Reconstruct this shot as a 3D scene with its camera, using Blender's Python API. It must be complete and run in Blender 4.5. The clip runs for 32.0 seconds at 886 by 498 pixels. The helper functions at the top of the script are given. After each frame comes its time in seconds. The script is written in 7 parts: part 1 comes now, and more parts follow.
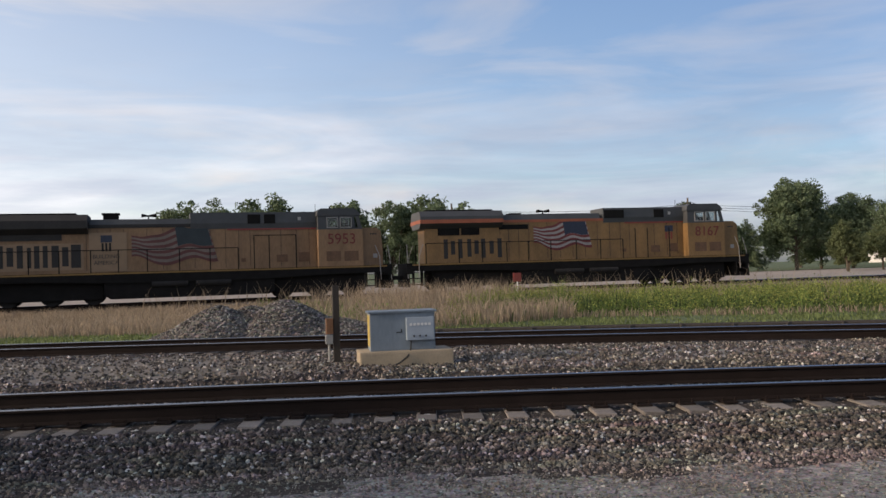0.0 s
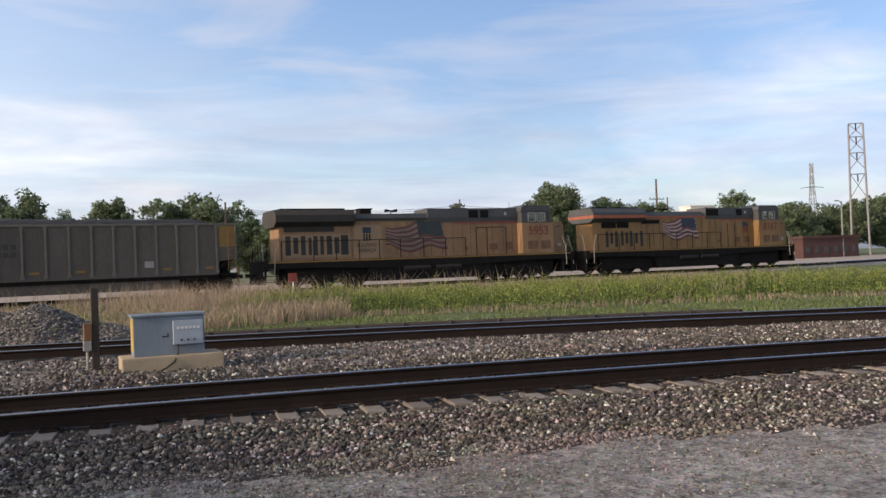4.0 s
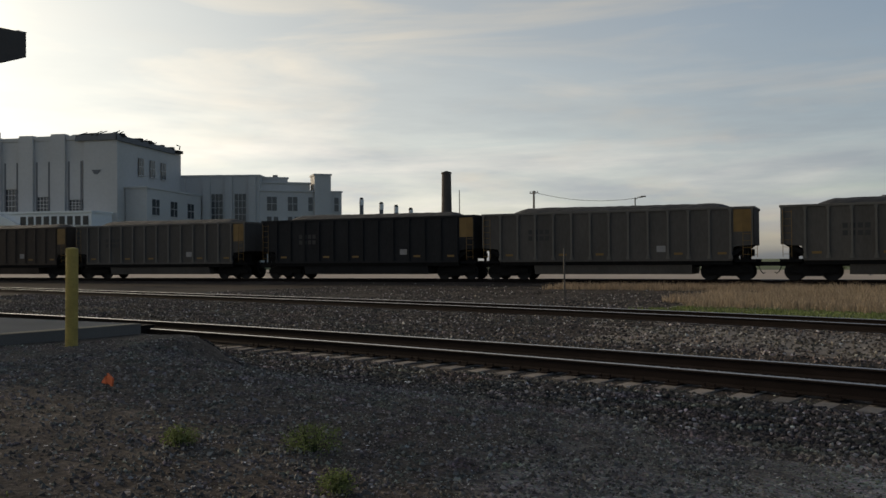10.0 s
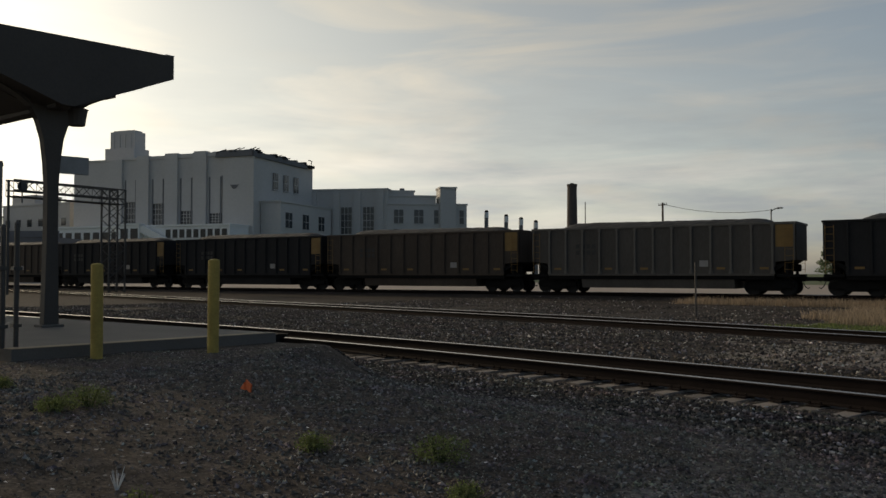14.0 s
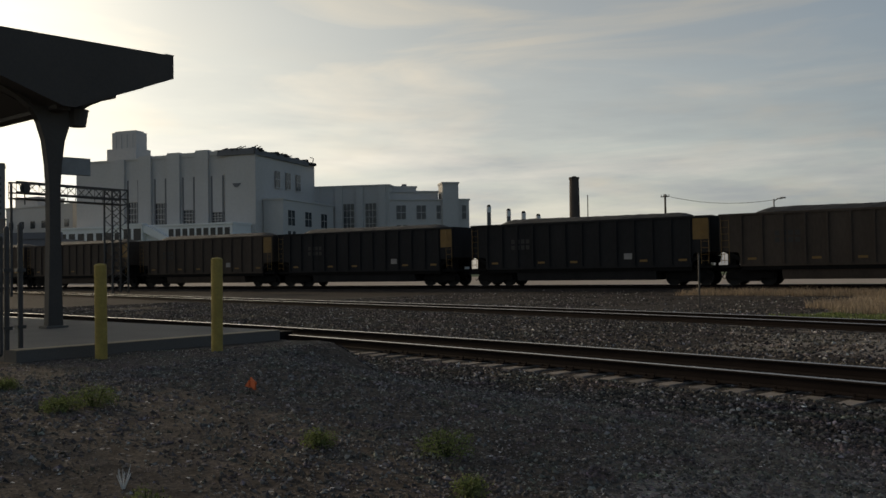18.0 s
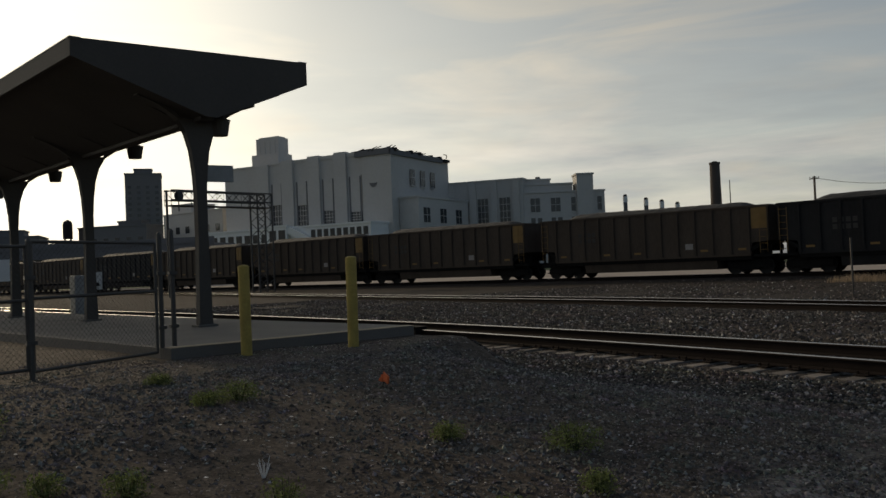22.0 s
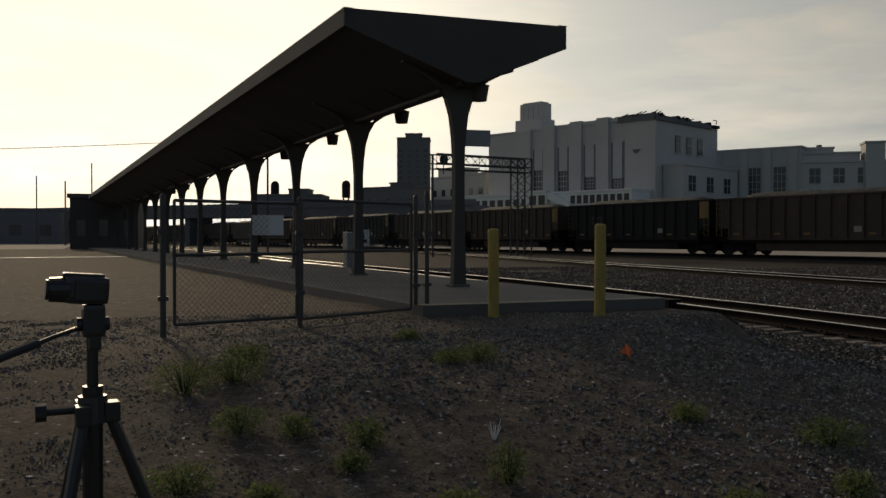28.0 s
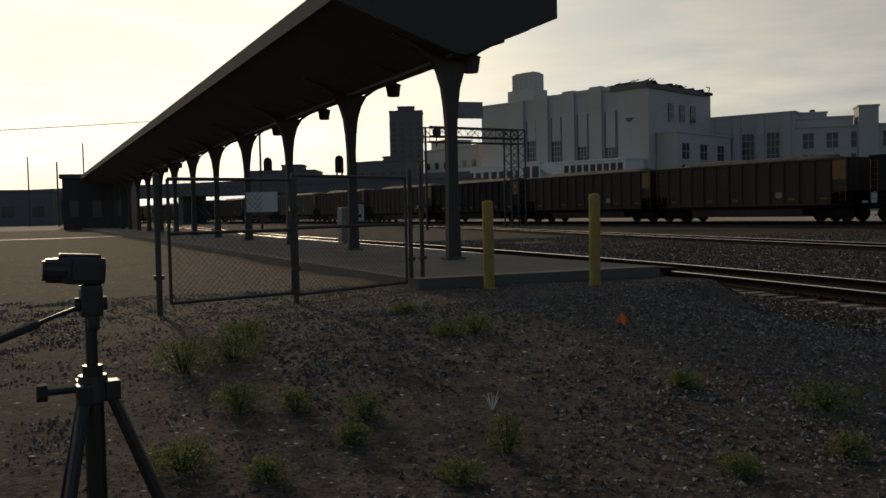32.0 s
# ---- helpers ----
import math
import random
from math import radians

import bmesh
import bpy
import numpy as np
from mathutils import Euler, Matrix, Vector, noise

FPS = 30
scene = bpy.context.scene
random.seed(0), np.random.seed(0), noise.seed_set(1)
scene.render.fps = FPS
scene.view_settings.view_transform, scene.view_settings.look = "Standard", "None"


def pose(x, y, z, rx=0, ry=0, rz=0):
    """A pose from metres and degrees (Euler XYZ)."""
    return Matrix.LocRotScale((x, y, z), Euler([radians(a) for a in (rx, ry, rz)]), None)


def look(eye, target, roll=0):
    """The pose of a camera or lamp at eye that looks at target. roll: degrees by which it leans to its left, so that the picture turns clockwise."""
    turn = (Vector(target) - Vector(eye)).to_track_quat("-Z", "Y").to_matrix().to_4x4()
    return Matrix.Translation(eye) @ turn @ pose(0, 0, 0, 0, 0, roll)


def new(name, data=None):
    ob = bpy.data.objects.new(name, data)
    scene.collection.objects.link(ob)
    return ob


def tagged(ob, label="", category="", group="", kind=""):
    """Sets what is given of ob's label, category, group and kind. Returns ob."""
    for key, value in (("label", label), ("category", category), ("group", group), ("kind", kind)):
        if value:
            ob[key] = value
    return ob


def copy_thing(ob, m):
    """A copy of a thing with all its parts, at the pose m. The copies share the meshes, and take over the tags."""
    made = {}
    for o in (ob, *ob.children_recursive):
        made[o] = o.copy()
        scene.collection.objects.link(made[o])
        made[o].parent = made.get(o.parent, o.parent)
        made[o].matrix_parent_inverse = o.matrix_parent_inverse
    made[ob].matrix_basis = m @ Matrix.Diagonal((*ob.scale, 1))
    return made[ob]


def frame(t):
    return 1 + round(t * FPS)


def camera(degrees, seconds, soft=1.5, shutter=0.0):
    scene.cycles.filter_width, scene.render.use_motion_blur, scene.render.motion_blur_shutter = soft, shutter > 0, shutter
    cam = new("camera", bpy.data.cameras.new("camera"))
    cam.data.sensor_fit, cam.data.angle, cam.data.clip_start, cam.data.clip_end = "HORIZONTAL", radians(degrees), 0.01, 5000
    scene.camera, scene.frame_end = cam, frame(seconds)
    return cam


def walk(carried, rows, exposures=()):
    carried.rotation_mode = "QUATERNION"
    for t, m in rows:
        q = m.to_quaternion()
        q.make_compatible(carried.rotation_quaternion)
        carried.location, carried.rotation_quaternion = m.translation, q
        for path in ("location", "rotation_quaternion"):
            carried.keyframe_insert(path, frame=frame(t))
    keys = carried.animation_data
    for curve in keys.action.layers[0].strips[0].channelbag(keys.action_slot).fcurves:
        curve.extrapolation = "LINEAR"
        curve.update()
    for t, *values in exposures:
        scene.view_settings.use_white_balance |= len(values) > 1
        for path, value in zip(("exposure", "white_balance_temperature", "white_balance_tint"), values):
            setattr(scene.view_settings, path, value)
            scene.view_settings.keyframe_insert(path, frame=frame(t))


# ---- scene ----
cam = camera(54.4, 32.0)
PATH = [
    (0, (0.515, -0.018, 1.585), (0.961, 1.931, 1.638), -1.8),
    (0.5, (0.517, -0.017, 1.596), (1.031, 1.915, 1.644), -1.1),
    (1, (0.519, -0.015, 1.609), (1.143, 1.884, 1.656), -1.0),
    (1.5, (0.524, -0.019, 1.598), (1.235, 1.849, 1.653), -1.4),
    (2, (0.534, -0.024, 1.592), (1.360, 1.797, 1.647), -1.5),
    (2.5, (0.541, -0.027, 1.585), (1.454, 1.752, 1.634), -1.7),
    (4.5, (0.566, -0.147, 1.587), (1.488, 1.628, 1.618), -2.3),
    (5, (0.552, -0.177, 1.589), (1.347, 1.658, 1.613), -2.1),
    (5.5, (0.522, -0.163, 1.594), (1.12, 1.745, 1.61), -2.0),
    (6, (0.472, -0.132, 1.592), (0.832, 1.835, 1.61), -1.5),
    (6.5, (0.481, -0.184, 1.598), (0.585, 1.813, 1.616), -1.0),
    (7, (0.421, -0.219, 1.604), (0.294, 1.777, 1.618), -0.7),
    (7.5, (0.398, -0.214, 1.601), (0.063, 1.758, 1.616), -0.2),
    (8, (0.364, -0.225, 1.598), (-0.152, 1.708, 1.61), 0.1),
    (8.5, (0.357, -0.272, 1.606), (-0.328, 1.607, 1.622), 0.1),
    (9, (0.341, -0.285, 1.611), (-0.491, 1.534, 1.646), -0.3),
    (9.5, (0.331, -0.309, 1.607), (-0.642, 1.438, 1.638), -0.5),
    (10, (0.281, -0.271, 1.598), (-0.817, 1.4, 1.625), -0.4),
    (10.5, (0.275, -0.282, 1.593), (-0.875, 1.354, 1.631), -0.4),
    (11, (0.279, -0.281, 1.594), (-0.889, 1.342, 1.635), -0.4),
    (11.5, (0.266, -0.278, 1.603), (-0.934, 1.322, 1.65), -0.4),
    (12, (0.262, -0.28, 1.599), (-0.99, 1.279, 1.644), -0.3),
    (12.5, (0.259, -0.289, 1.599), (-1.052, 1.221, 1.631), -0.3),
    (13, (0.259, -0.29, 1.596), (-1.073, 1.202, 1.63), -0.3),
    (13.5, (0.253, -0.293, 1.6), (-1.075, 1.201, 1.648), -0.1),
    (14, (0.259, -0.297, 1.602), (-1.067, 1.198, 1.659), 0.0),
    (14.5, (0.264, -0.294, 1.6), (-1.057, 1.207, 1.639), -0.0),
    (16.5, (0.24, -0.278, 1.599), (-1.079, 1.224, 1.647), -0.2),
    (17, (0.252, -0.279, 1.604), (-1.076, 1.216, 1.655), -0.5),
    (17.5, (0.268, -0.295, 1.603), (-1.066, 1.194, 1.65), -0.7),
    (18, (0.271, -0.293, 1.598), (-1.061, 1.198, 1.644), -0.9),
    (18.5, (0.277, -0.289, 1.596), (-1.057, 1.199, 1.646), -0.9),
    (19, (0.306, -0.278, 1.595), (-1.057, 1.185, 1.652), -0.8),
    (19.5, (0.326, -0.243, 1.597), (-1.087, 1.172, 1.624), -1.2),
    (20, (0.35, -0.237, 1.597), (-1.102, 1.138, 1.622), -2.2),
    (20.5, (0.362, -0.244, 1.603), (-1.146, 1.069, 1.658), -3.1),
    (21, (0.369, -0.249, 1.602), (-1.138, 1.065, 1.666), -2.4),
    (21.5, (0.357, -0.24, 1.599), (-1.147, 1.078, 1.65), -1.9),
    (22, (0.373, -0.242, 1.598), (-1.176, 1.022, 1.639), -2.4),
    (22.5, (0.36, -0.231, 1.6), (-1.223, 0.99, 1.638), -2.6),
    (23, (0.357, -0.206, 1.598), (-1.249, 0.984, 1.654), -1.8),
    (23.5, (0.369, -0.162, 1.594), (-1.264, 0.991, 1.645), -1.6),
    (24, (0.37, -0.116, 1.596), (-1.281, 1.013, 1.588), -1.3),
    (24.5, (0.392, -0.119, 1.589), (-1.274, 0.987, 1.537), -0.6),
    (25, (0.365, -0.119, 1.579), (-1.344, 0.92, 1.571), -0.2),
    (25.5, (0.293, -0.112, 1.588), (-1.457, 0.857, 1.589), -0.5),
    (26, (0.299, -0.051, 1.589), (-1.524, 0.771, 1.536), -0.9),
    (26.5, (0.338, -0.026, 1.588), (-1.536, 0.673, 1.556), -0.9),
    (28.5, (0.349, -0.063, 1.606), (-1.498, 0.702, 1.579), 0.1),
    (29, (0.342, -0.055, 1.594), (-1.505, 0.712, 1.545), -0.4),
    (29.5, (0.346, -0.046, 1.597), (-1.499, 0.725, 1.543), -0.8),
    (30, (0.355, -0.049, 1.598), (-1.491, 0.72, 1.552), -0.6),
    (30.5, (0.361, -0.054, 1.594), (-1.48, 0.725, 1.538), -0.6),
    (31, (0.351, -0.059, 1.593), (-1.487, 0.727, 1.529), -0.6),
    (31.5, (0.372, -0.064, 1.601), (-1.475, 0.697, 1.519), -0.9),
    (32, (0.366, -0.061, 1.603), (-1.481, 0.701, 1.515), -1.2),
]
EXPOSURE = [(0, 0.52, 6650, 16), (2, 0.65, 6700, 16), (5, 0.80, 6700, 17), (6, 0.74, 6750, 17), (7, 0.27, 6750, 15), (9, -0.22, 6900, 10), (13, -0.52, 7200, 8), (19, -0.60, 7200, 8), (20, -0.68, 7200, 8), (21, -0.85, 7200, 8), (22, -0.72, 7200, 8), (23, -0.72, 7200, 8), (24, -0.98, 7200, 9), (26, -1.0, 7300, 9), (32, -0.96, 7350, 9)]
walk(cam, [(t, look(eye, target, roll)) for t, eye, target, roll in PATH], EXPOSURE)


# ---- world and sun ----
SUN_YAW, SUN_UP = 93.0, 18.5      # degrees to the left of +y, and above the horizon


def sky_world():
    w = bpy.data.worlds.new("sky")
    w.use_nodes = True
    scene.world = w
    nt = w.node_tree
    nt.nodes.clear()
    out = nt.nodes.new("ShaderNodeOutputWorld")
    bg = nt.nodes.new("ShaderNodeBackground")
    sky = nt.nodes.new("ShaderNodeTexSky")
    sky.sky_type = "NISHITA"
    sky.sun_disc = False
    sky.sun_elevation = radians(SUN_UP)
    sky.sun_rotation = radians(-SUN_YAW)
    sky.air_density, sky.dust_density, sky.ozone_density = 1.0, 1.3, 2.2
    bg.inputs["Strength"].default_value = 0.134
    # thin streaks of cloud over the clear sky
    tc = nt.nodes.new("ShaderNodeTexCoord")
    mp = nt.nodes.new("ShaderNodeMapping")
    mp.inputs["Scale"].default_value = (1.2, 1.9, 9.0)
    mp.inputs["Rotation"].default_value = (radians(9), radians(6), radians(20))
    n1 = nt.nodes.new("ShaderNodeTexNoise")
    n1.inputs["Scale"].default_value, n1.inputs["Detail"].default_value = 1.9, 7.0
    n1.inputs["Roughness"].default_value, n1.inputs["Distortion"].default_value = 0.55, 0.7
    r1 = nt.nodes.new("ShaderNodeValToRGB")
    r1.color_ramp.elements[0].position, r1.color_ramp.elements[1].position = 0.45, 0.80
    mix = nt.nodes.new("ShaderNodeMix")
    mix.data_type = "RGBA"
    gain = nt.nodes.new("ShaderNodeMix")
    gain.data_type, gain.blend_type = "RGBA", "MULTIPLY"
    gain.inputs["Factor"].default_value = 1.0
    grey = nt.nodes.new("ShaderNodeRGBToBW")
    lift = nt.nodes.new("ShaderNodeMath")
    lift.operation, lift.inputs[1].default_value = "MULTIPLY", 1.6
    tone = nt.nodes.new("ShaderNodeCombineColor")
    fac = nt.nodes.new("ShaderNodeMath")
    fac.operation, fac.inputs[1].default_value = "MULTIPLY_ADD", 0.7
    # the veil of cloud thickens towards the low sun
    sep = nt.nodes.new("ShaderNodeSeparateXYZ")
    veil = nt.nodes.new("ShaderNodeMapRange")
    veil.inputs["From Min"].default_value, veil.inputs["From Max"].default_value = 0.35, -0.6
    veil.inputs["To Min"].default_value, veil.inputs["To Max"].default_value = 0.0, 0.55
    fac.use_clamp = True
    nt.links.new(tc.outputs["Generated"], sep.inputs["Vector"])
    nt.links.new(sep.outputs["X"], veil.inputs["Value"])
    nt.links.new(veil.outputs["Result"], fac.inputs[2])
    ln = nt.links.new
    ln(tc.outputs["Generated"], mp.inputs["Vector"])
    ln(mp.outputs["Vector"], n1.inputs["Vector"])
    ln(n1.outputs["Fac"], r1.inputs["Fac"])
    ln(r1.outputs["Color"], fac.inputs[0])
    ln(sky.outputs["Color"], grey.inputs["Color"])
    ln(grey.outputs["Val"], lift.inputs[0])
    for k in ("Red", "Green", "Blue"):
        ln(lift.outputs["Value"], tone.inputs[k])
    ln(fac.outputs["Value"], mix.inputs["Factor"])
    ln(sky.outputs["Color"], mix.inputs["A"])
    ln(tone.outputs["Color"], mix.inputs["B"])
    # low banks of grey-blue cloud with a few bright heads
    mp2 = nt.nodes.new("ShaderNodeMapping")
    mp2.inputs["Scale"].default_value = (1.5, 1.5, 11.0)
    mp2.inputs["Rotation"].default_value = (radians(-3), radians(3), 0)
    n2 = nt.nodes.new("ShaderNodeTexNoise")
    n2.inputs["Scale"].default_value, n2.inputs["Detail"].default_value = 2.6, 8.0
    n2.inputs["Roughness"].default_value = 0.6
    ln(tc.outputs["Generated"], mp2.inputs["Vector"])
    ln(mp2.outputs["Vector"], n2.inputs["Vector"])
    low = nt.nodes.new("ShaderNodeMapRange")
    low.interpolation_type = "SMOOTHSTEP"
    low.inputs["From Min"].default_value, low.inputs["From Max"].default_value = 0.30, 0.03
    ln(sep.outputs["Z"], low.inputs["Value"])
    bank = nt.nodes.new("ShaderNodeMapRange")
    bank.inputs["From Min"].default_value, bank.inputs["From Max"].default_value = 0.30, 0.62
    bank.inputs["To Max"].default_value = 0.78
    ln(n2.outputs["Fac"], bank.inputs["Value"])
    both = nt.nodes.new("ShaderNodeMath")
    both.operation = "MULTIPLY"
    ln(low.outputs["Result"], both.inputs[0])
    ln(bank.outputs["Result"], both.inputs[1])
    head = nt.nodes.new("ShaderNodeValToRGB")
    e = head.color_ramp.elements
    e[0].position, e[0].color = 0.50, (0.70, 0.79, 0.96, 1)
    e[1].position, e[1].color = 0.72, (1.25, 1.12, 1.02, 1)
    m2 = nt.nodes.new("ShaderNodeMapping")
    m2.inputs["Scale"].default_value = (1.0, 1.0, 3.6)
    n3 = nt.nodes.new("ShaderNodeTexNoise")
    n3.inputs["Scale"].default_value, n3.inputs["Detail"].default_value = 6.5, 6.0
    ln(tc.outputs["Generated"], m2.inputs["Vector"])
    ln(m2.outputs["Vector"], n3.inputs["Vector"])
    ln(n3.outputs["Fac"], head.inputs["Fac"])
    bankc = nt.nodes.new("ShaderNodeMix")
    bankc.data_type, bankc.blend_type = "RGBA", "MULTIPLY"
    bankc.inputs["Factor"].default_value = 1.0
    dull = nt.nodes.new("ShaderNodeVectorMath")
    dull.operation = "SCALE"
    dull.inputs["Scale"].default_value = 1.0
    ln(grey.outputs["Val"], dull.inputs[0])
    ln(dull.outputs["Vector"], bankc.inputs["A"])
    ln(head.outputs["Color"], bankc.inputs["B"])
    mixb = nt.nodes.new("ShaderNodeMix")
    mixb.data_type = "RGBA"
    ln(both.outputs["Value"], mixb.inputs["Factor"])
    ln(mix.outputs["Result"], mixb.inputs["A"])
    ln(bankc.outputs["Result"], mixb.inputs["B"])
    # brighter and warmer towards the sun, with a soft limit in the glare
    toward = nt.nodes.new("ShaderNodeVectorMath")
    toward.operation = "DOT_PRODUCT"
    toward.inputs[1].default_value = (-math.sin(radians(SUN_YAW)) * math.cos(radians(SUN_UP)), math.cos(radians(SUN_YAW)) * math.cos(radians(SUN_UP)), math.sin(radians(SUN_UP)))
    ln(tc.outputs["Generated"], toward.inputs[0])
    warm = nt.nodes.new("ShaderNodeValToRGB")
    w = warm.color_ramp.elements
    w[0].position, w[0].color = 0.25, (0.72, 0.76, 0.83, 1)
    w[1].position, w[1].color = 1.0, (3.6, 3.36, 2.9, 1)
    for p, c in ((0.5, (1.14, 1.15, 1.17)), (0.65, (1.17, 1.17, 1.16)), (0.80, (1.16, 1.14, 1.09)), (0.92, (1.32, 1.27, 1.16)), (0.975, (1.72, 1.64, 1.46))):
        k = w.new(p)
        k.color = (*c, 1)
    span = nt.nodes.new("ShaderNodeMapRange")
    span.inputs["From Min"].default_value, span.inputs["From Max"].default_value = -1.0, 1.0
    ln(toward.outputs["Value"], span.inputs["Value"])
    ln(span.outputs["Result"], warm.inputs["Fac"])
    tinted = nt.nodes.new("ShaderNodeMix")
    tinted.data_type, tinted.blend_type = "RGBA", "MULTIPLY"
    tinted.inputs["Factor"].default_value = 1.0
    ln(mixb.outputs["Result"], tinted.inputs["A"])
    ln(warm.outputs["Color"], tinted.inputs["B"])
    lum = nt.nodes.new("ShaderNodeRGBToBW")
    ln(tinted.outputs["Result"], lum.inputs["Color"])
    q = nt.nodes.new("ShaderNodeMath")
    q.operation, q.inputs[1].default_value = "DIVIDE", 17.0
    ln(lum.outputs["Val"], q.inputs[0])
    sq = nt.nodes.new("ShaderNodeMath")
    sq.operation, sq.inputs[1].default_value = "POWER", 3.0
    ln(q.outputs["Value"], sq.inputs[0])
    one = nt.nodes.new("ShaderNodeMath")
    one.operation, one.inputs[1].default_value = "ADD", 1.0
    ln(sq.outputs["Value"], one.inputs[0])
    root = nt.nodes.new("ShaderNodeMath")
    root.operation, root.inputs[1].default_value = "POWER", -0.3333
    ln(one.outputs["Value"], root.inputs[0])
    capped = nt.nodes.new("ShaderNodeVectorMath")
    capped.operation = "SCALE"
    ln(tinted.outputs["Result"], capped.inputs[0])
    ln(root.outputs["Value"], capped.inputs["Scale"])
    ln(capped.outputs["Vector"], bg.inputs["Color"])
    ln(bg.outputs["Background"], out.inputs["Surface"])


sky_world()
sun_data = bpy.data.lights.new("sun", "SUN")
sun_data.energy, sun_data.angle, sun_data.color = 2.3, radians(2.5), (1.0, 0.82, 0.60)
sun = new("sun", sun_data)
sun_dir = Vector((-math.sin(radians(SUN_YAW)) * math.cos(radians(SUN_UP)), math.cos(radians(SUN_YAW)) * math.cos(radians(SUN_UP)), math.sin(radians(SUN_UP))))
sun.matrix_world = look(tuple(sun_dir * 50), (0, 0, 0))


# ---- materials ----
def mat(name, color, rough=0.7, metal=0.0, dark=0.6, scale=6.0, fine=60.0, bump=0.15, amount=1.0, rand=0.0, stretch=(1, 1, 1), island=False, spec=0.5):
    """A surface with stains at one scale, grain at another, and a fine relief."""
    m = bpy.data.materials.new(name)
    m.use_nodes = True
    nt = m.node_tree
    b = nt.nodes["Principled BSDF"]
    ln = nt.links.new
    tc = nt.nodes.new("ShaderNodeTexCoord")
    mp = nt.nodes.new("ShaderNodeMapping")
    mp.inputs["Scale"].default_value = stretch
    ln(tc.outputs["Object"], mp.inputs["Vector"])
    a = nt.nodes.new("ShaderNodeTexNoise")
    a.inputs["Scale"].default_value, a.inputs["Detail"].default_value = scale, 5
    c = nt.nodes.new("ShaderNodeTexNoise")
    c.inputs["Scale"].default_value, c.inputs["Detail"].default_value = fine, 3
    for n in (a, c):
        ln(mp.outputs["Vector"], n.inputs["Vector"])
    add = nt.nodes.new("ShaderNodeMath")
    add.operation = "MULTIPLY_ADD"
    add.inputs[1].default_value = 0.4
    ln(c.outputs["Fac"], add.inputs[0])
    half = nt.nodes.new("ShaderNodeMath")
    half.operation, half.inputs[1].default_value = "MULTIPLY", 0.6
    ln(a.outputs["Fac"], half.inputs[0])
    ln(half.outputs["Value"], add.inputs[2])
    ramp = nt.nodes.new("ShaderNodeValToRGB")
    ramp.color_ramp.elements[0].position, ramp.color_ramp.elements[1].position = 0.5 - 0.22 * amount, 0.5 + 0.2 * amount
    ramp.color_ramp.elements[0].color = (*[v * dark for v in color], 1)
    ramp.color_ramp.elements[1].color = (*color, 1)
    ln(add.outputs["Value"], ramp.inputs["Fac"])
    col = ramp.outputs["Color"]
    if rand:
        src = nt.nodes.new("ShaderNodeNewGeometry" if island else "ShaderNodeObjectInfo")
        hsv = nt.nodes.new("ShaderNodeHueSaturation")
        rng = nt.nodes.new("ShaderNodeMapRange")
        rng.inputs["To Min"].default_value, rng.inputs["To Max"].default_value = 1 - rand, 1 + rand
        ln(src.outputs["Random Per Island" if island else "Random"], rng.inputs["Value"])
        ln(rng.outputs["Result"], hsv.inputs["Value"])
        ln(col, hsv.inputs["Color"])
        col = hsv.outputs["Color"]
    ln(col, b.inputs["Base Color"])
    b.inputs["Roughness"].default_value, b.inputs["Metallic"].default_value = rough, metal
    b.inputs["Specular IOR Level"].default_value = spec
    if bump:
        bp = nt.nodes.new("ShaderNodeBump")
        bp.inputs["Strength"].default_value, bp.inputs["Distance"].default_value = bump, 0.02
        ln(add.outputs["Value"], bp.inputs["Height"])
        ln(bp.outputs["Normal"], b.inputs["Normal"])
    return m


def glow(name, color, strength):
    m = bpy.data.materials.new(name)
    m.use_nodes = True
    b = m.node_tree.nodes["Principled BSDF"]
    b.inputs["Base Color"].default_value = (*color, 1)
    b.inputs["Emission Color"].default_value = (*color, 1)
    b.inputs["Emission Strength"].default_value = strength
    return m


def stone_mat(name, stops):
    """Broken stone: every stone takes its own tone, with grain and chips."""
    m = mat(name, (0.2, 0.2, 0.2), 0.9, scale=14, fine=70, bump=0.25, spec=0.3)
    nt = m.node_tree
    b = nt.nodes["Principled BSDF"]
    geo = nt.nodes.new("ShaderNodeNewGeometry")
    ramp = nt.nodes.new("ShaderNodeValToRGB")
    el = ramp.color_ramp.elements
    while len(el) < len(stops):
        el.new(0.5)
    for e, (p, c) in zip(el, stops):
        e.position, e.color = p, (*c, 1)
    n = nt.nodes.new("ShaderNodeTexNoise")
    n.inputs["Scale"].default_value, n.inputs["Detail"].default_value = 25, 4
    mul = nt.nodes.new("ShaderNodeMix")
    mul.data_type, mul.blend_type = "RGBA", "MULTIPLY"
    mul.inputs["Factor"].default_value = 0.55
    ln = nt.links.new
    ln(geo.outputs["Random Per Island"], ramp.inputs["Fac"])
    ln(ramp.outputs["Color"], mul.inputs["A"])
    ln(n.outputs["Color"], mul.inputs["B"])
    gain = nt.nodes.new("ShaderNodeHueSaturation")
    gain.inputs["Value"].default_value, gain.inputs["Saturation"].default_value = 1.25, 0.9
    ln(mul.outputs["Result"], gain.inputs["Color"])
    ln(gain.outputs["Color"], b.inputs["Base Color"])
    return m


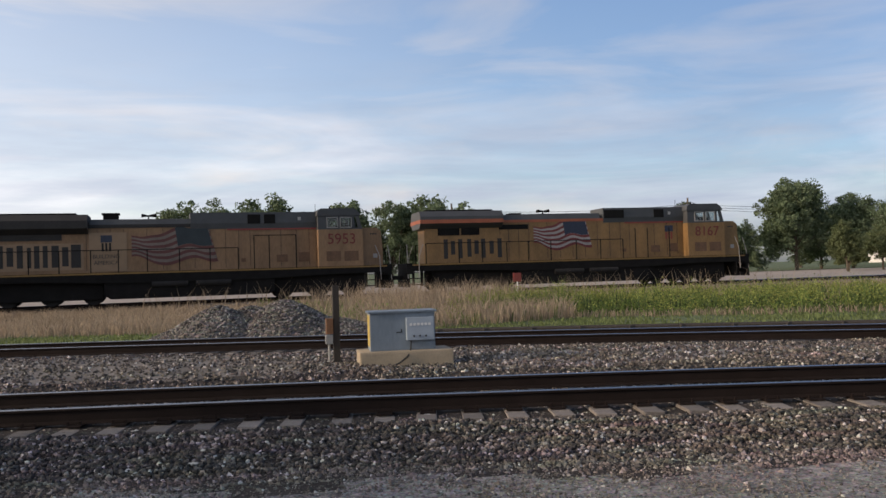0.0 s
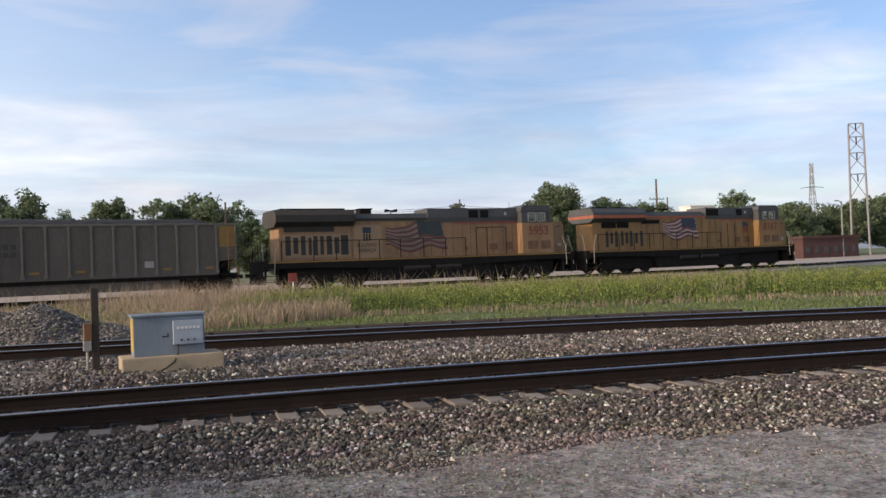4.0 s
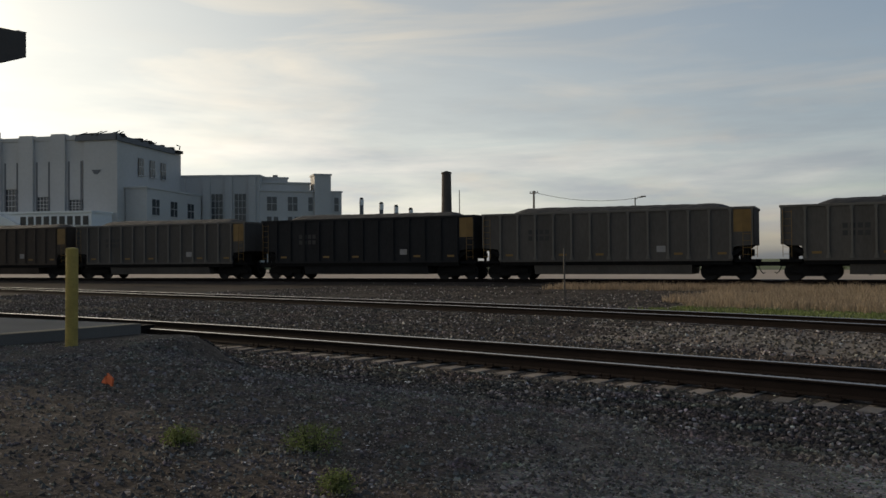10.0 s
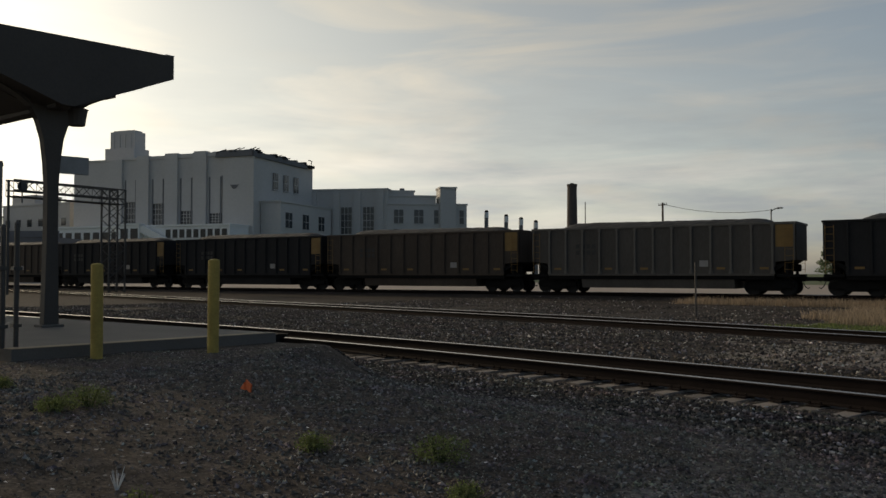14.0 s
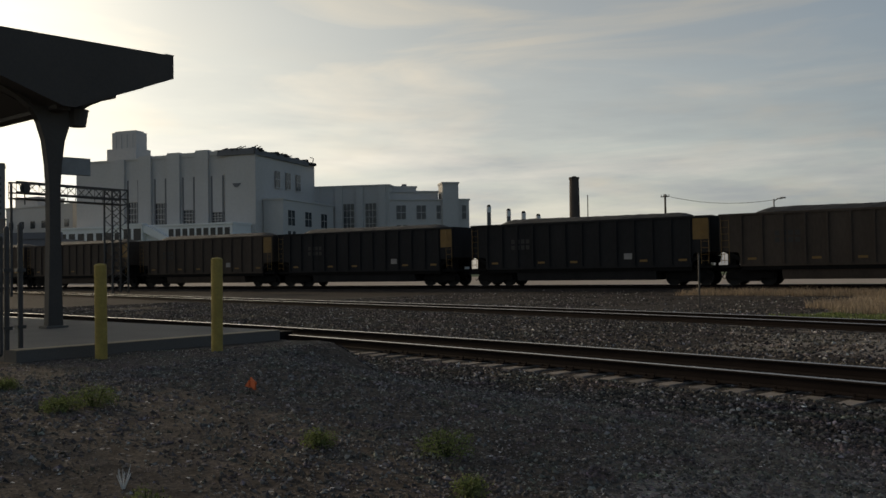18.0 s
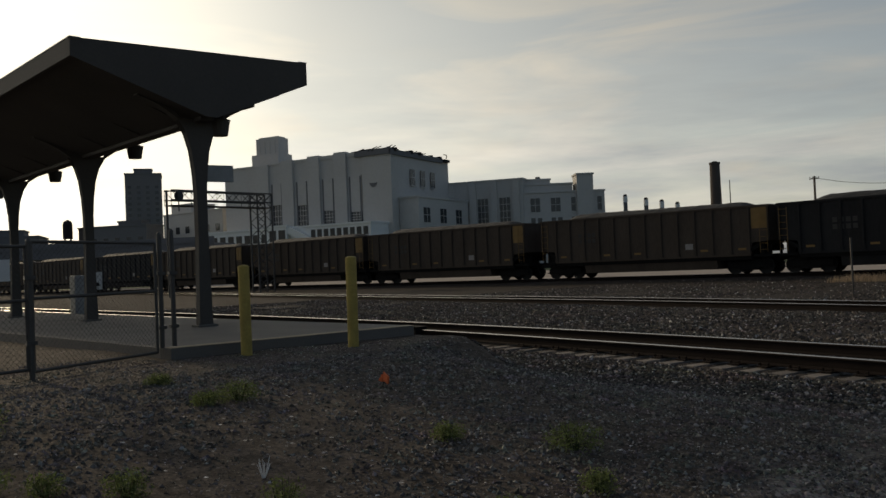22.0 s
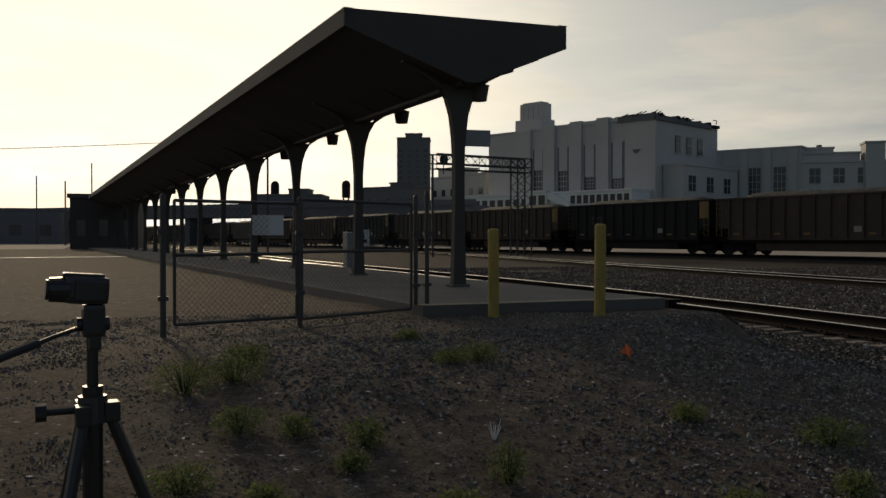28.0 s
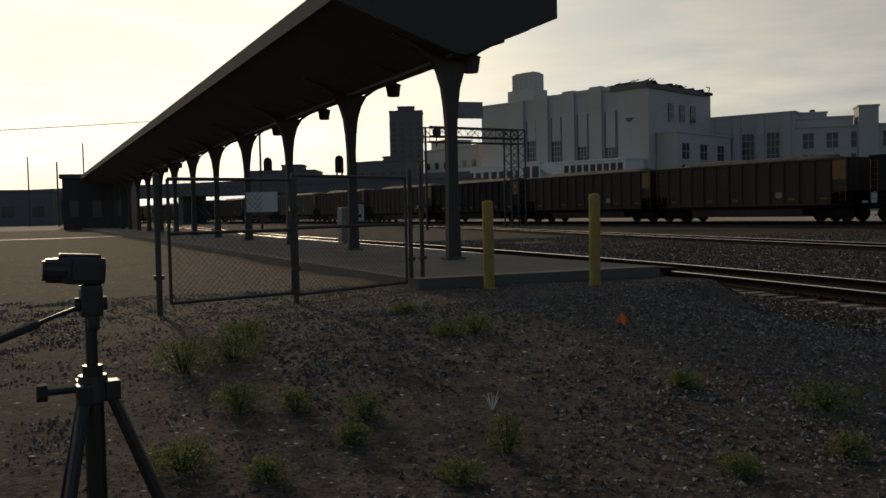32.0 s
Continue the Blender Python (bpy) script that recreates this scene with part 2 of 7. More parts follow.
def ground_mat():
    """Grey gravel of the lot, darkened towards the platform for cinders and shade together, worn pale patches, small
    stones.
    """
    m = mat("gravel", (0.275, 0.240, 0.205), 0.95, dark=0.50, scale=0.6, fine=30, bump=1.0, amount=0.8, spec=0.12)
    nt = m.node_tree
    b = nt.nodes["Principled BSDF"]
    ln = nt.links.new
    grey = b.inputs["Base Color"].links[0].from_socket
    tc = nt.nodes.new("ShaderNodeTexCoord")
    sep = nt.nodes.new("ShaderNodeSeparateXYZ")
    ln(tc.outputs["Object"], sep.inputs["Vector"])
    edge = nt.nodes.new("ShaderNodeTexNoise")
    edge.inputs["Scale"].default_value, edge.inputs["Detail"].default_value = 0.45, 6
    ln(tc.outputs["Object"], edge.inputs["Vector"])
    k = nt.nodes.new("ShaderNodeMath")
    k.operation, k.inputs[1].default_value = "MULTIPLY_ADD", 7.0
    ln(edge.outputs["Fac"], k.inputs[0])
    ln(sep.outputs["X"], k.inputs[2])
    # mask of the dark side: cinders, with the shade there mixed into the colour
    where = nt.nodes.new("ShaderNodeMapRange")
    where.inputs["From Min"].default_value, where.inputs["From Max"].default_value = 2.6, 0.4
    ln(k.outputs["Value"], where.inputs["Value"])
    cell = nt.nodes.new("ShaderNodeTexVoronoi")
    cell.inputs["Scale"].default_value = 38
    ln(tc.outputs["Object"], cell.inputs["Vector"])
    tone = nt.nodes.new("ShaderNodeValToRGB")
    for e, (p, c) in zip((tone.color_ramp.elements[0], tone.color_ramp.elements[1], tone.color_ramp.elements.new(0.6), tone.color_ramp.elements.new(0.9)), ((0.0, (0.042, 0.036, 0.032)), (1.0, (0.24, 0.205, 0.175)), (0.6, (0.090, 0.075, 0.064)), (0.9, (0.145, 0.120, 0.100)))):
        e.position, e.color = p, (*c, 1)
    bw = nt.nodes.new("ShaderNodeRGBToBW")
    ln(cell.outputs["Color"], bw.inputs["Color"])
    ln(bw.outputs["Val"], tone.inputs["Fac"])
    fleck = nt.nodes.new("ShaderNodeMix")
    fleck.data_type, fleck.blend_type = "RGBA", "OVERLAY"
    fleck.inputs["Factor"].default_value = 0.75
    ln(grey, fleck.inputs["A"])
    ln(cell.outputs["Color"], fleck.inputs["B"])
    calm = nt.nodes.new("ShaderNodeHueSaturation")
    calm.inputs["Saturation"].default_value = 0.28
    ln(fleck.outputs["Result"], calm.inputs["Color"])
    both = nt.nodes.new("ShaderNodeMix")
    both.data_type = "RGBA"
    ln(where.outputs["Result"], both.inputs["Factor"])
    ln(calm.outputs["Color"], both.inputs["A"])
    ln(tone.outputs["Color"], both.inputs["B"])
    clod = nt.nodes.new("ShaderNodeTexNoise")
    clod.inputs["Scale"].default_value, clod.inputs["Detail"].default_value, clod.inputs["Roughness"].default_value = 5.5, 9, 0.72
    ln(tc.outputs["Object"], clod.inputs["Vector"])
    dirt = nt.nodes.new("ShaderNodeValToRGB")
    dirt.color_ramp.elements[0].position, dirt.color_ramp.elements[0].color = 0.40, (1.15, 1.13, 1.10, 1)
    dirt.color_ramp.elements[1].position, dirt.color_ramp.elements[1].color = 0.60, (0.42, 0.40, 0.38, 1)
    ln(clod.outputs["Fac"], dirt.inputs["Fac"])
    soil = nt.nodes.new("ShaderNodeMix")
    soil.data_type, soil.blend_type = "RGBA", "MULTIPLY"
    soil.inputs["Factor"].default_value = 0.85
    ln(both.outputs["Result"], soil.inputs["A"])
    ln(dirt.outputs["Color"], soil.inputs["B"])
    ln(soil.outputs["Result"], b.inputs["Base Color"])
    return m


def leaf_mat(name, color, rough=0.7, dark=0.6, fine=5, rand=0.35):
    """Leaves and blades that let some light through."""
    m = mat(name, color, rough, dark=dark, scale=0.4, fine=fine, bump=0, rand=rand, island=True)
    nt = m.node_tree
    b = nt.nodes["Principled BSDF"]
    t = nt.nodes.new("ShaderNodeBsdfTranslucent")
    mix = nt.nodes.new("ShaderNodeMixShader")
    mix.inputs["Fac"].default_value = 0.45
    out = next(n for n in nt.nodes if n.bl_idname == "ShaderNodeOutputMaterial")
    nt.links.new(b.inputs["Base Color"].links[0].from_socket, t.inputs["Color"])
    nt.links.new(b.outputs["BSDF"], mix.inputs[1])
    nt.links.new(t.outputs["BSDF"], mix.inputs[2])
    nt.links.new(mix.outputs["Shader"], out.inputs["Surface"])
    return m


M = {}
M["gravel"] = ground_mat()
M["stone"] = stone_mat("ballast_stone", [(0.0, (0.030, 0.027, 0.025)), (0.36, (0.060, 0.052, 0.046)), (0.68, (0.116, 0.099, 0.085)), (0.85, (0.188, 0.152, 0.125)), (0.95, (0.33, 0.293, 0.26)), (1.0, (0.62, 0.58, 0.54))])
M["pile_stone"] = stone_mat("pile_stone", [(0.0, (0.042, 0.038, 0.034)), (0.4, (0.105, 0.095, 0.085)), (0.8, (0.19, 0.172, 0.152)), (1.0, (0.34, 0.32, 0.29))])
M["chip"] = stone_mat("gravel_chip", [(0.0, (0.070, 0.061, 0.054)), (0.5, (0.150, 0.128, 0.110)), (0.85, (0.225, 0.192, 0.166)), (0.96, (0.33, 0.295, 0.26)), (1.0, (0.56, 0.53, 0.49))])
M["rail"] = mat("rail_steel", (0.018, 0.0125, 0.011), 0.9, spec=0.12, dark=0.5, scale=3, fine=50, bump=0.1)
M["railtop"] = mat("polished_rail_head", (0.56, 0.53, 0.50), 0.27, metal=1.0, dark=0.75, scale=2, fine=30, bump=0.0, stretch=(0.2, 4, 4))
_nt = M["railtop"].node_tree      # worn bright along its length, so that it gleams across
_across = _nt.nodes.new("ShaderNodeCombineXYZ")
_across.inputs["Y"].default_value = 1.0
_nt.nodes["Principled BSDF"].inputs["Anisotropic"].default_value = 0.3
_nt.links.new(_across.outputs["Vector"], _nt.nodes["Principled BSDF"].inputs["Tangent"])
# dark cinders; under the ballast the colour holds the shade between the stones
M["cinder"] = mat("cinder_and_gap_shade", (0.060, 0.051, 0.045), 0.95, dark=0.45, scale=1.6, fine=34, bump=1.0, amount=0.9, spec=0.1)
M["fine_gravel"] = mat("pale_fine_gravel", (0.21, 0.19, 0.17), 0.95, dark=0.5, scale=1.3, fine=30, bump=1.0, amount=0.8, spec=0.1)
M["tie"] = mat("weathered_tie", (0.23, 0.20, 0.175), 0.95, dark=0.45, scale=3, fine=40, bump=0.5, rand=0.35, stretch=(1, 5, 5))
M["grass"] = mat("short_grass", (0.085, 0.115, 0.035), 0.95, dark=0.6, scale=0.6, fine=20, bump=0.8)
# pale lot; its colour also paints the sun's gleam on the far left ground
M["lot"] = mat("lot_and_sun_strip", (0.36, 0.31, 0.265), 0.95, dark=0.75, scale=0.05, fine=3, bump=0.2, spec=0.2)
M["steel_dark"] = mat("dark_steel", (0.028, 0.026, 0.025), 0.8, spec=0.2, dark=0.5, scale=2, fine=30, bump=0.1)
M["concrete"] = mat("platform_concrete", (0.165, 0.148, 0.128), 0.95, dark=0.55, scale=0.7, fine=40, bump=0.25)


# ---- mesh helpers ----
def box(bm, x0, y0, z0, x1, y1, z1, bevel=0.0, m=None):
    c = ((x0 + x1) / 2, (y0 + y1) / 2, (z0 + z1) / 2)
    t = Matrix.Translation(c) @ Matrix.Diagonal((abs(x1 - x0), abs(y1 - y0), abs(z1 - z0), 1))
    r = bmesh.ops.create_cube(bm, size=1, matrix=(m @ t) if m else t)
    if bevel:
        es = {e for v in r["verts"] for e in v.link_edges}
        bmesh.ops.bevel(bm, geom=list(es), offset=bevel, segments=2, affect="EDGES", profile=0.7)
    return bm


def rod(bm, a, b, r0, r1=None, n=8):
    """A round bar from a to b, closed."""
    a, b = Vector(a), Vector(b)
    d = b - a
    m = Matrix.Translation((a + b) / 2) @ d.to_track_quat("Z", "Y").to_matrix().to_4x4()
    bmesh.ops.create_cone(bm, cap_ends=True, segments=n, radius1=r0, radius2=r0 if r1 is None else r1, depth=d.length, matrix=m)
    return bm


def bent(bm, pts, r, n=6):
    """One bent round bar through the points, closed at both ends."""
    pts = [Vector(p) for p in pts]
    rings = []
    for i, p in enumerate(pts):
        d = (pts[min(i + 1, len(pts) - 1)] - pts[max(i - 1, 0)]).normalized()
        side = d.cross(Vector((0, 0, 1)) if abs(d.z) < 0.9 else Vector((0, 1, 0))).normalized()
        up = side.cross(d)
        rings.append([bm.verts.new(p + side * (r * math.cos(6.2832 * k / n)) + up * (r * math.sin(6.2832 * k / n))) for k in range(n)])
    fs = [bm.faces.new(rings[0]), bm.faces.new(rings[-1][::-1])]
    for a, b in zip(rings, rings[1:]):
        for k in range(n):
            fs.append(bm.faces.new((a[k], a[(k + 1) % n], b[(k + 1) % n], b[k])))
    bmesh.ops.recalc_face_normals(bm, faces=fs)
    return bm


def prism(bm, outline, y0, y1, axis="y"):
    """An outline in (x, z), drawn out from y0 to y1 (or in (y, z) along x)."""
    put = (lambda p, w: (p[0], w, p[1])) if axis == "y" else (lambda p, w: (w, p[0], p[1])) if axis == "x" else (lambda p, w: (p[0], p[1], w))
    a = [bm.verts.new(put(p, y0)) for p in outline]
    b = [bm.verts.new(put(p, y1)) for p in outline]
    n = len(outline)
    fs = [bm.faces.new(a), bm.faces.new(b[::-1])]
    for i in range(n):
        fs.append(bm.faces.new((a[i], b[i], b[(i + 1) % n], a[(i + 1) % n])))
    bmesh.ops.recalc_face_normals(bm, faces=fs)
    return bm


def finish(bm, name, material, smooth=False):
    me = bpy.data.meshes.new(name)
    bm.to_mesh(me)
    bm.free()
    for mm in material if isinstance(material, (list, tuple)) else [material]:
        me.materials.append(mm)
    if smooth:
        me.polygons.foreach_set("use_smooth", [True] * len(me.polygons))
    return me


def part(name, bm, material, parent, label="", smooth=False):
    ob = new(name, finish(bm, name, material, smooth) if isinstance(bm, bmesh.types.BMesh) else bm)
    ob.parent = parent
    if label:
        tagged(ob, label)
    return ob


def thing(name, label, category, m=None, group="", kind=""):
    ob = new(name)
    ob.matrix_world = m or Matrix()
    ob.empty_display_size = 0.2
    return tagged(ob, label, category, group, kind)


def solid(name, bm, material, label, category, group="", kind="", m=None, smooth=False):
    ob = new(name, finish(bm, name, material, smooth))
    if m:
        ob.matrix_world = m
    return tagged(ob, label, category, group, kind)


def mesh_from(name, verts, faces, material, smooth=False, mats=None):
    me = bpy.data.meshes.new(name)
    me.from_pydata([tuple(map(float, v)) for v in verts], [], [tuple(int(i) for i in f) for f in faces])
    for mm in material if isinstance(material, (list, tuple)) else [material]:
        me.materials.append(mm)
    if mats is not None:
        me.polygons.foreach_set("material_index", mats)
    if smooth:
        me.polygons.foreach_set("use_smooth", [True] * len(me.polygons))
    return me


# ---- plan: the three tracks, as the nearer rail's line ----
def cubic(x, y0, a, b, c, lo, hi):
    """y and slope of a curved rail line, straight beyond lo and hi."""
    k = min(max(x, lo), hi)
    u = k / 10
    s = (a + 2 * b * u + 3 * c * u * u) / 10
    return y0 + a * u + b * u * u + c * u ** 3 + s * (x - k), s


def line_near(x):
    return cubic(x, 10.24, -1.681, -0.479, -0.037, -62, 14)


def line_second(x):
    return cubic(x, 19.52, -2.908, -0.561, -0.059, -36, 14)


def line_train(x):
    """The far track: one gentle curve, bending away again to the right of the lot."""
    y, s = cubic(x, 48.10, 0.860, -0.208, -0.016, -68, 75)
    u = min(max(x, 0), 75) / 10
    k = (-0.1974 * u + 0.1566 * u * u) / 10
    return y - 0.0987 * u * u + 0.0522 * u ** 3 + k * (x - 10 * u if x > 75 else 0), s + k


RAIL_TOP, TRAIN_TOP = 0.185, 0.466


def smooth(a, b, x):
    t = min(max((x - a) / (b - a), 0), 1)
    return t * t * (3 - 2 * t)


def off_track(line, x, y):
    yy, s = line(x)
    return (y - yy - 0.75) / math.sqrt(1 + s * s)


def ground_z(x, y):
    """The ground's height: lower in the lot before the tracks, a rise towards the platform, ballast beds, the flat land beyond."""
    d1, d2, d3 = off_track(line_near, x, y), off_track(line_second, x, y), off_track(line_train, x, y)
    base = -0.20 + 0.62 * smooth(-0.5, -9.5, x) * smooth(10.0 + 0.5 * smooth(-9, -11, x), 6.5 + 2.6 * smooth(-9, -11, x), y) + 0.25 * smooth(2.0, -1.0, y) * smooth(-2, 2, x)
    mid = 0.07 if d1 > 0 else base
    z = mid if d1 < 0 else base * (1 - smooth(0, 1.5, d1)) + 0.07 * smooth(0, 1.5, d1)
    z = z + (0.06 - z) * smooth(1.2, 3.0, d2)
    bed1 = 1 - smooth(1.25, 2.9, abs(d1))
    z = z + (-0.045 - z) * bed1
    bed2 = 1 - smooth(1.3, 2.4, abs(d2))
    z = z + (-0.03 - z) * bed2
    bed3 = 1 - smooth(1.5, 3.6, abs(d3))
    z = z + (TRAIN_TOP - 0.21 - z) * bed3
    if d3 > 0:
        z = z + (0.20 - z) * smooth(2.5, 5, d3)
    return z


# ---- ground ----
def build_ground():
    xs = np.concatenate([[-2500, -900, -400, -220], np.arange(-140, -30, 4.0), np.arange(-30, -16, 1.0), np.arange(-16, 16, 0.32), np.arange(16, 32, 1.0), np.arange(32, 120, 4.0), [160, 260, 500, 1000, 2500]])
    ys = np.concatenate([[-2500, -600, -120, -40, -20], np.arange(-12, 0, 1.0), np.arange(0, 27, 0.3), np.arange(27, 66, 1.0), [70, 76, 84, 95, 110, 130, 170, 250, 400, 800, 2500]])
    verts, faces, mats = [], [], []
    for y in ys:
        for x in xs:
            n = noise.noise((x * 0.35, y * 0.35, 0)) * 0.05 + noise.noise((x * 1.7, y * 1.7, 3)) * 0.018 if abs(x) < 40 and -3 < y < 45 else 0
            verts.append((x, y, ground_z(x, y) + n))
    nx = len(xs)
    for j in range(len(ys) - 1):
        for i in range(nx - 1):
            faces.append((j * nx + i, j * nx + i + 1, (j + 1) * nx + i + 1, (j + 1) * nx + i))
            x, y = (xs[i] + xs[i + 1]) / 2, (ys[j] + ys[j + 1]) / 2
            d2, d3 = off_track(line_second, x, y), off_track(line_train, x, y)
            d1 = off_track(line_near, x, y)
            # far left strip: the sun's gleam on the ground, painted with the lot's pale colour
            if x < -100 and y < -3 and d1 < -5:
                k = 2
            # ballast bed: dark colour paints the shaded gaps below the stones
            elif -3.35 - 0.5 * noise.noise((x * 0.8, y * 0.4, 9)) < d1 < 2.75 and -34 < x < 26 and not (x < -9.8 and d1 < -1.5):
                k = 3
            elif d1 > 0 and d2 < 2.3 and (x + 3.5 * noise.noise((x * 0.7, y * 1.3, 5)) < -6.5 or abs(d2) < 1.9):
                k = 3
            elif d1 > 0 and d2 < -1.9 and x + 2.2 * noise.noise((x * 0.9, y * 0.9, 8)) < 1.6:
                k = 4
            elif d2 >= 2.3 and d3 < 3.0 and x < -9:
                k = 3
            elif d3 > 3.0:
                k = 2 if y < 110 and x > -160 else 1
            elif d2 > 2.3 and d3 < -3 and x > -9 + 0.15 * noise.noise((x, y, 0)):
                k = 1
            else:
                k = 0
            mats.append(k)
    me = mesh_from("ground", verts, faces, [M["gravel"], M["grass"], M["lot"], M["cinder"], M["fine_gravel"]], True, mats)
    return tagged(new("ground", me), "grey gravel lot and flat land with railway beds", "ground", kind="structure")


ground = build_ground()


# ---- tracks ----
RAIL_OUT = [(-0.07, 0), (0.07, 0), (0.07, 0.012), (0.012, 0.035), (0.010, 0.135), (0.036, 0.150), (0.037, 0.166), (0.034, 0.174), (0.026, 0.1795), (0.013, 0.1835), (0.0, 0.185), (-0.013, 0.1835), (-0.026, 0.1795), (-0.034, 0.174), (-0.037, 0.166), (-0.036, 0.150), (-0.010, 0.135), (-0.012, 0.035), (-0.07, 0.012)]


def rail_mesh(name, line, shift, top, x0, x1):
    verts, faces, mats = [], [], []
    xs = np.concatenate([np.arange(x0, x1, 1.5), [x1]])
    n = len(RAIL_OUT)
    for x in xs:
        y, s = line(x)
        k = math.sqrt(1 + s * s)
        nx, ny = -s / k, 1 / k
        for a, z in RAIL_OUT:
            verts.append((x + nx * (shift + a), y + ny * (shift + a), top - 0.185 + z))
    for i in range(len(xs) - 1):
        for j in range(n):
            a, b = i * n + j, i * n + (j + 1) % n
            faces.append((a, b, b + n, a + n))
            mats.append(1 if 9 <= j <= 12 else 0)
    return mesh_from(name, verts, faces, [M["rail"], M["railtop"]], False, mats)


def build_track(name, line, top, x0, x1, label):
    tr = thing(name, label, "railway track", kind="structure")
    for s in (0, 1.505):
        part("rail", rail_mesh("rail", line, s, top, x0, x1), None, tr, "rusty steel rail with a bright worn head")
    return tr


track_1 = build_track("track_1", line_near, RAIL_TOP, -160, 40, "railway track with rusty rails on wooden ties")
track_2 = build_track("track_2", line_second, RAIL_TOP, -160, 40, "second railway track with rusty rails in ballast")
track_3 = build_track("track_3", line_train, TRAIN_TOP, -240, 300, "far railway track under the coal train")


TIE_X = []


def ties():
    bm = bmesh.new()
    box(bm, -0.115, -1.30, -0.18, 0.115, 1.30, 0.0, 0.015)
    me = finish(bm, "tie", M["tie"])
    pl = bmesh.new()
    box(pl, -0.09, -0.19, 0.0, 0.09, 0.19, 0.018)
    for a in (-0.07, 0.07):
        for b in (-0.12, 0.12):
            box(pl, a - 0.012, b - 0.012, 0.018, a + 0.012, b + 0.012, 0.06)
    plate = finish(pl, "tie_plate", M["rail"])
    rng = random.Random(3)
    for line, tr, top, x0, x1, detail in ((line_near, track_1, RAIL_TOP, -32, 20, True), (line_second, track_2, RAIL_TOP, -28, 22, False)):
        x = x0
        while x < x1:
            y, s = line(x)
            ang = math.degrees(math.atan(s))
            k = math.sqrt(1 + s * s)
            cx, cy = x - s / k * 0.7525, y + 0.7525 / k
            t = part("tie", me, None, tr)
            t.matrix_world = pose(cx, cy, top - 0.205 - rng.uniform(0, 0.015), 0, rng.uniform(-1, 1), ang + rng.uniform(-1.5, 1.5))
            if detail:
                TIE_X.append(x)
            if detail and -12 < x < 14:
                p = part("tie_plate", plate, None, tr)
                p.matrix_world = pose(x, y, top - 0.203, 0, 0, ang)
            x += 0.495 / k
    return me


ties()


# ---- train ----
M["yellow"] = mat("armour_yellow_paint", (0.29, 0.160, 0.056), 0.6, dark=0.42, scale=1.2, fine=14, bump=0.05, stretch=(1, 1, 0.35))
M["yellow_old"] = mat("weathered_yellow_paint", (0.29, 0.170, 0.088), 0.7, dark=0.42, scale=1.0, fine=12, bump=0.06, stretch=(1, 1, 0.3))
M["stencil"] = mat("faded_stencil", (0.05, 0.046, 0.042), 0.8, dark=0.7, scale=4, bump=0.02)
M["loco_grey"] = mat("loco_grey_paint", (0.060, 0.063, 0.066), 0.6, dark=0.6, scale=1.5, fine=20, bump=0.05)
M["black"] = mat("black_grime", (0.015, 0.014, 0.0135), 0.9, spec=0.12, dark=0.5, scale=2, fine=20, bump=0.15)
M["red"] = mat("red_stripe", (0.25, 0.042, 0.03), 0.5, dark=0.7, bump=0.02)
M["number_red"] = mat("number_red", (0.15, 0.020, 0.016), 0.6, dark=0.7, bump=0.02)
M["pale_yellow"] = mat("pale_weathered_paint", (0.29, 0.19, 0.112), 0.65, dark=0.7, scale=2, bump=0.02)
M["white"] = mat("white_paint", (0.32, 0.30, 0.28), 0.6, dark=0.7, scale=2, bump=0.02)
M["flag_red"] = mat("faded_flag_red", (0.17, 0.032, 0.030), 0.65, dark=0.6, scale=3, bump=0.02)
M["flag_white"] = mat("faded_flag_white", (0.36, 0.33, 0.31), 0.65, dark=0.6, scale=3, bump=0.02)
M["flag_red_old"] = mat("sooty_flag_red", (0.135, 0.048, 0.042), 0.75, dark=0.55, scale=2, bump=0.02)
M["flag_white_old"] = mat("sooty_flag_white", (0.20, 0.160, 0.135), 0.75, dark=0.55, scale=2, bump=0.02)
M["navy_old"] = mat("sooty_flag_blue", (0.028, 0.040, 0.046), 0.75, dark=0.6, scale=2, bump=0.02)
M["navy"] = mat("navy_paint", (0.018, 0.025, 0.050), 0.5, dark=0.7, bump=0.02)
M["hopper_grey"] = mat("coal_car_aluminium", (0.116, 0.103, 0.089), 0.85, metal=0.0, spec=0.2, dark=0.6, scale=0.9, fine=12, bump=0.08, rand=0.15, stretch=(1, 1, 0.3))
M["hopper_dark"] = mat("coal_car_black", (0.030, 0.029, 0.029), 0.85, spec=0.2, dark=0.5, scale=0.9, fine=12, bump=0.08, stretch=(1, 1, 0.3))
M["hopper_brown"] = mat("coal_car_brown", (0.088, 0.068, 0.053), 0.85, spec=0.2, dark=0.55, scale=0.9, fine=12, bump=0.08, stretch=(1, 1, 0.3))
M["coal"] = mat("coal", (0.016, 0.016, 0.017), 0.75, dark=0.5, scale=3, fine=12, bump=1.0)
M["sticker"] = mat("yellow_patch", (0.24, 0.135, 0.032), 0.6, dark=0.7, scale=3, bump=0.02)
M["tin_grey"] = mat("pale_lens", (0.35, 0.35, 0.34), 0.4, dark=0.8, bump=0.0)
# rib metal paler than the sides, with sunlight put into its tone
M["rib_grey"] = mat("sunlit_aluminium_rib", (0.165, 0.150, 0.130), 0.8, spec=0.2, dark=0.65, scale=1.5, fine=16, bump=0.05)
M["grime"] = mat("sooty_stain", (0.035, 0.032, 0.030), 0.85, dark=0.5, scale=1.2, fine=14, bump=0.05)
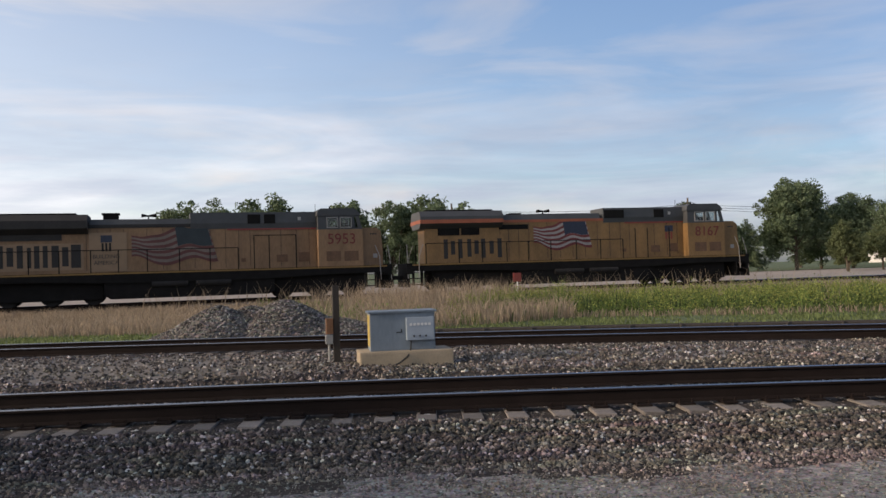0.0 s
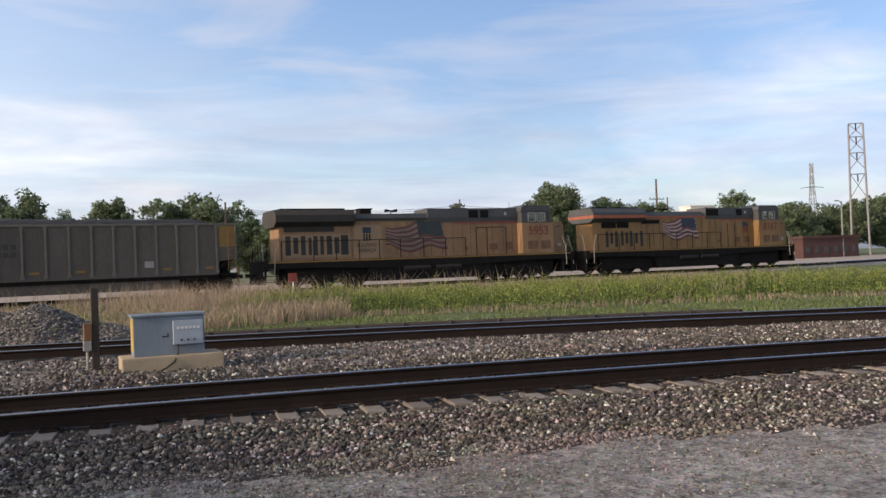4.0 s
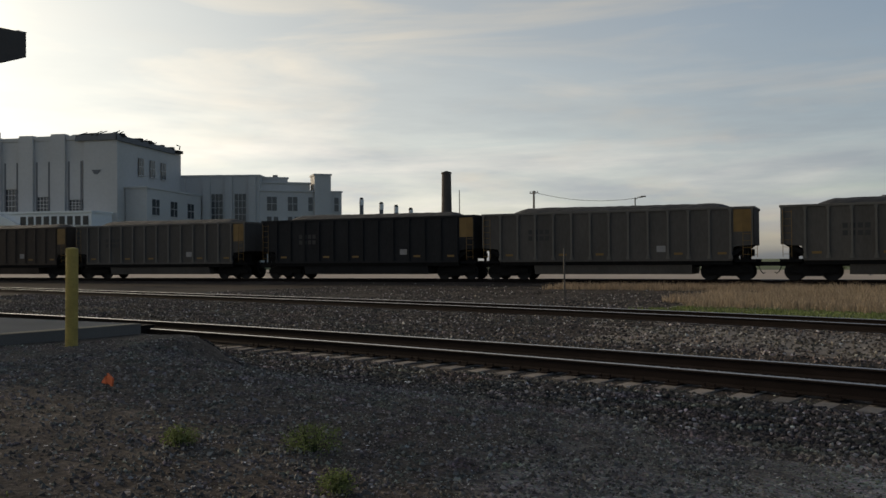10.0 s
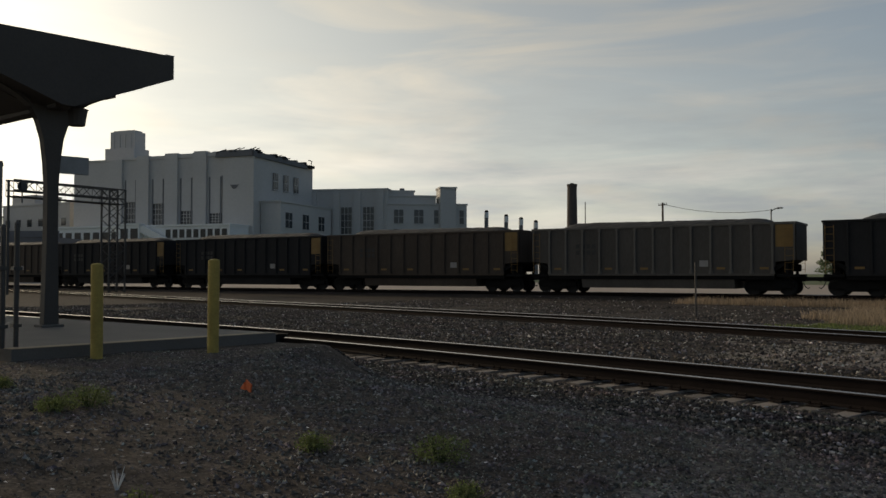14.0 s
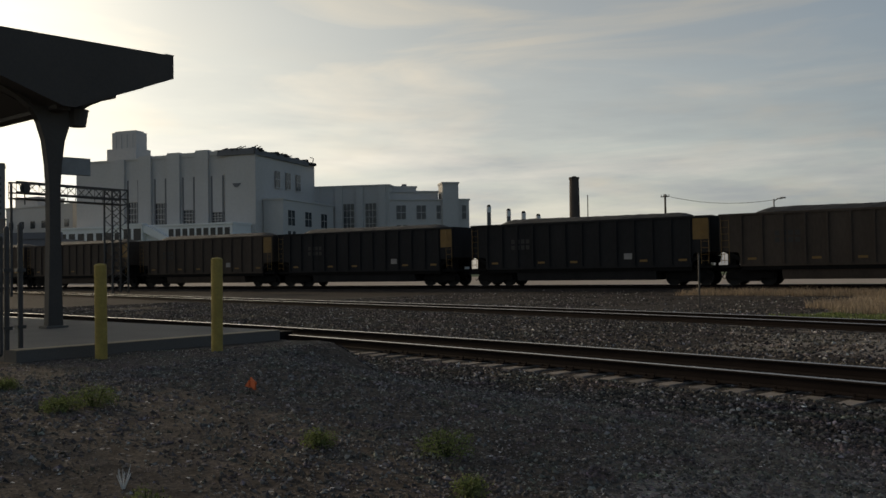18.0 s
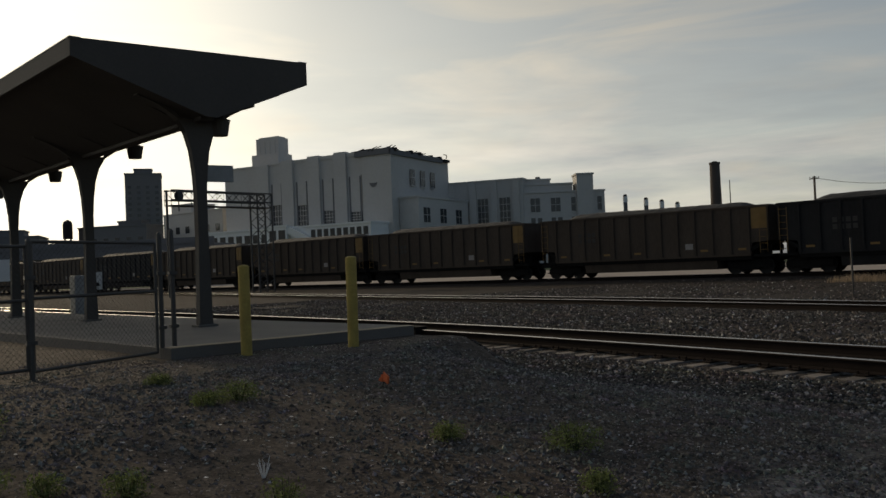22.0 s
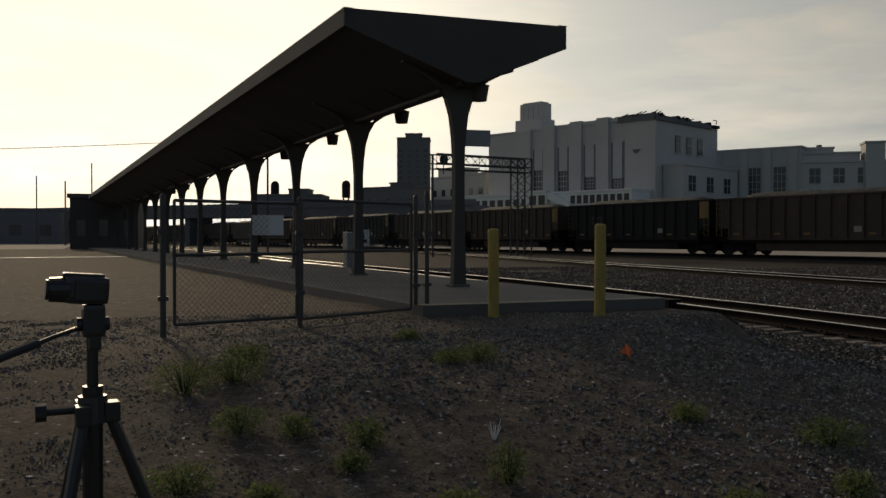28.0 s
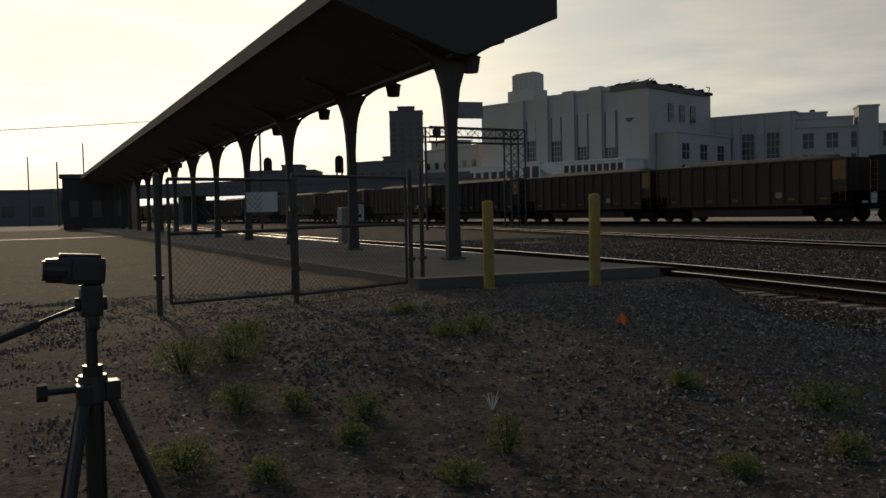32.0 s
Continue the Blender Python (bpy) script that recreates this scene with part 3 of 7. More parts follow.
# louvre doors: shade between the slats put in as one dark colour
M["door_shade"] = mat("shaded_louvre", (0.030, 0.028, 0.026), 0.8, dark=0.6, scale=2, fine=16, bump=0.05)
M["orange_red"] = mat("faded_orange_stripe", (0.33, 0.095, 0.045), 0.65, dark=0.6, scale=1.5, bump=0.02)
M["rust_paint"] = mat("dirty_brown_paint", (0.16, 0.085, 0.045), 0.75, dark=0.5, scale=3, fine=20, bump=0.08)
M["cab_pane"] = mat("tinted_cab_pane", (0.62, 0.68, 0.68), 0.03, dark=0.9, bump=0.0)
M["cab_pane"].node_tree.nodes["Principled BSDF"].inputs["Transmission Weight"].default_value = 1.0
M["hose"] = mat("rubber_hose", (0.02, 0.02, 0.02), 0.7, bump=0.05)

SPEED, START = 6.8525, -13.614     # metres a second; place of the second engine's rear coupler at the start
ARC_X = np.linspace(-520, 420, 1881)
ARC_Y = np.array([line_train(x)[0] for x in ARC_X])
ARC_S = np.concatenate([[0], np.cumsum(np.hypot(np.diff(ARC_X), np.diff(ARC_Y)))])
ARC_S -= np.interp(0, ARC_X, ARC_S)


def on_track(s):
    x = float(np.interp(s, ARC_S, ARC_X))
    y, k = line_train(x)
    n = math.sqrt(1 + k * k)
    return Vector((x - k / n * 0.75, y + 0.75 / n, TRAIN_TOP))


def vehicle_pose(s, wheelbase):
    a, b = on_track(s - wheelbase / 2), on_track(s + wheelbase / 2)
    c = (a + b) / 2
    return pose(c.x, c.y, c.z, 0, 0, math.degrees(math.atan2(b.y - a.y, b.x - a.x)))


def wheel_mesh(r=0.457):
    bm = bmesh.new()
    rod(bm, (0, -0.06, 0), (0, 0.06, 0), r, n=24)
    rod(bm, (0, 0.06, 0), (0, 0.09, 0), r + 0.025, n=24)
    rod(bm, (0, -0.09, 0), (0, -0.06, 0), r * 0.32, n=12)
    for k in range(3):
        a = k * 2.094
        rod(bm, (r * 0.2 * math.cos(a), -0.105, r * 0.2 * math.sin(a)), (r * 0.2 * math.cos(a), -0.09, r * 0.2 * math.sin(a)), 0.022, n=6)
    return finish(bm, "wheel", M["steel_dark"])


WHEEL = wheel_mesh()
LOCO_WHEEL = wheel_mesh(0.533)


def truck(parent, x, base, wheels, r, wheel, deep):
    """A bogie: side frames, bolster, springs, and its wheels as parts."""
    bm = bmesh.new()
    for y in (-1.0, 1.0):
        prism(bm, [(x - base / 2 - 0.35, r - 0.12), (x - base / 2 - 0.35, r + 0.18), (x - 0.45, r + deep), (x + 0.45, r + deep), (x + base / 2 + 0.35, r + 0.18), (x + base / 2 + 0.35, r - 0.12), (x + base / 2 - 0.3, r - 0.1), (x + 0.5, r - 0.25), (x - 0.5, r - 0.25), (x - base / 2 + 0.3, r - 0.1)], y - 0.08, y + 0.08)
        for k in (-0.2, 0, 0.2):
            rod(bm, (x + k, y - 0.12 * (1 if y > 0 else -1), r - 0.2), (x + k, y - 0.12 * (1 if y > 0 else -1), r + deep - 0.05), 0.07, n=8)
    box(bm, x - 0.25, -1.0, r - 0.1, x + 0.25, 1.0, r + 0.25)
    t = part("truck", bm, M["black"], parent, "black cast steel truck frame")
    for i in range(wheels):
        wx = x - base / 2 + base * i / (wheels - 1)
        for y in (-0.75, 0.75):
            w = part("wheel", wheel, None, t)
            w.matrix_basis = pose(wx, y, r, 0, 0, 0 if y > 0 else 180)
    return t


def coal_car(material, label, stripe):
    """A coal gondola, 15.3 m over its ends, with outside posts, tub bottom, heap of coal, trucks and couplers."""
    c = thing("coal_car", label, "coal car")
    L, Wd = 7.65, 1.55
    floor_z, rim = 1.12, 3.84
    bm = bmesh.new()
    # sloped ends: the body's bottom is cut up over the trucks
    out = [(-L, 1.86), (-L, rim), (L, rim), (L, 1.86), (L - 1.0, 1.76), (L - 1.2, floor_z), (-L + 1.2, floor_z), (-L + 1.0, 1.76)]
    for y0, y1 in ((-Wd, -Wd + 0.05), (Wd - 0.05, Wd)):
        prism(bm, out, y0, y1)
    box(bm, -L, -Wd, 1.86, -L + 0.06, Wd, rim)
    box(bm, L - 0.06, -Wd, 1.86, L, Wd, rim)
    part("body", bm, material, c)
    bm = bmesh.new()
    for y in (-Wd, Wd):
        box(bm, -L - 0.03, y - 0.06, rim - 0.09, L + 0.03, y + 0.06, rim + 0.03, 0.015)
    for x in (-L, L):
        box(bm, x - 0.06, -Wd, rim - 0.09, x + 0.06, Wd, rim + 0.03, 0.015)
    trim = M["rib_grey"] if material is M["hopper_grey"] else material
    part("top_rim", bm, trim, c)
    bm = bmesh.new()
    box(bm, -0.055, -0.085, floor_z + 0.02, 0.055, 0.0, rim - 0.09, 0.01)
    prism(bm, [(-0.13, floor_z), (0.13, floor_z), (0.05, floor_z + 0.34), (-0.05, floor_z + 0.34)], -0.06, 0.0)
    prism(bm, [(-0.12, rim - 0.09), (0.12, rim - 0.09), (0.05, rim - 0.30), (-0.05, rim - 0.30)], -0.06, 0.0)
    rib = finish(bm, "post", trim)
    bm = bmesh.new()
    box(bm, -0.055, -0.075, 1.84, 0.055, 0.0, rim - 0.09, 0.01)
    short = finish(bm, "post", trim)
    bm = bmesh.new()
    for y in (-Wd, Wd):
        box(bm, -L + 1.1, y - 0.05, floor_z - 0.10, L - 1.1, y + 0.05, floor_z + 0.02)
    part("side_sill", bm, material, c)
    n = 15
    for i in range(n):
        x = -L + 0.09 + (2 * L - 0.18) * i / (n - 1)
        for y, rz in ((-Wd, 0), (Wd, 180)):
            p = part("post", short if abs(x) > L - 1.15 else rib, None, c)
            p.matrix_basis = pose(x, y, 0, 0, 0, rz)
    bm = bmesh.new()
    prism(bm, [(-Wd + 0.02, floor_z + 0.1), (-Wd + 0.25, 0.31), (Wd - 0.25, 0.31), (Wd - 0.02, floor_z + 0.1)], -L + 3.2, L - 3.2, "x")
    part("tub_bottom", bm, material, c)
    bm = bmesh.new()
    box(bm, -L - 0.20, -0.3, 0.72, L + 0.20, 0.3, 1.1)
    for y in (-1.5, 1.4):
        box(bm, -L + 1.1, y, 0.82, L - 1.1, y + 0.1, 1.03)
    for x in (-L + 0.5, L - 0.5):
        box(bm, x - 0.5, -1.45, 0.95, x + 0.5, 1.45, 1.1)
        box(bm, x - 0.08, -1.5, 1.1, x + 0.08, -1.42, 1.85)
        box(bm, x - 0.08, 1.42, 1.1, x + 0.08, 1.5, 1.85)
    part("underframe", bm, M["black"], c, "black underframe and end sills")
    for s in (-1, 1):
        bm = bmesh.new()
        prism(bm, [(s * (L - 0.08), 1.90), (s * (L - 1.55), 0.95), (s * (L - 1.55), floor_z + 0.15), (s * (L - 0.08), 2.05)], -Wd + 0.05, Wd - 0.05)
        part("slope_sheet", bm, M["black"], c)
        bm = bmesh.new()
        box(bm, s * (L - 0.75), -1.1, 1.1, s * (L - 0.35), -0.4, 1.75, 0.03)
        part("brake_valve", bm, M["black"], c)
        bm = bmesh.new()
        rod(bm, (s * (L - 0.9), 0.9, 1.45), (s * (L - 0.2), 0.9, 1.45), 0.2, n=10)
        part("brake_cylinder", bm, M["black"], c)
    # heap of coal
    rng = random.Random(5)
    verts, faces = [], []
    nx, ny = 44, 10
    for i in range(nx + 1):
        for j in range(ny + 1):
            u, v = i / nx, j / ny
            x, y = (-L + 0.1) + (2 * L - 0.2) * u, (-Wd + 0.06) + (2 * Wd - 0.12) * v
            h = smooth(0.03, 0.17, u) * smooth(0.99, 0.86, u) * math.sin(math.pi * v) ** 0.6
            z = 3.60 + 0.60 * h + 0.03 * math.sin(u * 5 + 1) * h + rng.uniform(-0.025, 0.025)
            verts.append((x, y, z))
    for i in range(nx):
        for j in range(ny):
            a = i * (ny + 1) + j
            faces.append((a, a + ny + 1, a + ny + 2, a + 1))
    part("coal", mesh_from("coal", verts, faces, M["coal"]), None, c, "heap of black coal")
    # ladders at the corners, coloured end patch
    bm = bmesh.new()
    for k in (0, 0.42):
        rod(bm, (k, 0, 1.2), (k, 0, 3.6), 0.014, n=5)
    for z in np.arange(1.35, 3.6, 0.36):
        rod(bm, (0, 0, z), (0.42, 0, z), 0.012, n=5)
    lad = finish(bm, "ladder", M["sticker"] if stripe else M["steel_dark"])
    for sx in (-1, 1):
        for sy in (-1, 1):
            part("ladder", lad, None, c).matrix_basis = pose(sx * (L - 0.33) - 0.21, sy * (Wd + 0.09), 0)
    bm = bmesh.new()
    box(bm, -0.23, -0.003, 1.36, 0.23, 0.003, 1.48)
    strip = finish(bm, "reflector", M["sticker"])
    for sy, rz in ((-1, 0), (1, 180)):
        if stripe:
            bm = bmesh.new()
            box(bm, L - 1.02, sy * (Wd + 0.006) - 0.004, 2.55, L - 0.14, sy * (Wd + 0.006) + 0.004, rim - 0.12)
            part("end_panel", bm, M["sticker"], c, "faded yellow end panel")
        for k in (1.5, 4.5, 6.5, 10.5, 12.6):
            part("reflector", strip, None, c).matrix_basis = pose(-L + 0.09 + (2 * L - 0.18) * k / (n - 1), sy * (Wd + 0.006), 0)
        bm = bmesh.new()
        for k in range(4):
            for row, z in ((0, 2.62), (1, 2.25)):
                x = -L + 2.9 + 0.34 * k
                box(bm, x, sy * (Wd + 0.005) - 0.003, z, x + 0.24, sy * (Wd + 0.005) + 0.003, z + 0.26)
        part("marking", bm, M["stencil"], c)
        bm = bmesh.new()
        box(bm, 2.62, sy * (Wd + 0.005) - 0.003, 1.52, 3.1, sy * (Wd + 0.005) + 0.003, 1.86)
        part("data_plate", bm, M["white"], c, "small white data panel")
    for s in (-1, 1):
        bm = bmesh.new()
        box(bm, s * (L + 0.2), -0.10, 0.74, s * (L + 0.75), 0.10, 0.96, 0.03)
        part("coupler", bm, M["steel_dark"], c)
        bm = bmesh.new()
        bent(bm, [(s * (L + 0.1), -0.35, 0.75), (s * (L + 0.22), -0.36, 0.45), (s * (L + 0.36), -0.36, 0.33), (s * (L + 0.44), -0.35, 0.42)], 0.025)
        part("air_hose", bm, M["hose"], c)
        truck(c, s * (L - 1.45), 1.78, 2, 0.457, WHEEL, 0.42)
    return c


def text_mesh(word, size, depth=0.006):
    cu = bpy.data.curves.new("lettering", "FONT")
    cu.body, cu.size, cu.extrude, cu.align_x = word, size, depth, "LEFT"
    ob = new("lettering", cu)
    bpy.context.view_layer.update()
    me = bpy.data.meshes.new_from_object(ob.evaluated_get(bpy.context.evaluated_depsgraph_get()))
    bpy.data.objects.remove(ob)
    return me


def wave_flag(parent, x0, z0, wd, ht, y, s, old):
    """A flag painted as if waving: eleven rippled stripes and a blue field at the upper corner, as thin raised strips."""
    def edge(u, v):
        foot = 0.29 * smooth(0.45, 0.0, u) - 0.02 + 0.20 * smooth(0.38, 0.65, u) - 0.09 * smooth(0.7, 1.0, u)
        head = 0.80 + 0.20 * smooth(0.30, 0.56, u)
        z = foot + (head - foot) * v + 0.022 * math.sin(u * 19 + 2.2 * v)
        return x0 + wd * u * (1.0 - 0.11 * v), z0 + ht * z

    def strip(name, u0, u1, v0, v1, n, lift, material, label=""):
        bm = bmesh.new()
        rows = [[[bm.verts.new((edge(u0 + (u1 - u0) * i / n, v)[0], y + s * d, edge(u0 + (u1 - u0) * i / n, v)[1])) for i in range(n + 1)] for v in (v0, v1)] for d in (0, lift)]
        for i in range(n):
            bm.faces.new((rows[1][0][i], rows[1][0][i + 1], rows[1][1][i + 1], rows[1][1][i]))
            for k in (0, 1):
                bm.faces.new((rows[0][k][i], rows[0][k][i + 1], rows[1][k][i + 1], rows[1][k][i]))
        bmesh.ops.recalc_face_normals(bm, faces=bm.faces[:])
        part(name, bm, material, parent, label)

    for k in range(11):
        strip("flag_stripe", 0, 1, k / 11, (k + 1) / 11, 20, 0.006, M["flag_red_old" if old else "flag_red"] if k % 2 == 0 else M["flag_white_old" if old else "flag_white"])
    strip("flag_canton", 0.56, 0.985, 0.46, 1.0, 8, 0.010, M["navy_old" if old else "navy"], "blue field of the painted flag")


def locomotive(label, second):
    """A six-axle road engine, 22.3 m over couplers, nose towards +x."""
    c = thing("locomotive", label, "locomotive", group="engines of the coal train")
    Y, G, K = M["yellow_old"] if second else M["yellow"], M["loco_grey"], M["black"]
    deck = 1.62
    bm = bmesh.new()
    prism(bm, [(-10.6, 1.2), (-10.6, deck), (10.6, deck), (10.6, 1.2), (7.6, 1.2), (3.6, 1.05), (-3.6, 1.05), (-7.6, 1.2)], -1.52, 1.52)
    part("frame", bm, K, c, "grimy black frame")
    bm = bmesh.new()
    for y in (-1.525, 1.525):
        box(bm, -10.55, y - 0.01, deck - 0.10, 10.55, y + 0.01, deck - 0.02)
    part("sill_stripe", bm, M["sticker"], c, "yellow reflective sill stripe")
    bm = bmesh.new()
    prism(bm, [(-4.3, 0.45), (-4.3, 1.15), (4.3, 1.15), (4.3, 0.45), (4.0, 0.24), (-4.0, 0.24)], -1.42, 1.42)
    part("fuel_tank", bm, K, c, "black fuel tank")
    for x in (-2.0, 0.2):
        for y in (-1.44, 1.44):
            bm = bmesh.new()
            rod(bm, (x, y, 0.95), (x + 1.8, y, 0.95), 0.16, n=12)
            part("air_reservoir", bm, M["steel_dark"], c)
    # long hood with its door seams
    bm = bmesh.new()
    box(bm, -9.7, -0.92, deck, 6.72, 0.92, 4.05, 0.04)
    part("long_hood", bm, Y, c, "yellow long hood with door panels")
    for x in (-5.15, -4.62, -4.0, -3.35, -2.2, -1.4, -0.6, 0.2, 1.0, 1.8, 2.5, 3.1, 4.75, 5.6, 6.3):
        for y in (-0.93, 0.93):
            bm = bmesh.new()
            box(bm, x - 0.010, y - 0.006, deck + 0.12, x + 0.010, y + 0.006, 3.86)
            part("door_seam", bm, M["grime"], c)
    bm = bmesh.new()
    prism(bm, [(-0.93, 4.05), (-0.80, 4.38), (0.80, 4.38), (0.93, 4.05)], -5.0, 1.2, "x")
    part("roof", bm, G, c, "dark grey hood roof")
    box_x = 0.0 if second else 1.4
    bm = bmesh.new()
    prism(bm, [(-0.945, 3.80), (-0.99, 4.10), (-0.95, 4.68), (0.95, 4.68), (0.99, 4.10), (0.945, 3.80)], box_x, 6.74, "x")
    part("dynamic_brake_housing", bm, G, c, "grey equipment housing behind the cab")
    for y in (-0.985, 0.985):
        for x0, x1 in ((2.98, 3.66), (3.86, 4.46)) if second else ((1.45, 2.75), (4.75, 5.4)):
            bm = bmesh.new()
            box(bm, x0, y - 0.02, 4.06, x1, y + 0.02, 4.56)
            part("intake_grille", bm, K, c)
        bm = bmesh.new()
        box(bm, 5.7, y - 0.02, 4.22, 5.86, y + 0.02, 4.40)
        part("roof_lamp", bm, M["tin_grey"], c)
    bm = bmesh.new()
    for y in (-0.95, 0.95):
        box(bm, 1.9 if second else 2.8, y - 0.012, 3.72, 6.72, y + 0.012, 3.80)
    part("lower_hood_stripe", bm, M["red"], c)
    # radiator with its flared wings at the rear
    bm = bmesh.new()
    prism(bm, [(-0.95, 3.62), (-1.40, 3.90), (-1.40, 4.30), (-1.12, 4.62), (1.12, 4.62), (1.40, 4.30), (1.40, 3.90), (0.95, 3.62)], -10.0, -5.05, "x")
    part("radiator_housing", bm, M["grime"] if second else G, c, "grey flared radiator housing")
    if second:
        for y in (-0.945, 0.945):
            bm = bmesh.new()
            box(bm, -9.4, y - 0.012, 3.32, -6.3, y + 0.012, 3.72)
            part("soot_patch", bm, M["grime"], c, "sooty patch below the radiator")
            bm = bmesh.new()
            box(bm, -5.05, y - 0.009, 3.92, 0.0, y + 0.009, 4.10)
            part("soot_band", bm, M["grime"], c, "sooty upper edge of the hood")
    else:
        bm = bmesh.new()
        for y in (-1.41, 1.41):
            box(bm, -10.0, y - 0.012, 3.90, -5.05, y + 0.012, 4.12)
        box(bm, -10.02, -1.4, 3.92, -9.99, 1.4, 4.12)
        part("wing_stripe", bm, M["orange_red"], c, "faded orange stripe along the radiator wing")
        bm = bmesh.new()
        for y in (-0.945, 0.945):
            box(bm, -5.05, y - 0.012, 3.90, 2.8, y + 0.012, 4.06)
        part("hood_stripe", bm, M["orange_red"], c)
        for y in (-0.945, 0.945):
            for x0, x1, z0, z1 in ((-8.9, -7.6, 3.22, 3.70), (-7.5, -6.4, 3.22, 3.70), (-5.2, -3.4, 3.50, 3.78)):
                bm = bmesh.new()
                box(bm, x0, y - 0.012, z0, x1, y + 0.012, z1)
                part("radiator_screen", bm, K, c)
    bm = bmesh.new()
    box(bm, -9.6, -1.05, 4.62, -5.6, 1.05, 4.70, 0.02)
    part("radiator_cover", bm, K, c)
    doors = ((-9.34, -9.01, 1.95, 3.09), (-8.85, -8.55, 2.05, 3.0), (-8.39, -8.11, 1.95, 3.09), (-7.92, -7.73, 1.95, 2.98), (-7.60, -7.35, 1.92, 3.06), (-7.20, -6.97, 1.95, 3.06), (-6.79, -6.45, 1.95, 3.06), (-6.30, -6.0, 2.0, 2.98), (-5.88, -5.41, 1.91, 3.10))
    if not second:
        doors = ((-8.57, -8.32, 1.87, 2.99), (-8.14, -7.89, 2.1, 2.9), (-7.71, -7.45, 1.87, 2.99), (-7.16, -6.91, 1.95, 2.99), (-6.73, -6.47, 2.1, 2.9), (-6.32, -6.06, 1.87, 2.99), (-5.81, -5.55, 2.1, 2.85), (-5.32, -5.06, 1.87, 2.99))
    for y in (-0.935, 0.935):
        bm = bmesh.new()
        box(bm, doors[0][0] - 0.12, y - 0.008, 1.80, doors[-1][1] + 0.12, y + 0.008, 3.16)
        part("door_panel", bm, M["pale_yellow"] if second else Y, c)
        # flat dark plates; the louvres' shade is in their colour, nothing is recessed
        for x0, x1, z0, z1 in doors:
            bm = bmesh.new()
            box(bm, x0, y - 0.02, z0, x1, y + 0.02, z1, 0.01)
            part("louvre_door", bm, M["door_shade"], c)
    # vents and dirt plates low on the hood, tall grab frames before the cab
    for y in (-0.945, 0.945):
        for x0, x1, z0, z1 in ((2.6, 2.85, 2.0, 2.2), (4.5, 5.1, 1.95, 2.35), (5.7, 6.3, 1.95, 2.45)):
            bm = bmesh.new()
            box(bm, x0, y - 0.012, z0, x1, y + 0.012, z1, 0.006)
            part("vent_panel", bm, M["rust_paint"], c)
        for x in (3.25, 4.05, 5.5):
            bm = bmesh.new()
            rod(bm, (x, y * 1.5, deck), (x, y * 1.5, 3.40), 0.03, n=6)
            part("grab_iron", bm, K, c)
        if second:
            bm = bmesh.new()
            rod(bm, (3.25, y * 1.5, 3.40), (5.5, y * 1.5, 3.40), 0.022, n=6)
            part("top_rail", bm, K, c)
    for y in (-1.505, 1.505):
        for x0 in (7.15, 8.15):
            bm = bmesh.new()
            box(bm, x0, y - 0.012, 1.90, x0 + 0.8, y + 0.012, 2.45, 0.006)
            part("vent_panel", bm, M["rust_paint"], c)
        bm = bmesh.new()
        box(bm, 9.9, y * 0.668 - 0.008, 2.05, 10.15, y * 0.668 + 0.008, 2.28)
        part("data_plate", bm, M["white"], c)
    # stack, horn, roof gear
    bm = bmesh.new()
    box(bm, -4.35, -0.4, 4.30, -3.6, 0.4, 4.72 if second else 4.50, 0.05)
    if second:
        box(bm, -4.42, -0.45, 4.66, -3.53, 0.45, 4.74, 0.02)
    part("exhaust_housing", bm, K, c)
    bm = bmesh.new()
    for dx, dy in ((0.34, -0.18), (0.40, 0), (0.34, 0.18), (-0.36, -0.1), (-0.36, 0.1)):
        rod(bm, (-2.1, dy, 4.60), (-2.1 + dx, dy, 4.62), 0.03, 0.095, n=8)
    rod(bm, (-2.1, 0, 4.35), (-2.1, 0, 4.62), 0.04, n=6)
    part("horn", bm, K, c, "air horn cluster")
    bm = bmesh.new()
    box(bm, 7.4, -0.5, 4.82, 8.6, 0.5, 4.90, 0.02)
    rod(bm, (7.6, -0.4, 4.85), (7.6, -0.4, 5.02), 0.05, n=6)
    rod(bm, (8.3, 0.4, 4.85), (8.3, 0.4, 5.0), 0.07, n=6)
    rod(bm, (6.9, 0.3, 4.8), (6.9, 0.3, 5.2), 0.015, n=5)
    part("roof_antenna", bm, K, c)
    # cab with open window bays, and the nose
    bm = bmesh.new()
    prism(bm, [(6.72, deck), (6.72, 3.66), (9.22, 3.66), (9.22, deck)], -1.50, 1.50)
    part("cab", bm, Y, c, "yellow cab with grey roof")
    for y in (-1.46, 1.46):
        bm = bmesh.new()
        for x0, x1 in ((6.72, 7.20), (7.84, 7.94), (8.60, 8.74)):
            box(bm, x0, y - 0.04, 3.66, x1, y + 0.04, 4.40)
        prism(bm, [(8.98, 3.66), (9.20, 3.66), (9.02, 4.40), (8.84, 4.40)], y - 0.04, y + 0.04)
        box(bm, 6.72, y - 0.04, 4.34, 8.9, y + 0.04, 4.56)
        box(bm, 6.72, y - 0.042, 3.66, 9.19, y + 0.042, 3.74)
        part("cab_side", bm, G, c, "grey posts and bars round the cab windows")
    bm = bmesh.new()
    box(bm, 6.74, -1.42, 3.66, 6.82, 1.42, 4.5)
    part("cab_rear_wall", bm, G, c)
    bm = bmesh.new()
    prism(bm, [(9.10, 3.66), (9.20, 3.66), (9.02, 4.50), (8.92, 4.50)], -0.09, 0.09)
    part("windshield_post", bm, G, c)
    bm = bmesh.new()
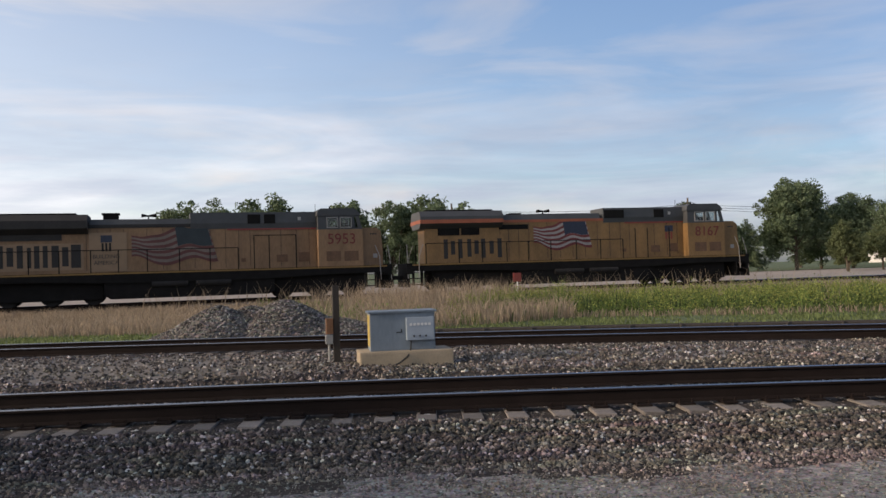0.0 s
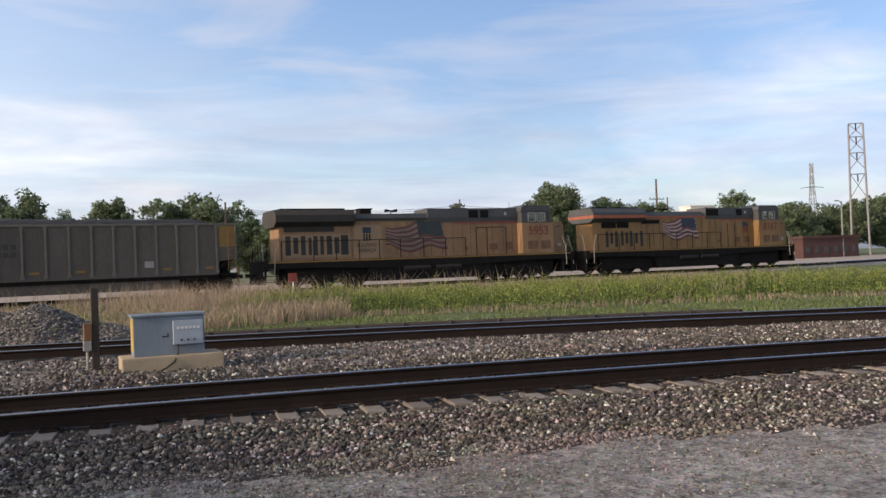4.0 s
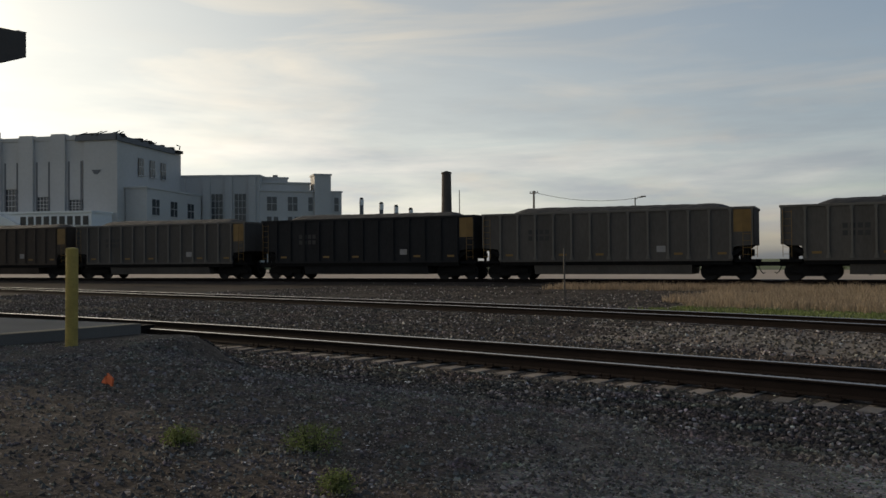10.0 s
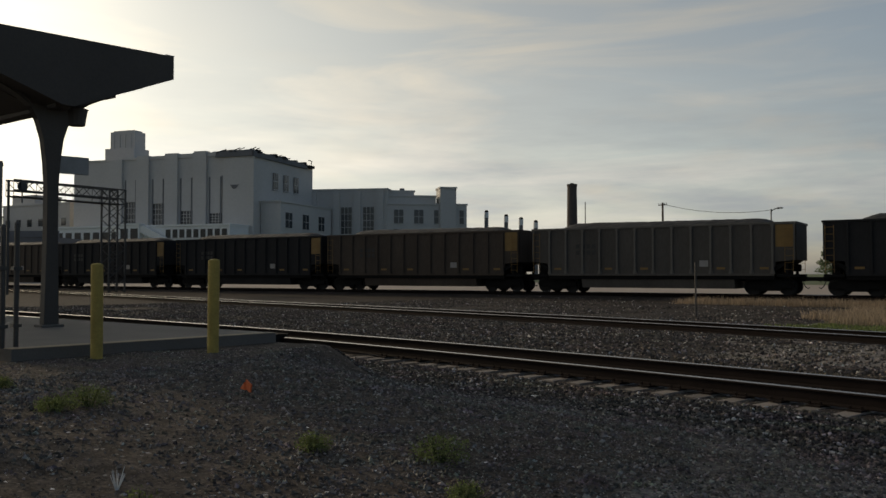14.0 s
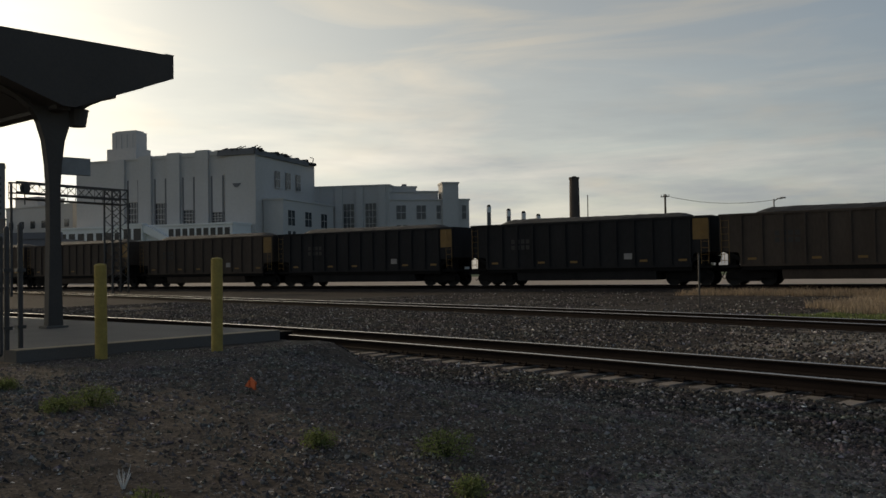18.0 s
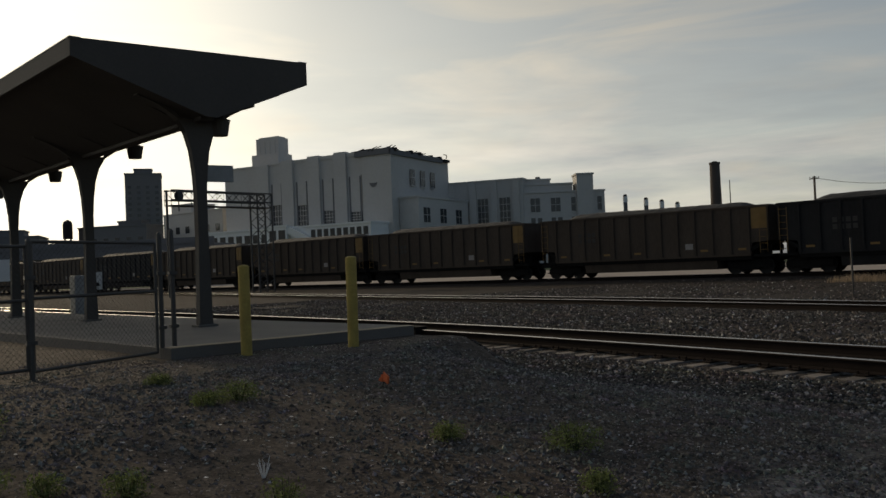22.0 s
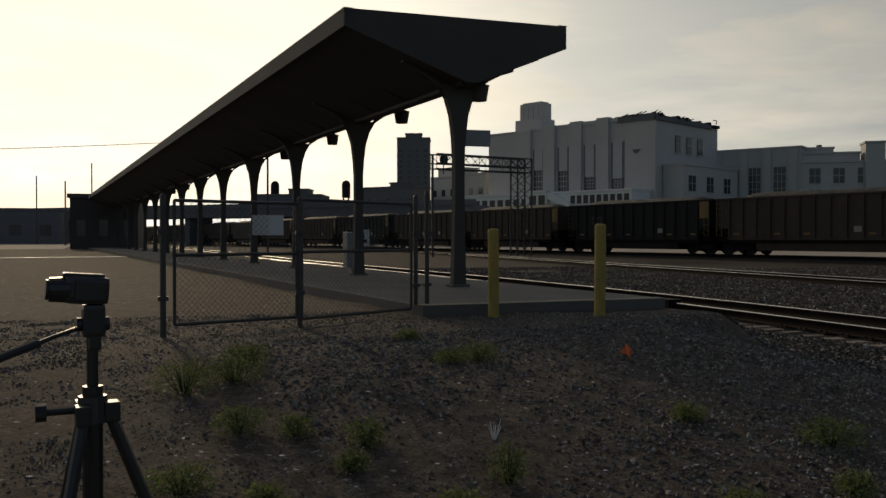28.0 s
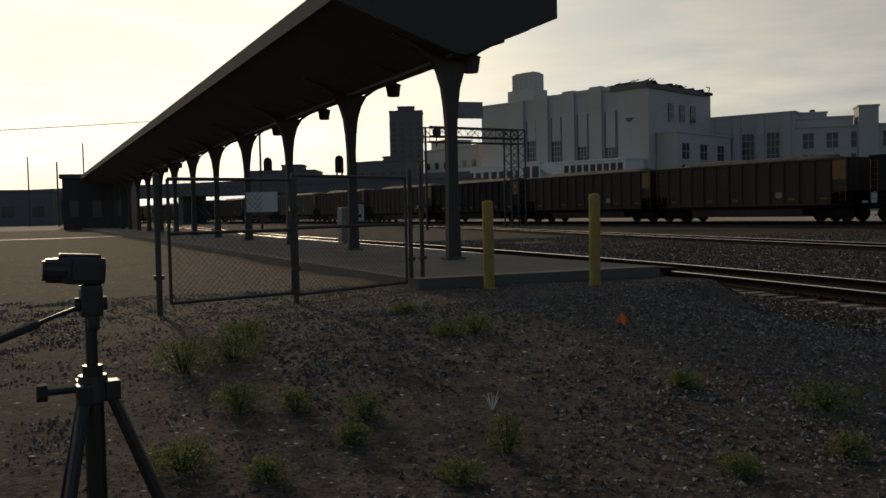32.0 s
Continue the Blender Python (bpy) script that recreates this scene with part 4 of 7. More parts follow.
    prism(bm, [(6.66, 4.42), (6.72, 4.70), (6.9, 4.82), (8.75, 4.82), (9.02, 4.60), (9.12, 4.42)], -1.54, 1.54)
    part("cab_roof", bm, G, c)
    bm = bmesh.new()
    box(bm, 8.0, -0.9, 3.66, 8.5, 0.2, 4.05, 0.03)
    part("control_stand", bm, K, c)
    bm = bmesh.new()
    box(bm, 7.0, 0.5, 3.66, 7.4, 1.1, 4.15, 0.04)
    part("cab_seat", bm, K, c)
    for y in (-1.46, 1.46):
        for x0, x1 in ((7.20, 7.84), (7.94, 8.60)):
            bm = bmesh.new()
            box(bm, x0, y - 0.006, 3.74, x1, y + 0.006, 4.34)
            w = part("cab_window", bm, M["cab_pane"], c, "tinted cab side window")
            bm = bmesh.new()
            for u in (x0 + 0.02, x1 - 0.02):
                box(bm, u - 0.02, y * 1.036 - 0.012, 3.74, u + 0.02, y * 1.036 + 0.012, 4.34)
            for v in (3.76, 4.32):
                box(bm, x0, y * 1.036 - 0.012, v - 0.02, x1, y * 1.036 + 0.012, v + 0.02)
            part("window_frame", bm, M["white"], w)
    bm = bmesh.new()
    for y in (-0.75, 0.75):
        prism(bm, [(9.15, 3.70), (9.16, 3.70), (9.01, 4.42), (9.00, 4.42)], y - 0.62, y + 0.62)
    part("windshield", bm, M["cab_pane"], c)
    bm = bmesh.new()
    prism(bm, [(9.22, deck), (9.22, 3.76), (10.15, 3.74), (10.38, 3.55), (10.46, 2.6), (10.46, deck)], -1.0, 1.0)
    part("nose", bm, Y, c, "yellow short nose")
    for y in (-1.006, 1.006):
        bm = bmesh.new()
        for k in range(4):
            box(bm, 9.75 + 0.10 * k, y - 0.006, 3.36, 9.82 + 0.10 * k, y + 0.006, 3.44)
        part("nose_marking", bm, M["stencil"], c)
    for y in (-0.22, 0.22):
        bm = bmesh.new()
        rod(bm, (9.02, y, 4.60), (9.10, y, 4.60), 0.09, n=12)
        part("headlight", bm, M["white"], c)
    # deck furniture: steps, railings, end platforms
    for sx in (-1, 1):
        for sy in (-1, 1):
            bm = bmesh.new()
            for k in range(4):
                z = 0.42 + 0.34 * k
                box(bm, sx * 10.0, sy * 1.0, z, sx * 10.75, sy * 1.5, z + 0.05)
            box(bm, sx * 9.95, sy * 0.98, 0.35, sx * 10.0, sy * 1.52, deck)
            part("steps", bm, K, c, "black corner steps")
            bm = bmesh.new()
            bent(bm, [(sx * 9.9, sy * 1.52, 2.75), (sx * 10.15, sy * 1.54, 2.1), (sx * 10.2, sy * 1.55, 0.8)], 0.022)
            bent(bm, [(sx * 10.75, sy * 1.0, 2.75), (sx * 10.8, sy * 1.3, 1.9), (sx * 10.82, sy * 1.5, 0.8)], 0.022)
            part("grab_rail", bm, M["white"], c, "white curved grab rail")
        bm = bmesh.new()
        box(bm, sx * 10.55, -1.5, 1.05, sx * 10.85, 1.5, deck + 0.04, 0.02)
        prism(bm, [(-1.45, 0.3), (1.45, 0.3), (1.3, 1.1), (-1.3, 1.1)], sx * 10.7, sx * 10.9, "x")
        part("pilot", bm, K, c)
        bm = bmesh.new()
        box(bm, sx * 10.80, -0.12, 0.74, sx * 11.50, 0.12, 0.98, 0.03)
        part("coupler", bm, M["steel_dark"], c)
        for s in (-1, 1):
            bm = bmesh.new()
            bent(bm, [(sx * 10.8, s * 0.9, deck), (sx * 10.8, s * 0.9, 2.65), (sx * 10.8, s * 0.3, 2.65), (sx * 10.8, s * 0.3, deck)], 0.02)
            part("end_railing", bm, K, c)
    for y in (-1.47, 1.47):
        for x in (-9.74, -7.8, -6.4, -4.92, -3.6, -2.2, -0.6, 0.95, 2.4):
            bm = bmesh.new()
            rod(bm, (x, y, deck), (x, y, 2.76), 0.03, n=6)
            part("rail_post", bm, K, c)
        bm = bmesh.new()
        rod(bm, (-9.74, y, 2.76), (2.4, y, 2.76), 0.022, n=6)
        part("hand_rail", bm, K, c)
    for s in (-1, 1):
        t = truck(c, s * 6.85, 4.0, 3, 0.533, LOCO_WHEEL, 0.45)
        bm = bmesh.new()
        box(bm, s * 6.85 - 2.5, -1.12, 0.24, s * 6.85 + 2.5, 1.12, 1.24, 0.05)
        part("truck_housing", bm, K, t)
    # paint: flag on the hood, number under the cab window as bars, shield
    for y, s in ((-0.94, -1), (0.94, 1)):
        if second:
            wave_flag(c, -2.96, 1.89, 4.35, 2.0, y, s, True)
            bm = bmesh.new()
            box(bm, -5.02, y - 0.006, deck + 0.06, -3.2, y + 0.006, 3.69)
            part("logo_panel", bm, M["pale_yellow"], c, "pale weathered panel")
        else:
            wave_flag(c, -3.06, 2.16, 3.7, 1.82, y, s, False)
        bm = bmesh.new()
        sx = -4.46 if second else 5.46
        box(bm, sx, y + s * 0.008 - 0.004, 3.18, sx + 0.55, y + s * 0.008 + 0.004, 3.55)
        part("shield_top", bm, M["navy"], c)
        bm = bmesh.new()
        for k in range(3):
            box(bm, sx + 0.04 + 0.18 * k, y + s * 0.008 - 0.004, 2.72, sx + 0.14 + 0.18 * k, y + s * 0.008 + 0.004, 3.15)
        part("shield_bar", bm, M["red"] if not second else M["steel_dark"], c)
    return c


def lettering(c, word, x, y, z, size, material, label):
    """Painted characters on the side at y, reading the right way from outside."""
    me = text_mesh(word, size)
    me.materials.append(material)
    ob = part("lettering", me, None, c, label)
    ob.matrix_basis = pose(x, y, z, 90, 0, 0) if y < 0 else pose(x, y, z, 90, 0, 180)


engine_a = locomotive("yellow and grey diesel locomotive with a painted flag leading the train", False)
engine_b = locomotive("weathered yellow diesel locomotive with faded flag and pale panel", True)
for e, word in ((engine_a, "8167"), (engine_b, "5953")):
    lettering(e, word, 7.2, -1.512, 2.86, 0.82, M["number_red"], "red painted road number")
    lettering(e, word, 9.1, 1.512, 2.86, 0.82, M["number_red"], "red painted road number")
lettering(engine_b, "BUILDING", -4.86, -0.952, 2.36, 0.29, M["stencil"], "faded dark lettering")
lettering(engine_b, "AMERICA", -4.80, -0.952, 2.04, 0.29, M["stencil"], "faded dark lettering")

kinds = [coal_car(M["hopper_grey"], "dusty grey coal car heaped with coal", True), coal_car(M["hopper_dark"], "black coal car with orange end panel heaped with coal", True), coal_car(M["hopper_brown"], "rusty brown coal car heaped with coal", True)]
ORDER = "gggggdgbddbbbbdbbdbbgbbdbbgbdb"
cars, used = [], set()
for ch in ORDER:
    base = kinds["gdb".index(ch)]
    cars.append(base if ch not in used else copy_thing(base, Matrix()))
    tagged(cars[-1], group="coal cars of the train")
    used.add(ch)


# ---- platform and canopy ----
M["canopy"] = mat("canopy_paint", (0.078, 0.066, 0.054), 0.75, dark=0.65, scale=0.8, fine=20, bump=0.1)
M["bollard"] = mat("bollard_yellow", (0.46, 0.33, 0.075), 0.7, dark=0.55, scale=4, fine=30, bump=0.1)
M["pipe"] = mat("galvanised_pipe", (0.085, 0.08, 0.074), 0.55, metal=0.4, dark=0.6, scale=5, fine=40, bump=0.05)
M["sign"] = mat("white_sign", (0.62, 0.62, 0.60), 0.5, dark=0.85, scale=2, bump=0.02)
M["black_plastic"] = mat("black_plastic", (0.018, 0.018, 0.019), 0.35, dark=0.7, scale=9, bump=0.05)
M["box_paint"] = mat("blue_grey_paint", (0.16, 0.20, 0.24), 0.55, dark=0.7, scale=2.5, fine=25, bump=0.05, stretch=(1, 1, 0.4))
M["box_panel"] = mat("pale_panel", (0.30, 0.35, 0.40), 0.5, dark=0.8, scale=4, bump=0.03)
M["base_conc"] = mat("stained_concrete", (0.36, 0.29, 0.20), 0.9, dark=0.6, scale=2.5, fine=30, bump=0.3)
M["creosote"] = mat("creosoted_wood", (0.040, 0.033, 0.028), 0.9, dark=0.5, scale=3, fine=30, bump=0.4, stretch=(5, 5, 1))
M["rust"] = mat("rusty_steel", (0.20, 0.10, 0.05), 0.85, dark=0.5, scale=6, fine=40, bump=0.2)
M["tin"] = mat("grey_tin", (0.30, 0.30, 0.29), 0.55, metal=0.4, dark=0.7, scale=5, bump=0.05)
M["orange"] = mat("orange_plastic", (0.70, 0.13, 0.03), 0.6, dark=0.8, scale=6, bump=0.05)

AX = -0.060            # the platform's lean against the x axis
PL = math.degrees(math.atan(-AX))


def platform_y(x, off):
    """y of a line along the platform: off metres from the line of the columns."""
    return 7.18 - AX * (x + 15.9) + off


def build_platform():
    bm = bmesh.new()
    top = [(-11.8, 4.55), (-11.8, 8.95), (-12.3, 9.02), (-150, platform_y(-150, 1.95)), (-150, platform_y(-150, -2.6))]
    prism(bm, top, 0.0, 0.575, "z")
    p = solid("platform", bm, M["concrete"], "worn grey concrete station platform", "platform", kind="structure")
    bm = bmesh.new()
    prism(bm, [(-11.795, 4.55), (-11.795, 8.95), (-12.05, 8.97), (-12.05, 4.55)], 0.579, 0.586, "z")
    part("edge_strip", bm, M["base_conc"], p, "worn pale edge strip")
    return p


platform = build_platform()


def build_canopy():
    c = thing("platform_canopy", "long dark butterfly platform canopy on flared steel columns", "canopy", pose(-15.9, 7.18, 0, 0, 0, PL))
    right_half, left_half, x1 = 2.26, 2.72, -82.0
    bm = bmesh.new()
    prism(bm, [(-left_half + 0.04, 5.72), (-left_half + 0.04, 5.98), (right_half - 0.04, 6.14), (right_half - 0.04, 5.74), (0.10, 4.84), (-0.10, 4.84)], x1, -0.03, "x")
    part("roof", bm, M["canopy"], c, "dark boarded roof with sloping soffit")
    for y in (-left_half, right_half):
        bm = bmesh.new()
        box(bm, x1, y - 0.04, 5.68 if y < 0 else 5.70, 0.0, y + 0.04, 6.01 if y < 0 else 6.17)
        part("fascia", bm, M["canopy"], c)
    bm = bmesh.new()
    prism(bm, [(-left_half - 0.04, 5.68), (-left_half - 0.04, 6.02), (right_half + 0.04, 6.19), (right_half + 0.04, 5.70), (0.12, 4.80), (-0.12, 4.80)], -0.03, 0.02, "x")
    part("end_fascia", bm, M["canopy"], c)
    bm = bmesh.new()
    box(bm, x1, -left_half - 0.05, 6.015, 0.03, -left_half + 0.15, 6.035)
    box(bm, x1, right_half - 0.15, 6.185, 0.03, right_half + 0.05, 6.20)
    part("drip_edge", bm, M["tin"], c)
    bm = bmesh.new()
    box(bm, x1, -0.14, 4.77, -0.2, 0.14, 4.85)
    part("valley_beam", bm, M["canopy"], c)
    # one flared column, shared by all
    right = [(0.15, 0.57), (0.14, 1.0), (0.11, 2.4), (0.112, 3.3), (0.14, 3.75), (0.20, 4.2), (0.31, 4.55), (0.46, 4.80), (0.72, 4.98), (1.0, 5.12), (1.30, 5.22)]
    inner = [(1.30, 5.31), (1.0, 5.22), (0.75, 5.11), (0.56, 4.98), (0.44, 4.84)]
    bm = bmesh.new()
    prism(bm, [(a, b) for a, b in right[:8]] + [(0.40, 4.84)] + [(-0.40, 4.84)] + [(-a, b) for a, b in right[7::-1]], -0.085, 0.085, "x")
    col = finish(bm, "column", M["canopy"])
    bm = bmesh.new()
    prism(bm, right[6:] + inner, -0.09, 0.09, "x")
    arm = finish(bm, "bracket", M["canopy"])
    bm = bmesh.new()
    box(bm, -0.16, -0.22, 0.572, 0.16, 0.22, 0.62, 0.02)
    foot = finish(bm, "footing", M["concrete"])
    for i in range(14):
        x = -0.62 - 6.2 * i
        k = part("column", col, None, c)
        k.matrix_basis = pose(x, 0, 0)
        for rz in (0, 180):
            b = part("bracket", arm, None, k)
            b.matrix_basis = pose(0, 0, 0, 0, 0, rz)
        f = part("footing", foot, None, k)
    for i in range(40):
        bm = bmesh.new()
        x = -1.0 - 2.05 * i
        for s in (-1, 1):
            prism(bm, [(s * 0.2, 4.83), (s * 2.2, 5.63), (s * 2.2, 5.72), (s * 0.2, 4.92)], x - 0.05, x + 0.05, "x")
        part("rafter", bm, M["canopy"], c)
    return c


canopy = build_canopy()


def canopy_lamps():
    first = thing("canopy_lamp", "dark bell-shaped lamp hung under the canopy", "lamp", pose(-22.72, platform_y(-22.72, 1.28), 5.15), group="canopy lamps")
    bm = bmesh.new()
    rod(bm, (0, 0, -0.02), (0, 0, 0.24), 0.035, n=6)
    part("stem", bm, M["canopy"], first)
    bm = bmesh.new()
    rod(bm, (0, 0, -0.30), (0, 0, 0.02), 0.17, 0.22, n=14)
    rod(bm, (0, 0, 0.02), (0, 0, 0.08), 0.24, 0.08, n=14)
    part("shade", bm, M["canopy"], first)
    for i in range(1, 12):
        x = -22.72 - 6.2 * i
        copy_thing(first, pose(x, platform_y(x, 1.28), 5.15))
    copy_thing(first, pose(-16.52, platform_y(-16.52, 0.48), 4.84))


canopy_lamps()


def hanging_sign():
    c = thing("station_sign", "dark blank sign board bracketed to the end column", "sign", pose(-16.6, 7.60, 3.576, 0, 0, 84))
    bm = bmesh.new()
    box(bm, -0.31, -0.04, 0, 0.31, 0.04, 0.35, 0.01)
    part("board", bm, M["tin"], c)
    for z in (0.06, 0.29):
        bm = bmesh.new()
        box(bm, -0.42, -0.015, z - 0.02, -0.30, 0.015, z + 0.02)
        part("bracket", bm, M["steel_dark"], c)


hanging_sign()


def bollard(x, y, z, lean):
    c = thing("bollard", "yellow painted steel pipe bollard by the platform end", "bollard", pose(x, y, z, lean, 0, 0), group="platform bollards")
    bm = bmesh.new()
    rod(bm, (0, 0, -0.3), (0, 0, 1.17), 0.083, n=20)
    part("pipe", bm, M["bollard"], c, smooth=False)
    bm = bmesh.new()
    bmesh.ops.create_uvsphere(bm, u_segments=16, v_segments=6, radius=0.083, matrix=Matrix.Translation((0, 0, 1.17)) @ Matrix.Diagonal((1, 1, 0.35, 1)))
    part("cap", bm, M["bollard"], c)
    return c


bollard(-11.33, 5.505, 0.55, 0.3)
bollard(-10.62, 6.91, 0.62, -0.4)


def chain_gate(name, label, a, b, foot, top):
    """A framed gate leaf of pipe and chain link between two ground points."""
    a, b = Vector((*a, 0)), Vector((*b, 0))
    wd = (b - a).length
    g = thing(name, label, "gate", pose(a.x, a.y, 0, 0, 0, math.degrees(math.atan2(b.y - a.y, b.x - a.x))), group="chain-link gate leaves")
    bm = bmesh.new()
    for p, q in (((0.04, 0, foot), (0.04, 0, top)), ((wd - 0.04, 0, foot), (wd - 0.04, 0, top)), ((0.04, 0, foot), (wd - 0.04, 0, foot)), ((0.04, 0, top), (wd - 0.04, 0, top)), ((0.04, 0, foot + (top - foot) * 0.56), (wd - 0.04, 0, foot + (top - foot) * 0.56))):
        rod(bm, p, q, 0.022, n=8)
    part("gate_frame", bm, M["pipe"], g, "dark pipe frame")
    bm = bmesh.new()
    h = top - foot
    step = 0.075
    k = -h
    while k < wd:
        for s in (1, -1):
            x0, z0, x1, z1 = k, 0.0, k + h, h
            if x0 < 0.04:
                z0 += 0.04 - x0
                x0 = 0.04
            if x1 > wd - 0.04:
                z1 -= x1 - (wd - 0.04)
                x1 = wd - 0.04
            if x1 - x0 > 0.03:
                if s < 0:
                    rod(bm, (x0, 0.003, foot + h - z0), (x1, 0.003, foot + h - z1), 0.0022, n=3)
                else:
                    rod(bm, (x0, -0.003, foot + z0), (x1, -0.003, foot + z1), 0.0022, n=3)
        k += step
    part("chain_link", bm, M["pipe"], g, "wire mesh")
    return g


GATE = [(-10.55, 0.82), (-11.05, 2.50), (-12.10, 4.50)]
gate_left = chain_gate("gate", "closed chain-link gate leaf with a white notice", GATE[0], GATE[1], 0.55, 2.06)
gate_right = chain_gate("gate", "closed chain-link gate leaf beside the platform", GATE[1], GATE[2], 0.52, 2.12)


def gate_post(x, y, top, label):
    c = thing("gate_post", label, "post", pose(x, y, 0.35), group="gate posts")
    bm = bmesh.new()
    rod(bm, (0, 0, -0.2), (0, 0, top - 0.35), 0.036, n=12)
    part("pipe", bm, M["pipe"], c)
    bm = bmesh.new()
    rod(bm, (0, 0, top - 0.35), (0, 0, top - 0.31), 0.042, 0.015, n=12)
    part("cap", bm, M["pipe"], c)
    for z in (0.5, 1.3):
        bm = bmesh.new()
        box(bm, -0.05, -0.06, z, 0.05, 0.06, z + 0.05)
        part("hinge", bm, M["pipe"], c)


gate_post(-10.50, 0.72, 2.10, "dark steel gate post in the gravel")
gate_post(-11.02, 2.50, 2.12, "dark steel centre post where the gate leaves meet")
gate_post(-12.14, 4.56, 2.24, "dark steel gate post beside the platform slab")
gate_post(-12.28, 4.80, 2.30, "dark steel fence post beside the platform slab")


def notice(name, label, x, y, z, w, h, rz, pole):
    c = thing(name, label, "sign", pose(x, y, z, 0, 0, rz))
    bm = bmesh.new()
    box(bm, -w / 2, -0.008, 0, w / 2, 0.008, h, 0.003)
    part("panel", bm, M["sign"], c)
    if pole:
        bm = bmesh.new()
        rod(bm, (0, 0.03, -pole), (0, 0.03, h), 0.025, n=6)
        part("pole", bm, M["pipe"], c)
        bm = bmesh.new()
        box(bm, -w * 0.25, -0.014, h * 0.45, w * 0.1, -0.009, h * 0.75)
        box(bm, -w * 0.05, -0.014, h * 0.2, w * 0.3, -0.009, h * 0.4)
        part("symbol", bm, M["steel_dark"], c)
    return c


notice("gate_notice", "blank white notice hung on the chain-link gate", -10.93, 2.06, 1.64, 0.40, 0.26, 73.4, 0)
notice("warning_sign", "small white sign with a dark symbol on a post", -26.0, 7.9, 1.35, 0.42, 0.52, 75, 0.75)


# ---- box, post and pile between and beyond the tracks ----
def signal_box():
    c = thing("electrical_cabinet", "blue-grey steel electrical cabinet on a concrete base", "cabinet", pose(2.28, 13.98, 0.10, 0, 0, -3))
    bm = bmesh.new()
    box(bm, 0, 0, -0.15, 1.55, 0.75, 0.21, 0.03)
    part("base", bm, M["base_conc"], c, "stained concrete base")
    bm = bmesh.new()
    box(bm, 0.19, 0.14, 0.21, 1.27, 0.66, 0.83, 0.012)
    part("body", bm, M["box_paint"], c)
    bm = bmesh.new()
    box(bm, 0.16, 0.10, 0.83, 1.30, 0.70, 0.865, 0.01)
    part("lid", bm, M["box_paint"], c, "overhanging steel lid")
    # yellow sheet that paints the sunlight on the cabinet's left face
    bm = bmesh.new()
    box(bm, 0.186, 0.20, 0.28, 0.189, 0.60, 0.80)
    part("side_label", bm, M["bollard"], c, "low sunlight on the left side, put in as a yellow strip")
    bm = bmesh.new()
    box(bm, 0.78, 0.05, 0.375, 1.24, 0.14, 0.75, 0.01)
    pn = part("meter_panel", bm, M["box_panel"], c, "pale grey panel with switches")
    for k in range(6):
        bm = bmesh.new()
        box(bm, 0.835 + 0.062 * k, 0.042, 0.615, 0.875 + 0.062 * k, 0.05, 0.655)
        part("label_bar", bm, M["sign"], pn)
    for k in range(3):
        bm = bmesh.new()
        rod(bm, (0.90 + 0.10 * k, 0.02, 0.445), (0.90 + 0.10 * k, 0.05, 0.445), 0.016, n=10)
        part("knob", bm, M["black_plastic"], pn)
    bm = bmesh.new()
    box(bm, 0.62, 0.132, 0.50, 0.72, 0.14, 0.515)
    box(bm, 0.70, 0.132, 0.50, 0.715, 0.14, 0.56)
    part("latch", bm, M["steel_dark"], c)
    bm = bmesh.new()
    bent(bm, [(0.86, 0.10, 0.38), (0.84, 0.06, 0.22), (0.78, -0.02, 0.12), (0.64, -0.03, 0.02), (0.5, -0.05, -0.03)], 0.014)
    part("cable", bm, M["hose"], c)


signal_box()


def track_post():
    c = thing("timber_post", "dark creosoted timber post with a small junction box", "post", pose(2.0, 14.9, 0.05))
    bm = bmesh.new()
    box(bm, -0.055, -0.055, -0.3, 0.055, 0.055, 1.36, 0.008)
    part("post", bm, M["creosote"], c)
    bm = bmesh.new()
    rod(bm, (-0.13, -0.03, -0.1), (-0.13, -0.03, 0.42), 0.022, n=8)
    part("conduit", bm, M["tin"], c)
    bm = bmesh.new()
    box(bm, -0.19, -0.09, 0.36, -0.07, 0.03, 0.52, 0.01)
    part("lower_box", bm, M["tin"], c, "grey tin box")
    bm = bmesh.new()
    box(bm, -0.18, -0.09, 0.53, -0.06, 0.03, 0.80, 0.01)
    part("upper_box", bm, M["rust"], c, "rusty upper box")
    bm = bmesh.new()
    bent(bm, [(0.05, 0, 0.05), (0.2, -0.1, 0.06), (0.34, -0.35, 0.03), (0.42, -0.6, 0.1)], 0.014)
    part("cable", bm, M["hose"], c)


track_post()


def stone_shapes():
    """A few broken stones, as vertex and face lists."""
    shapes = []
    rng = random.Random(8)
    for k in range(12):
        bm = bmesh.new()
        bmesh.ops.create_icosphere(bm, subdivisions=1, radius=1.0)
        for v in bm.verts:
            v.co *= rng.uniform(0.55, 1.10)
            v.co.z *= 0.8
        bm.verts.ensure_lookup_table()
        shapes.append((np.array([v.co[:] for v in bm.verts]), np.array([[v.index for v in f.verts] for f in bm.faces])))
        bm.free()
    return shapes


STONES = stone_shapes()


def chip_shapes():
    """Small chips of eight faces."""
    rng = random.Random(18)
    f = np.array([(0, 2, 4), (2, 1, 4), (1, 3, 4), (3, 0, 4), (2, 0, 5), (1, 2, 5), (3, 1, 5), (0, 3, 5)])
    out = []
    for k in range(10):
        v = np.array([(1, 0, 0), (-1, 0, 0), (0, 1, 0), (0, -1, 0), (0, 0, 0.8), (0, 0, -0.8)]) * 1.15
        out.append((np.array([[c * rng.uniform(0.6, 1.2) + rng.uniform(-0.3, 0.3) for c in p] for p in v]), f))
    return out


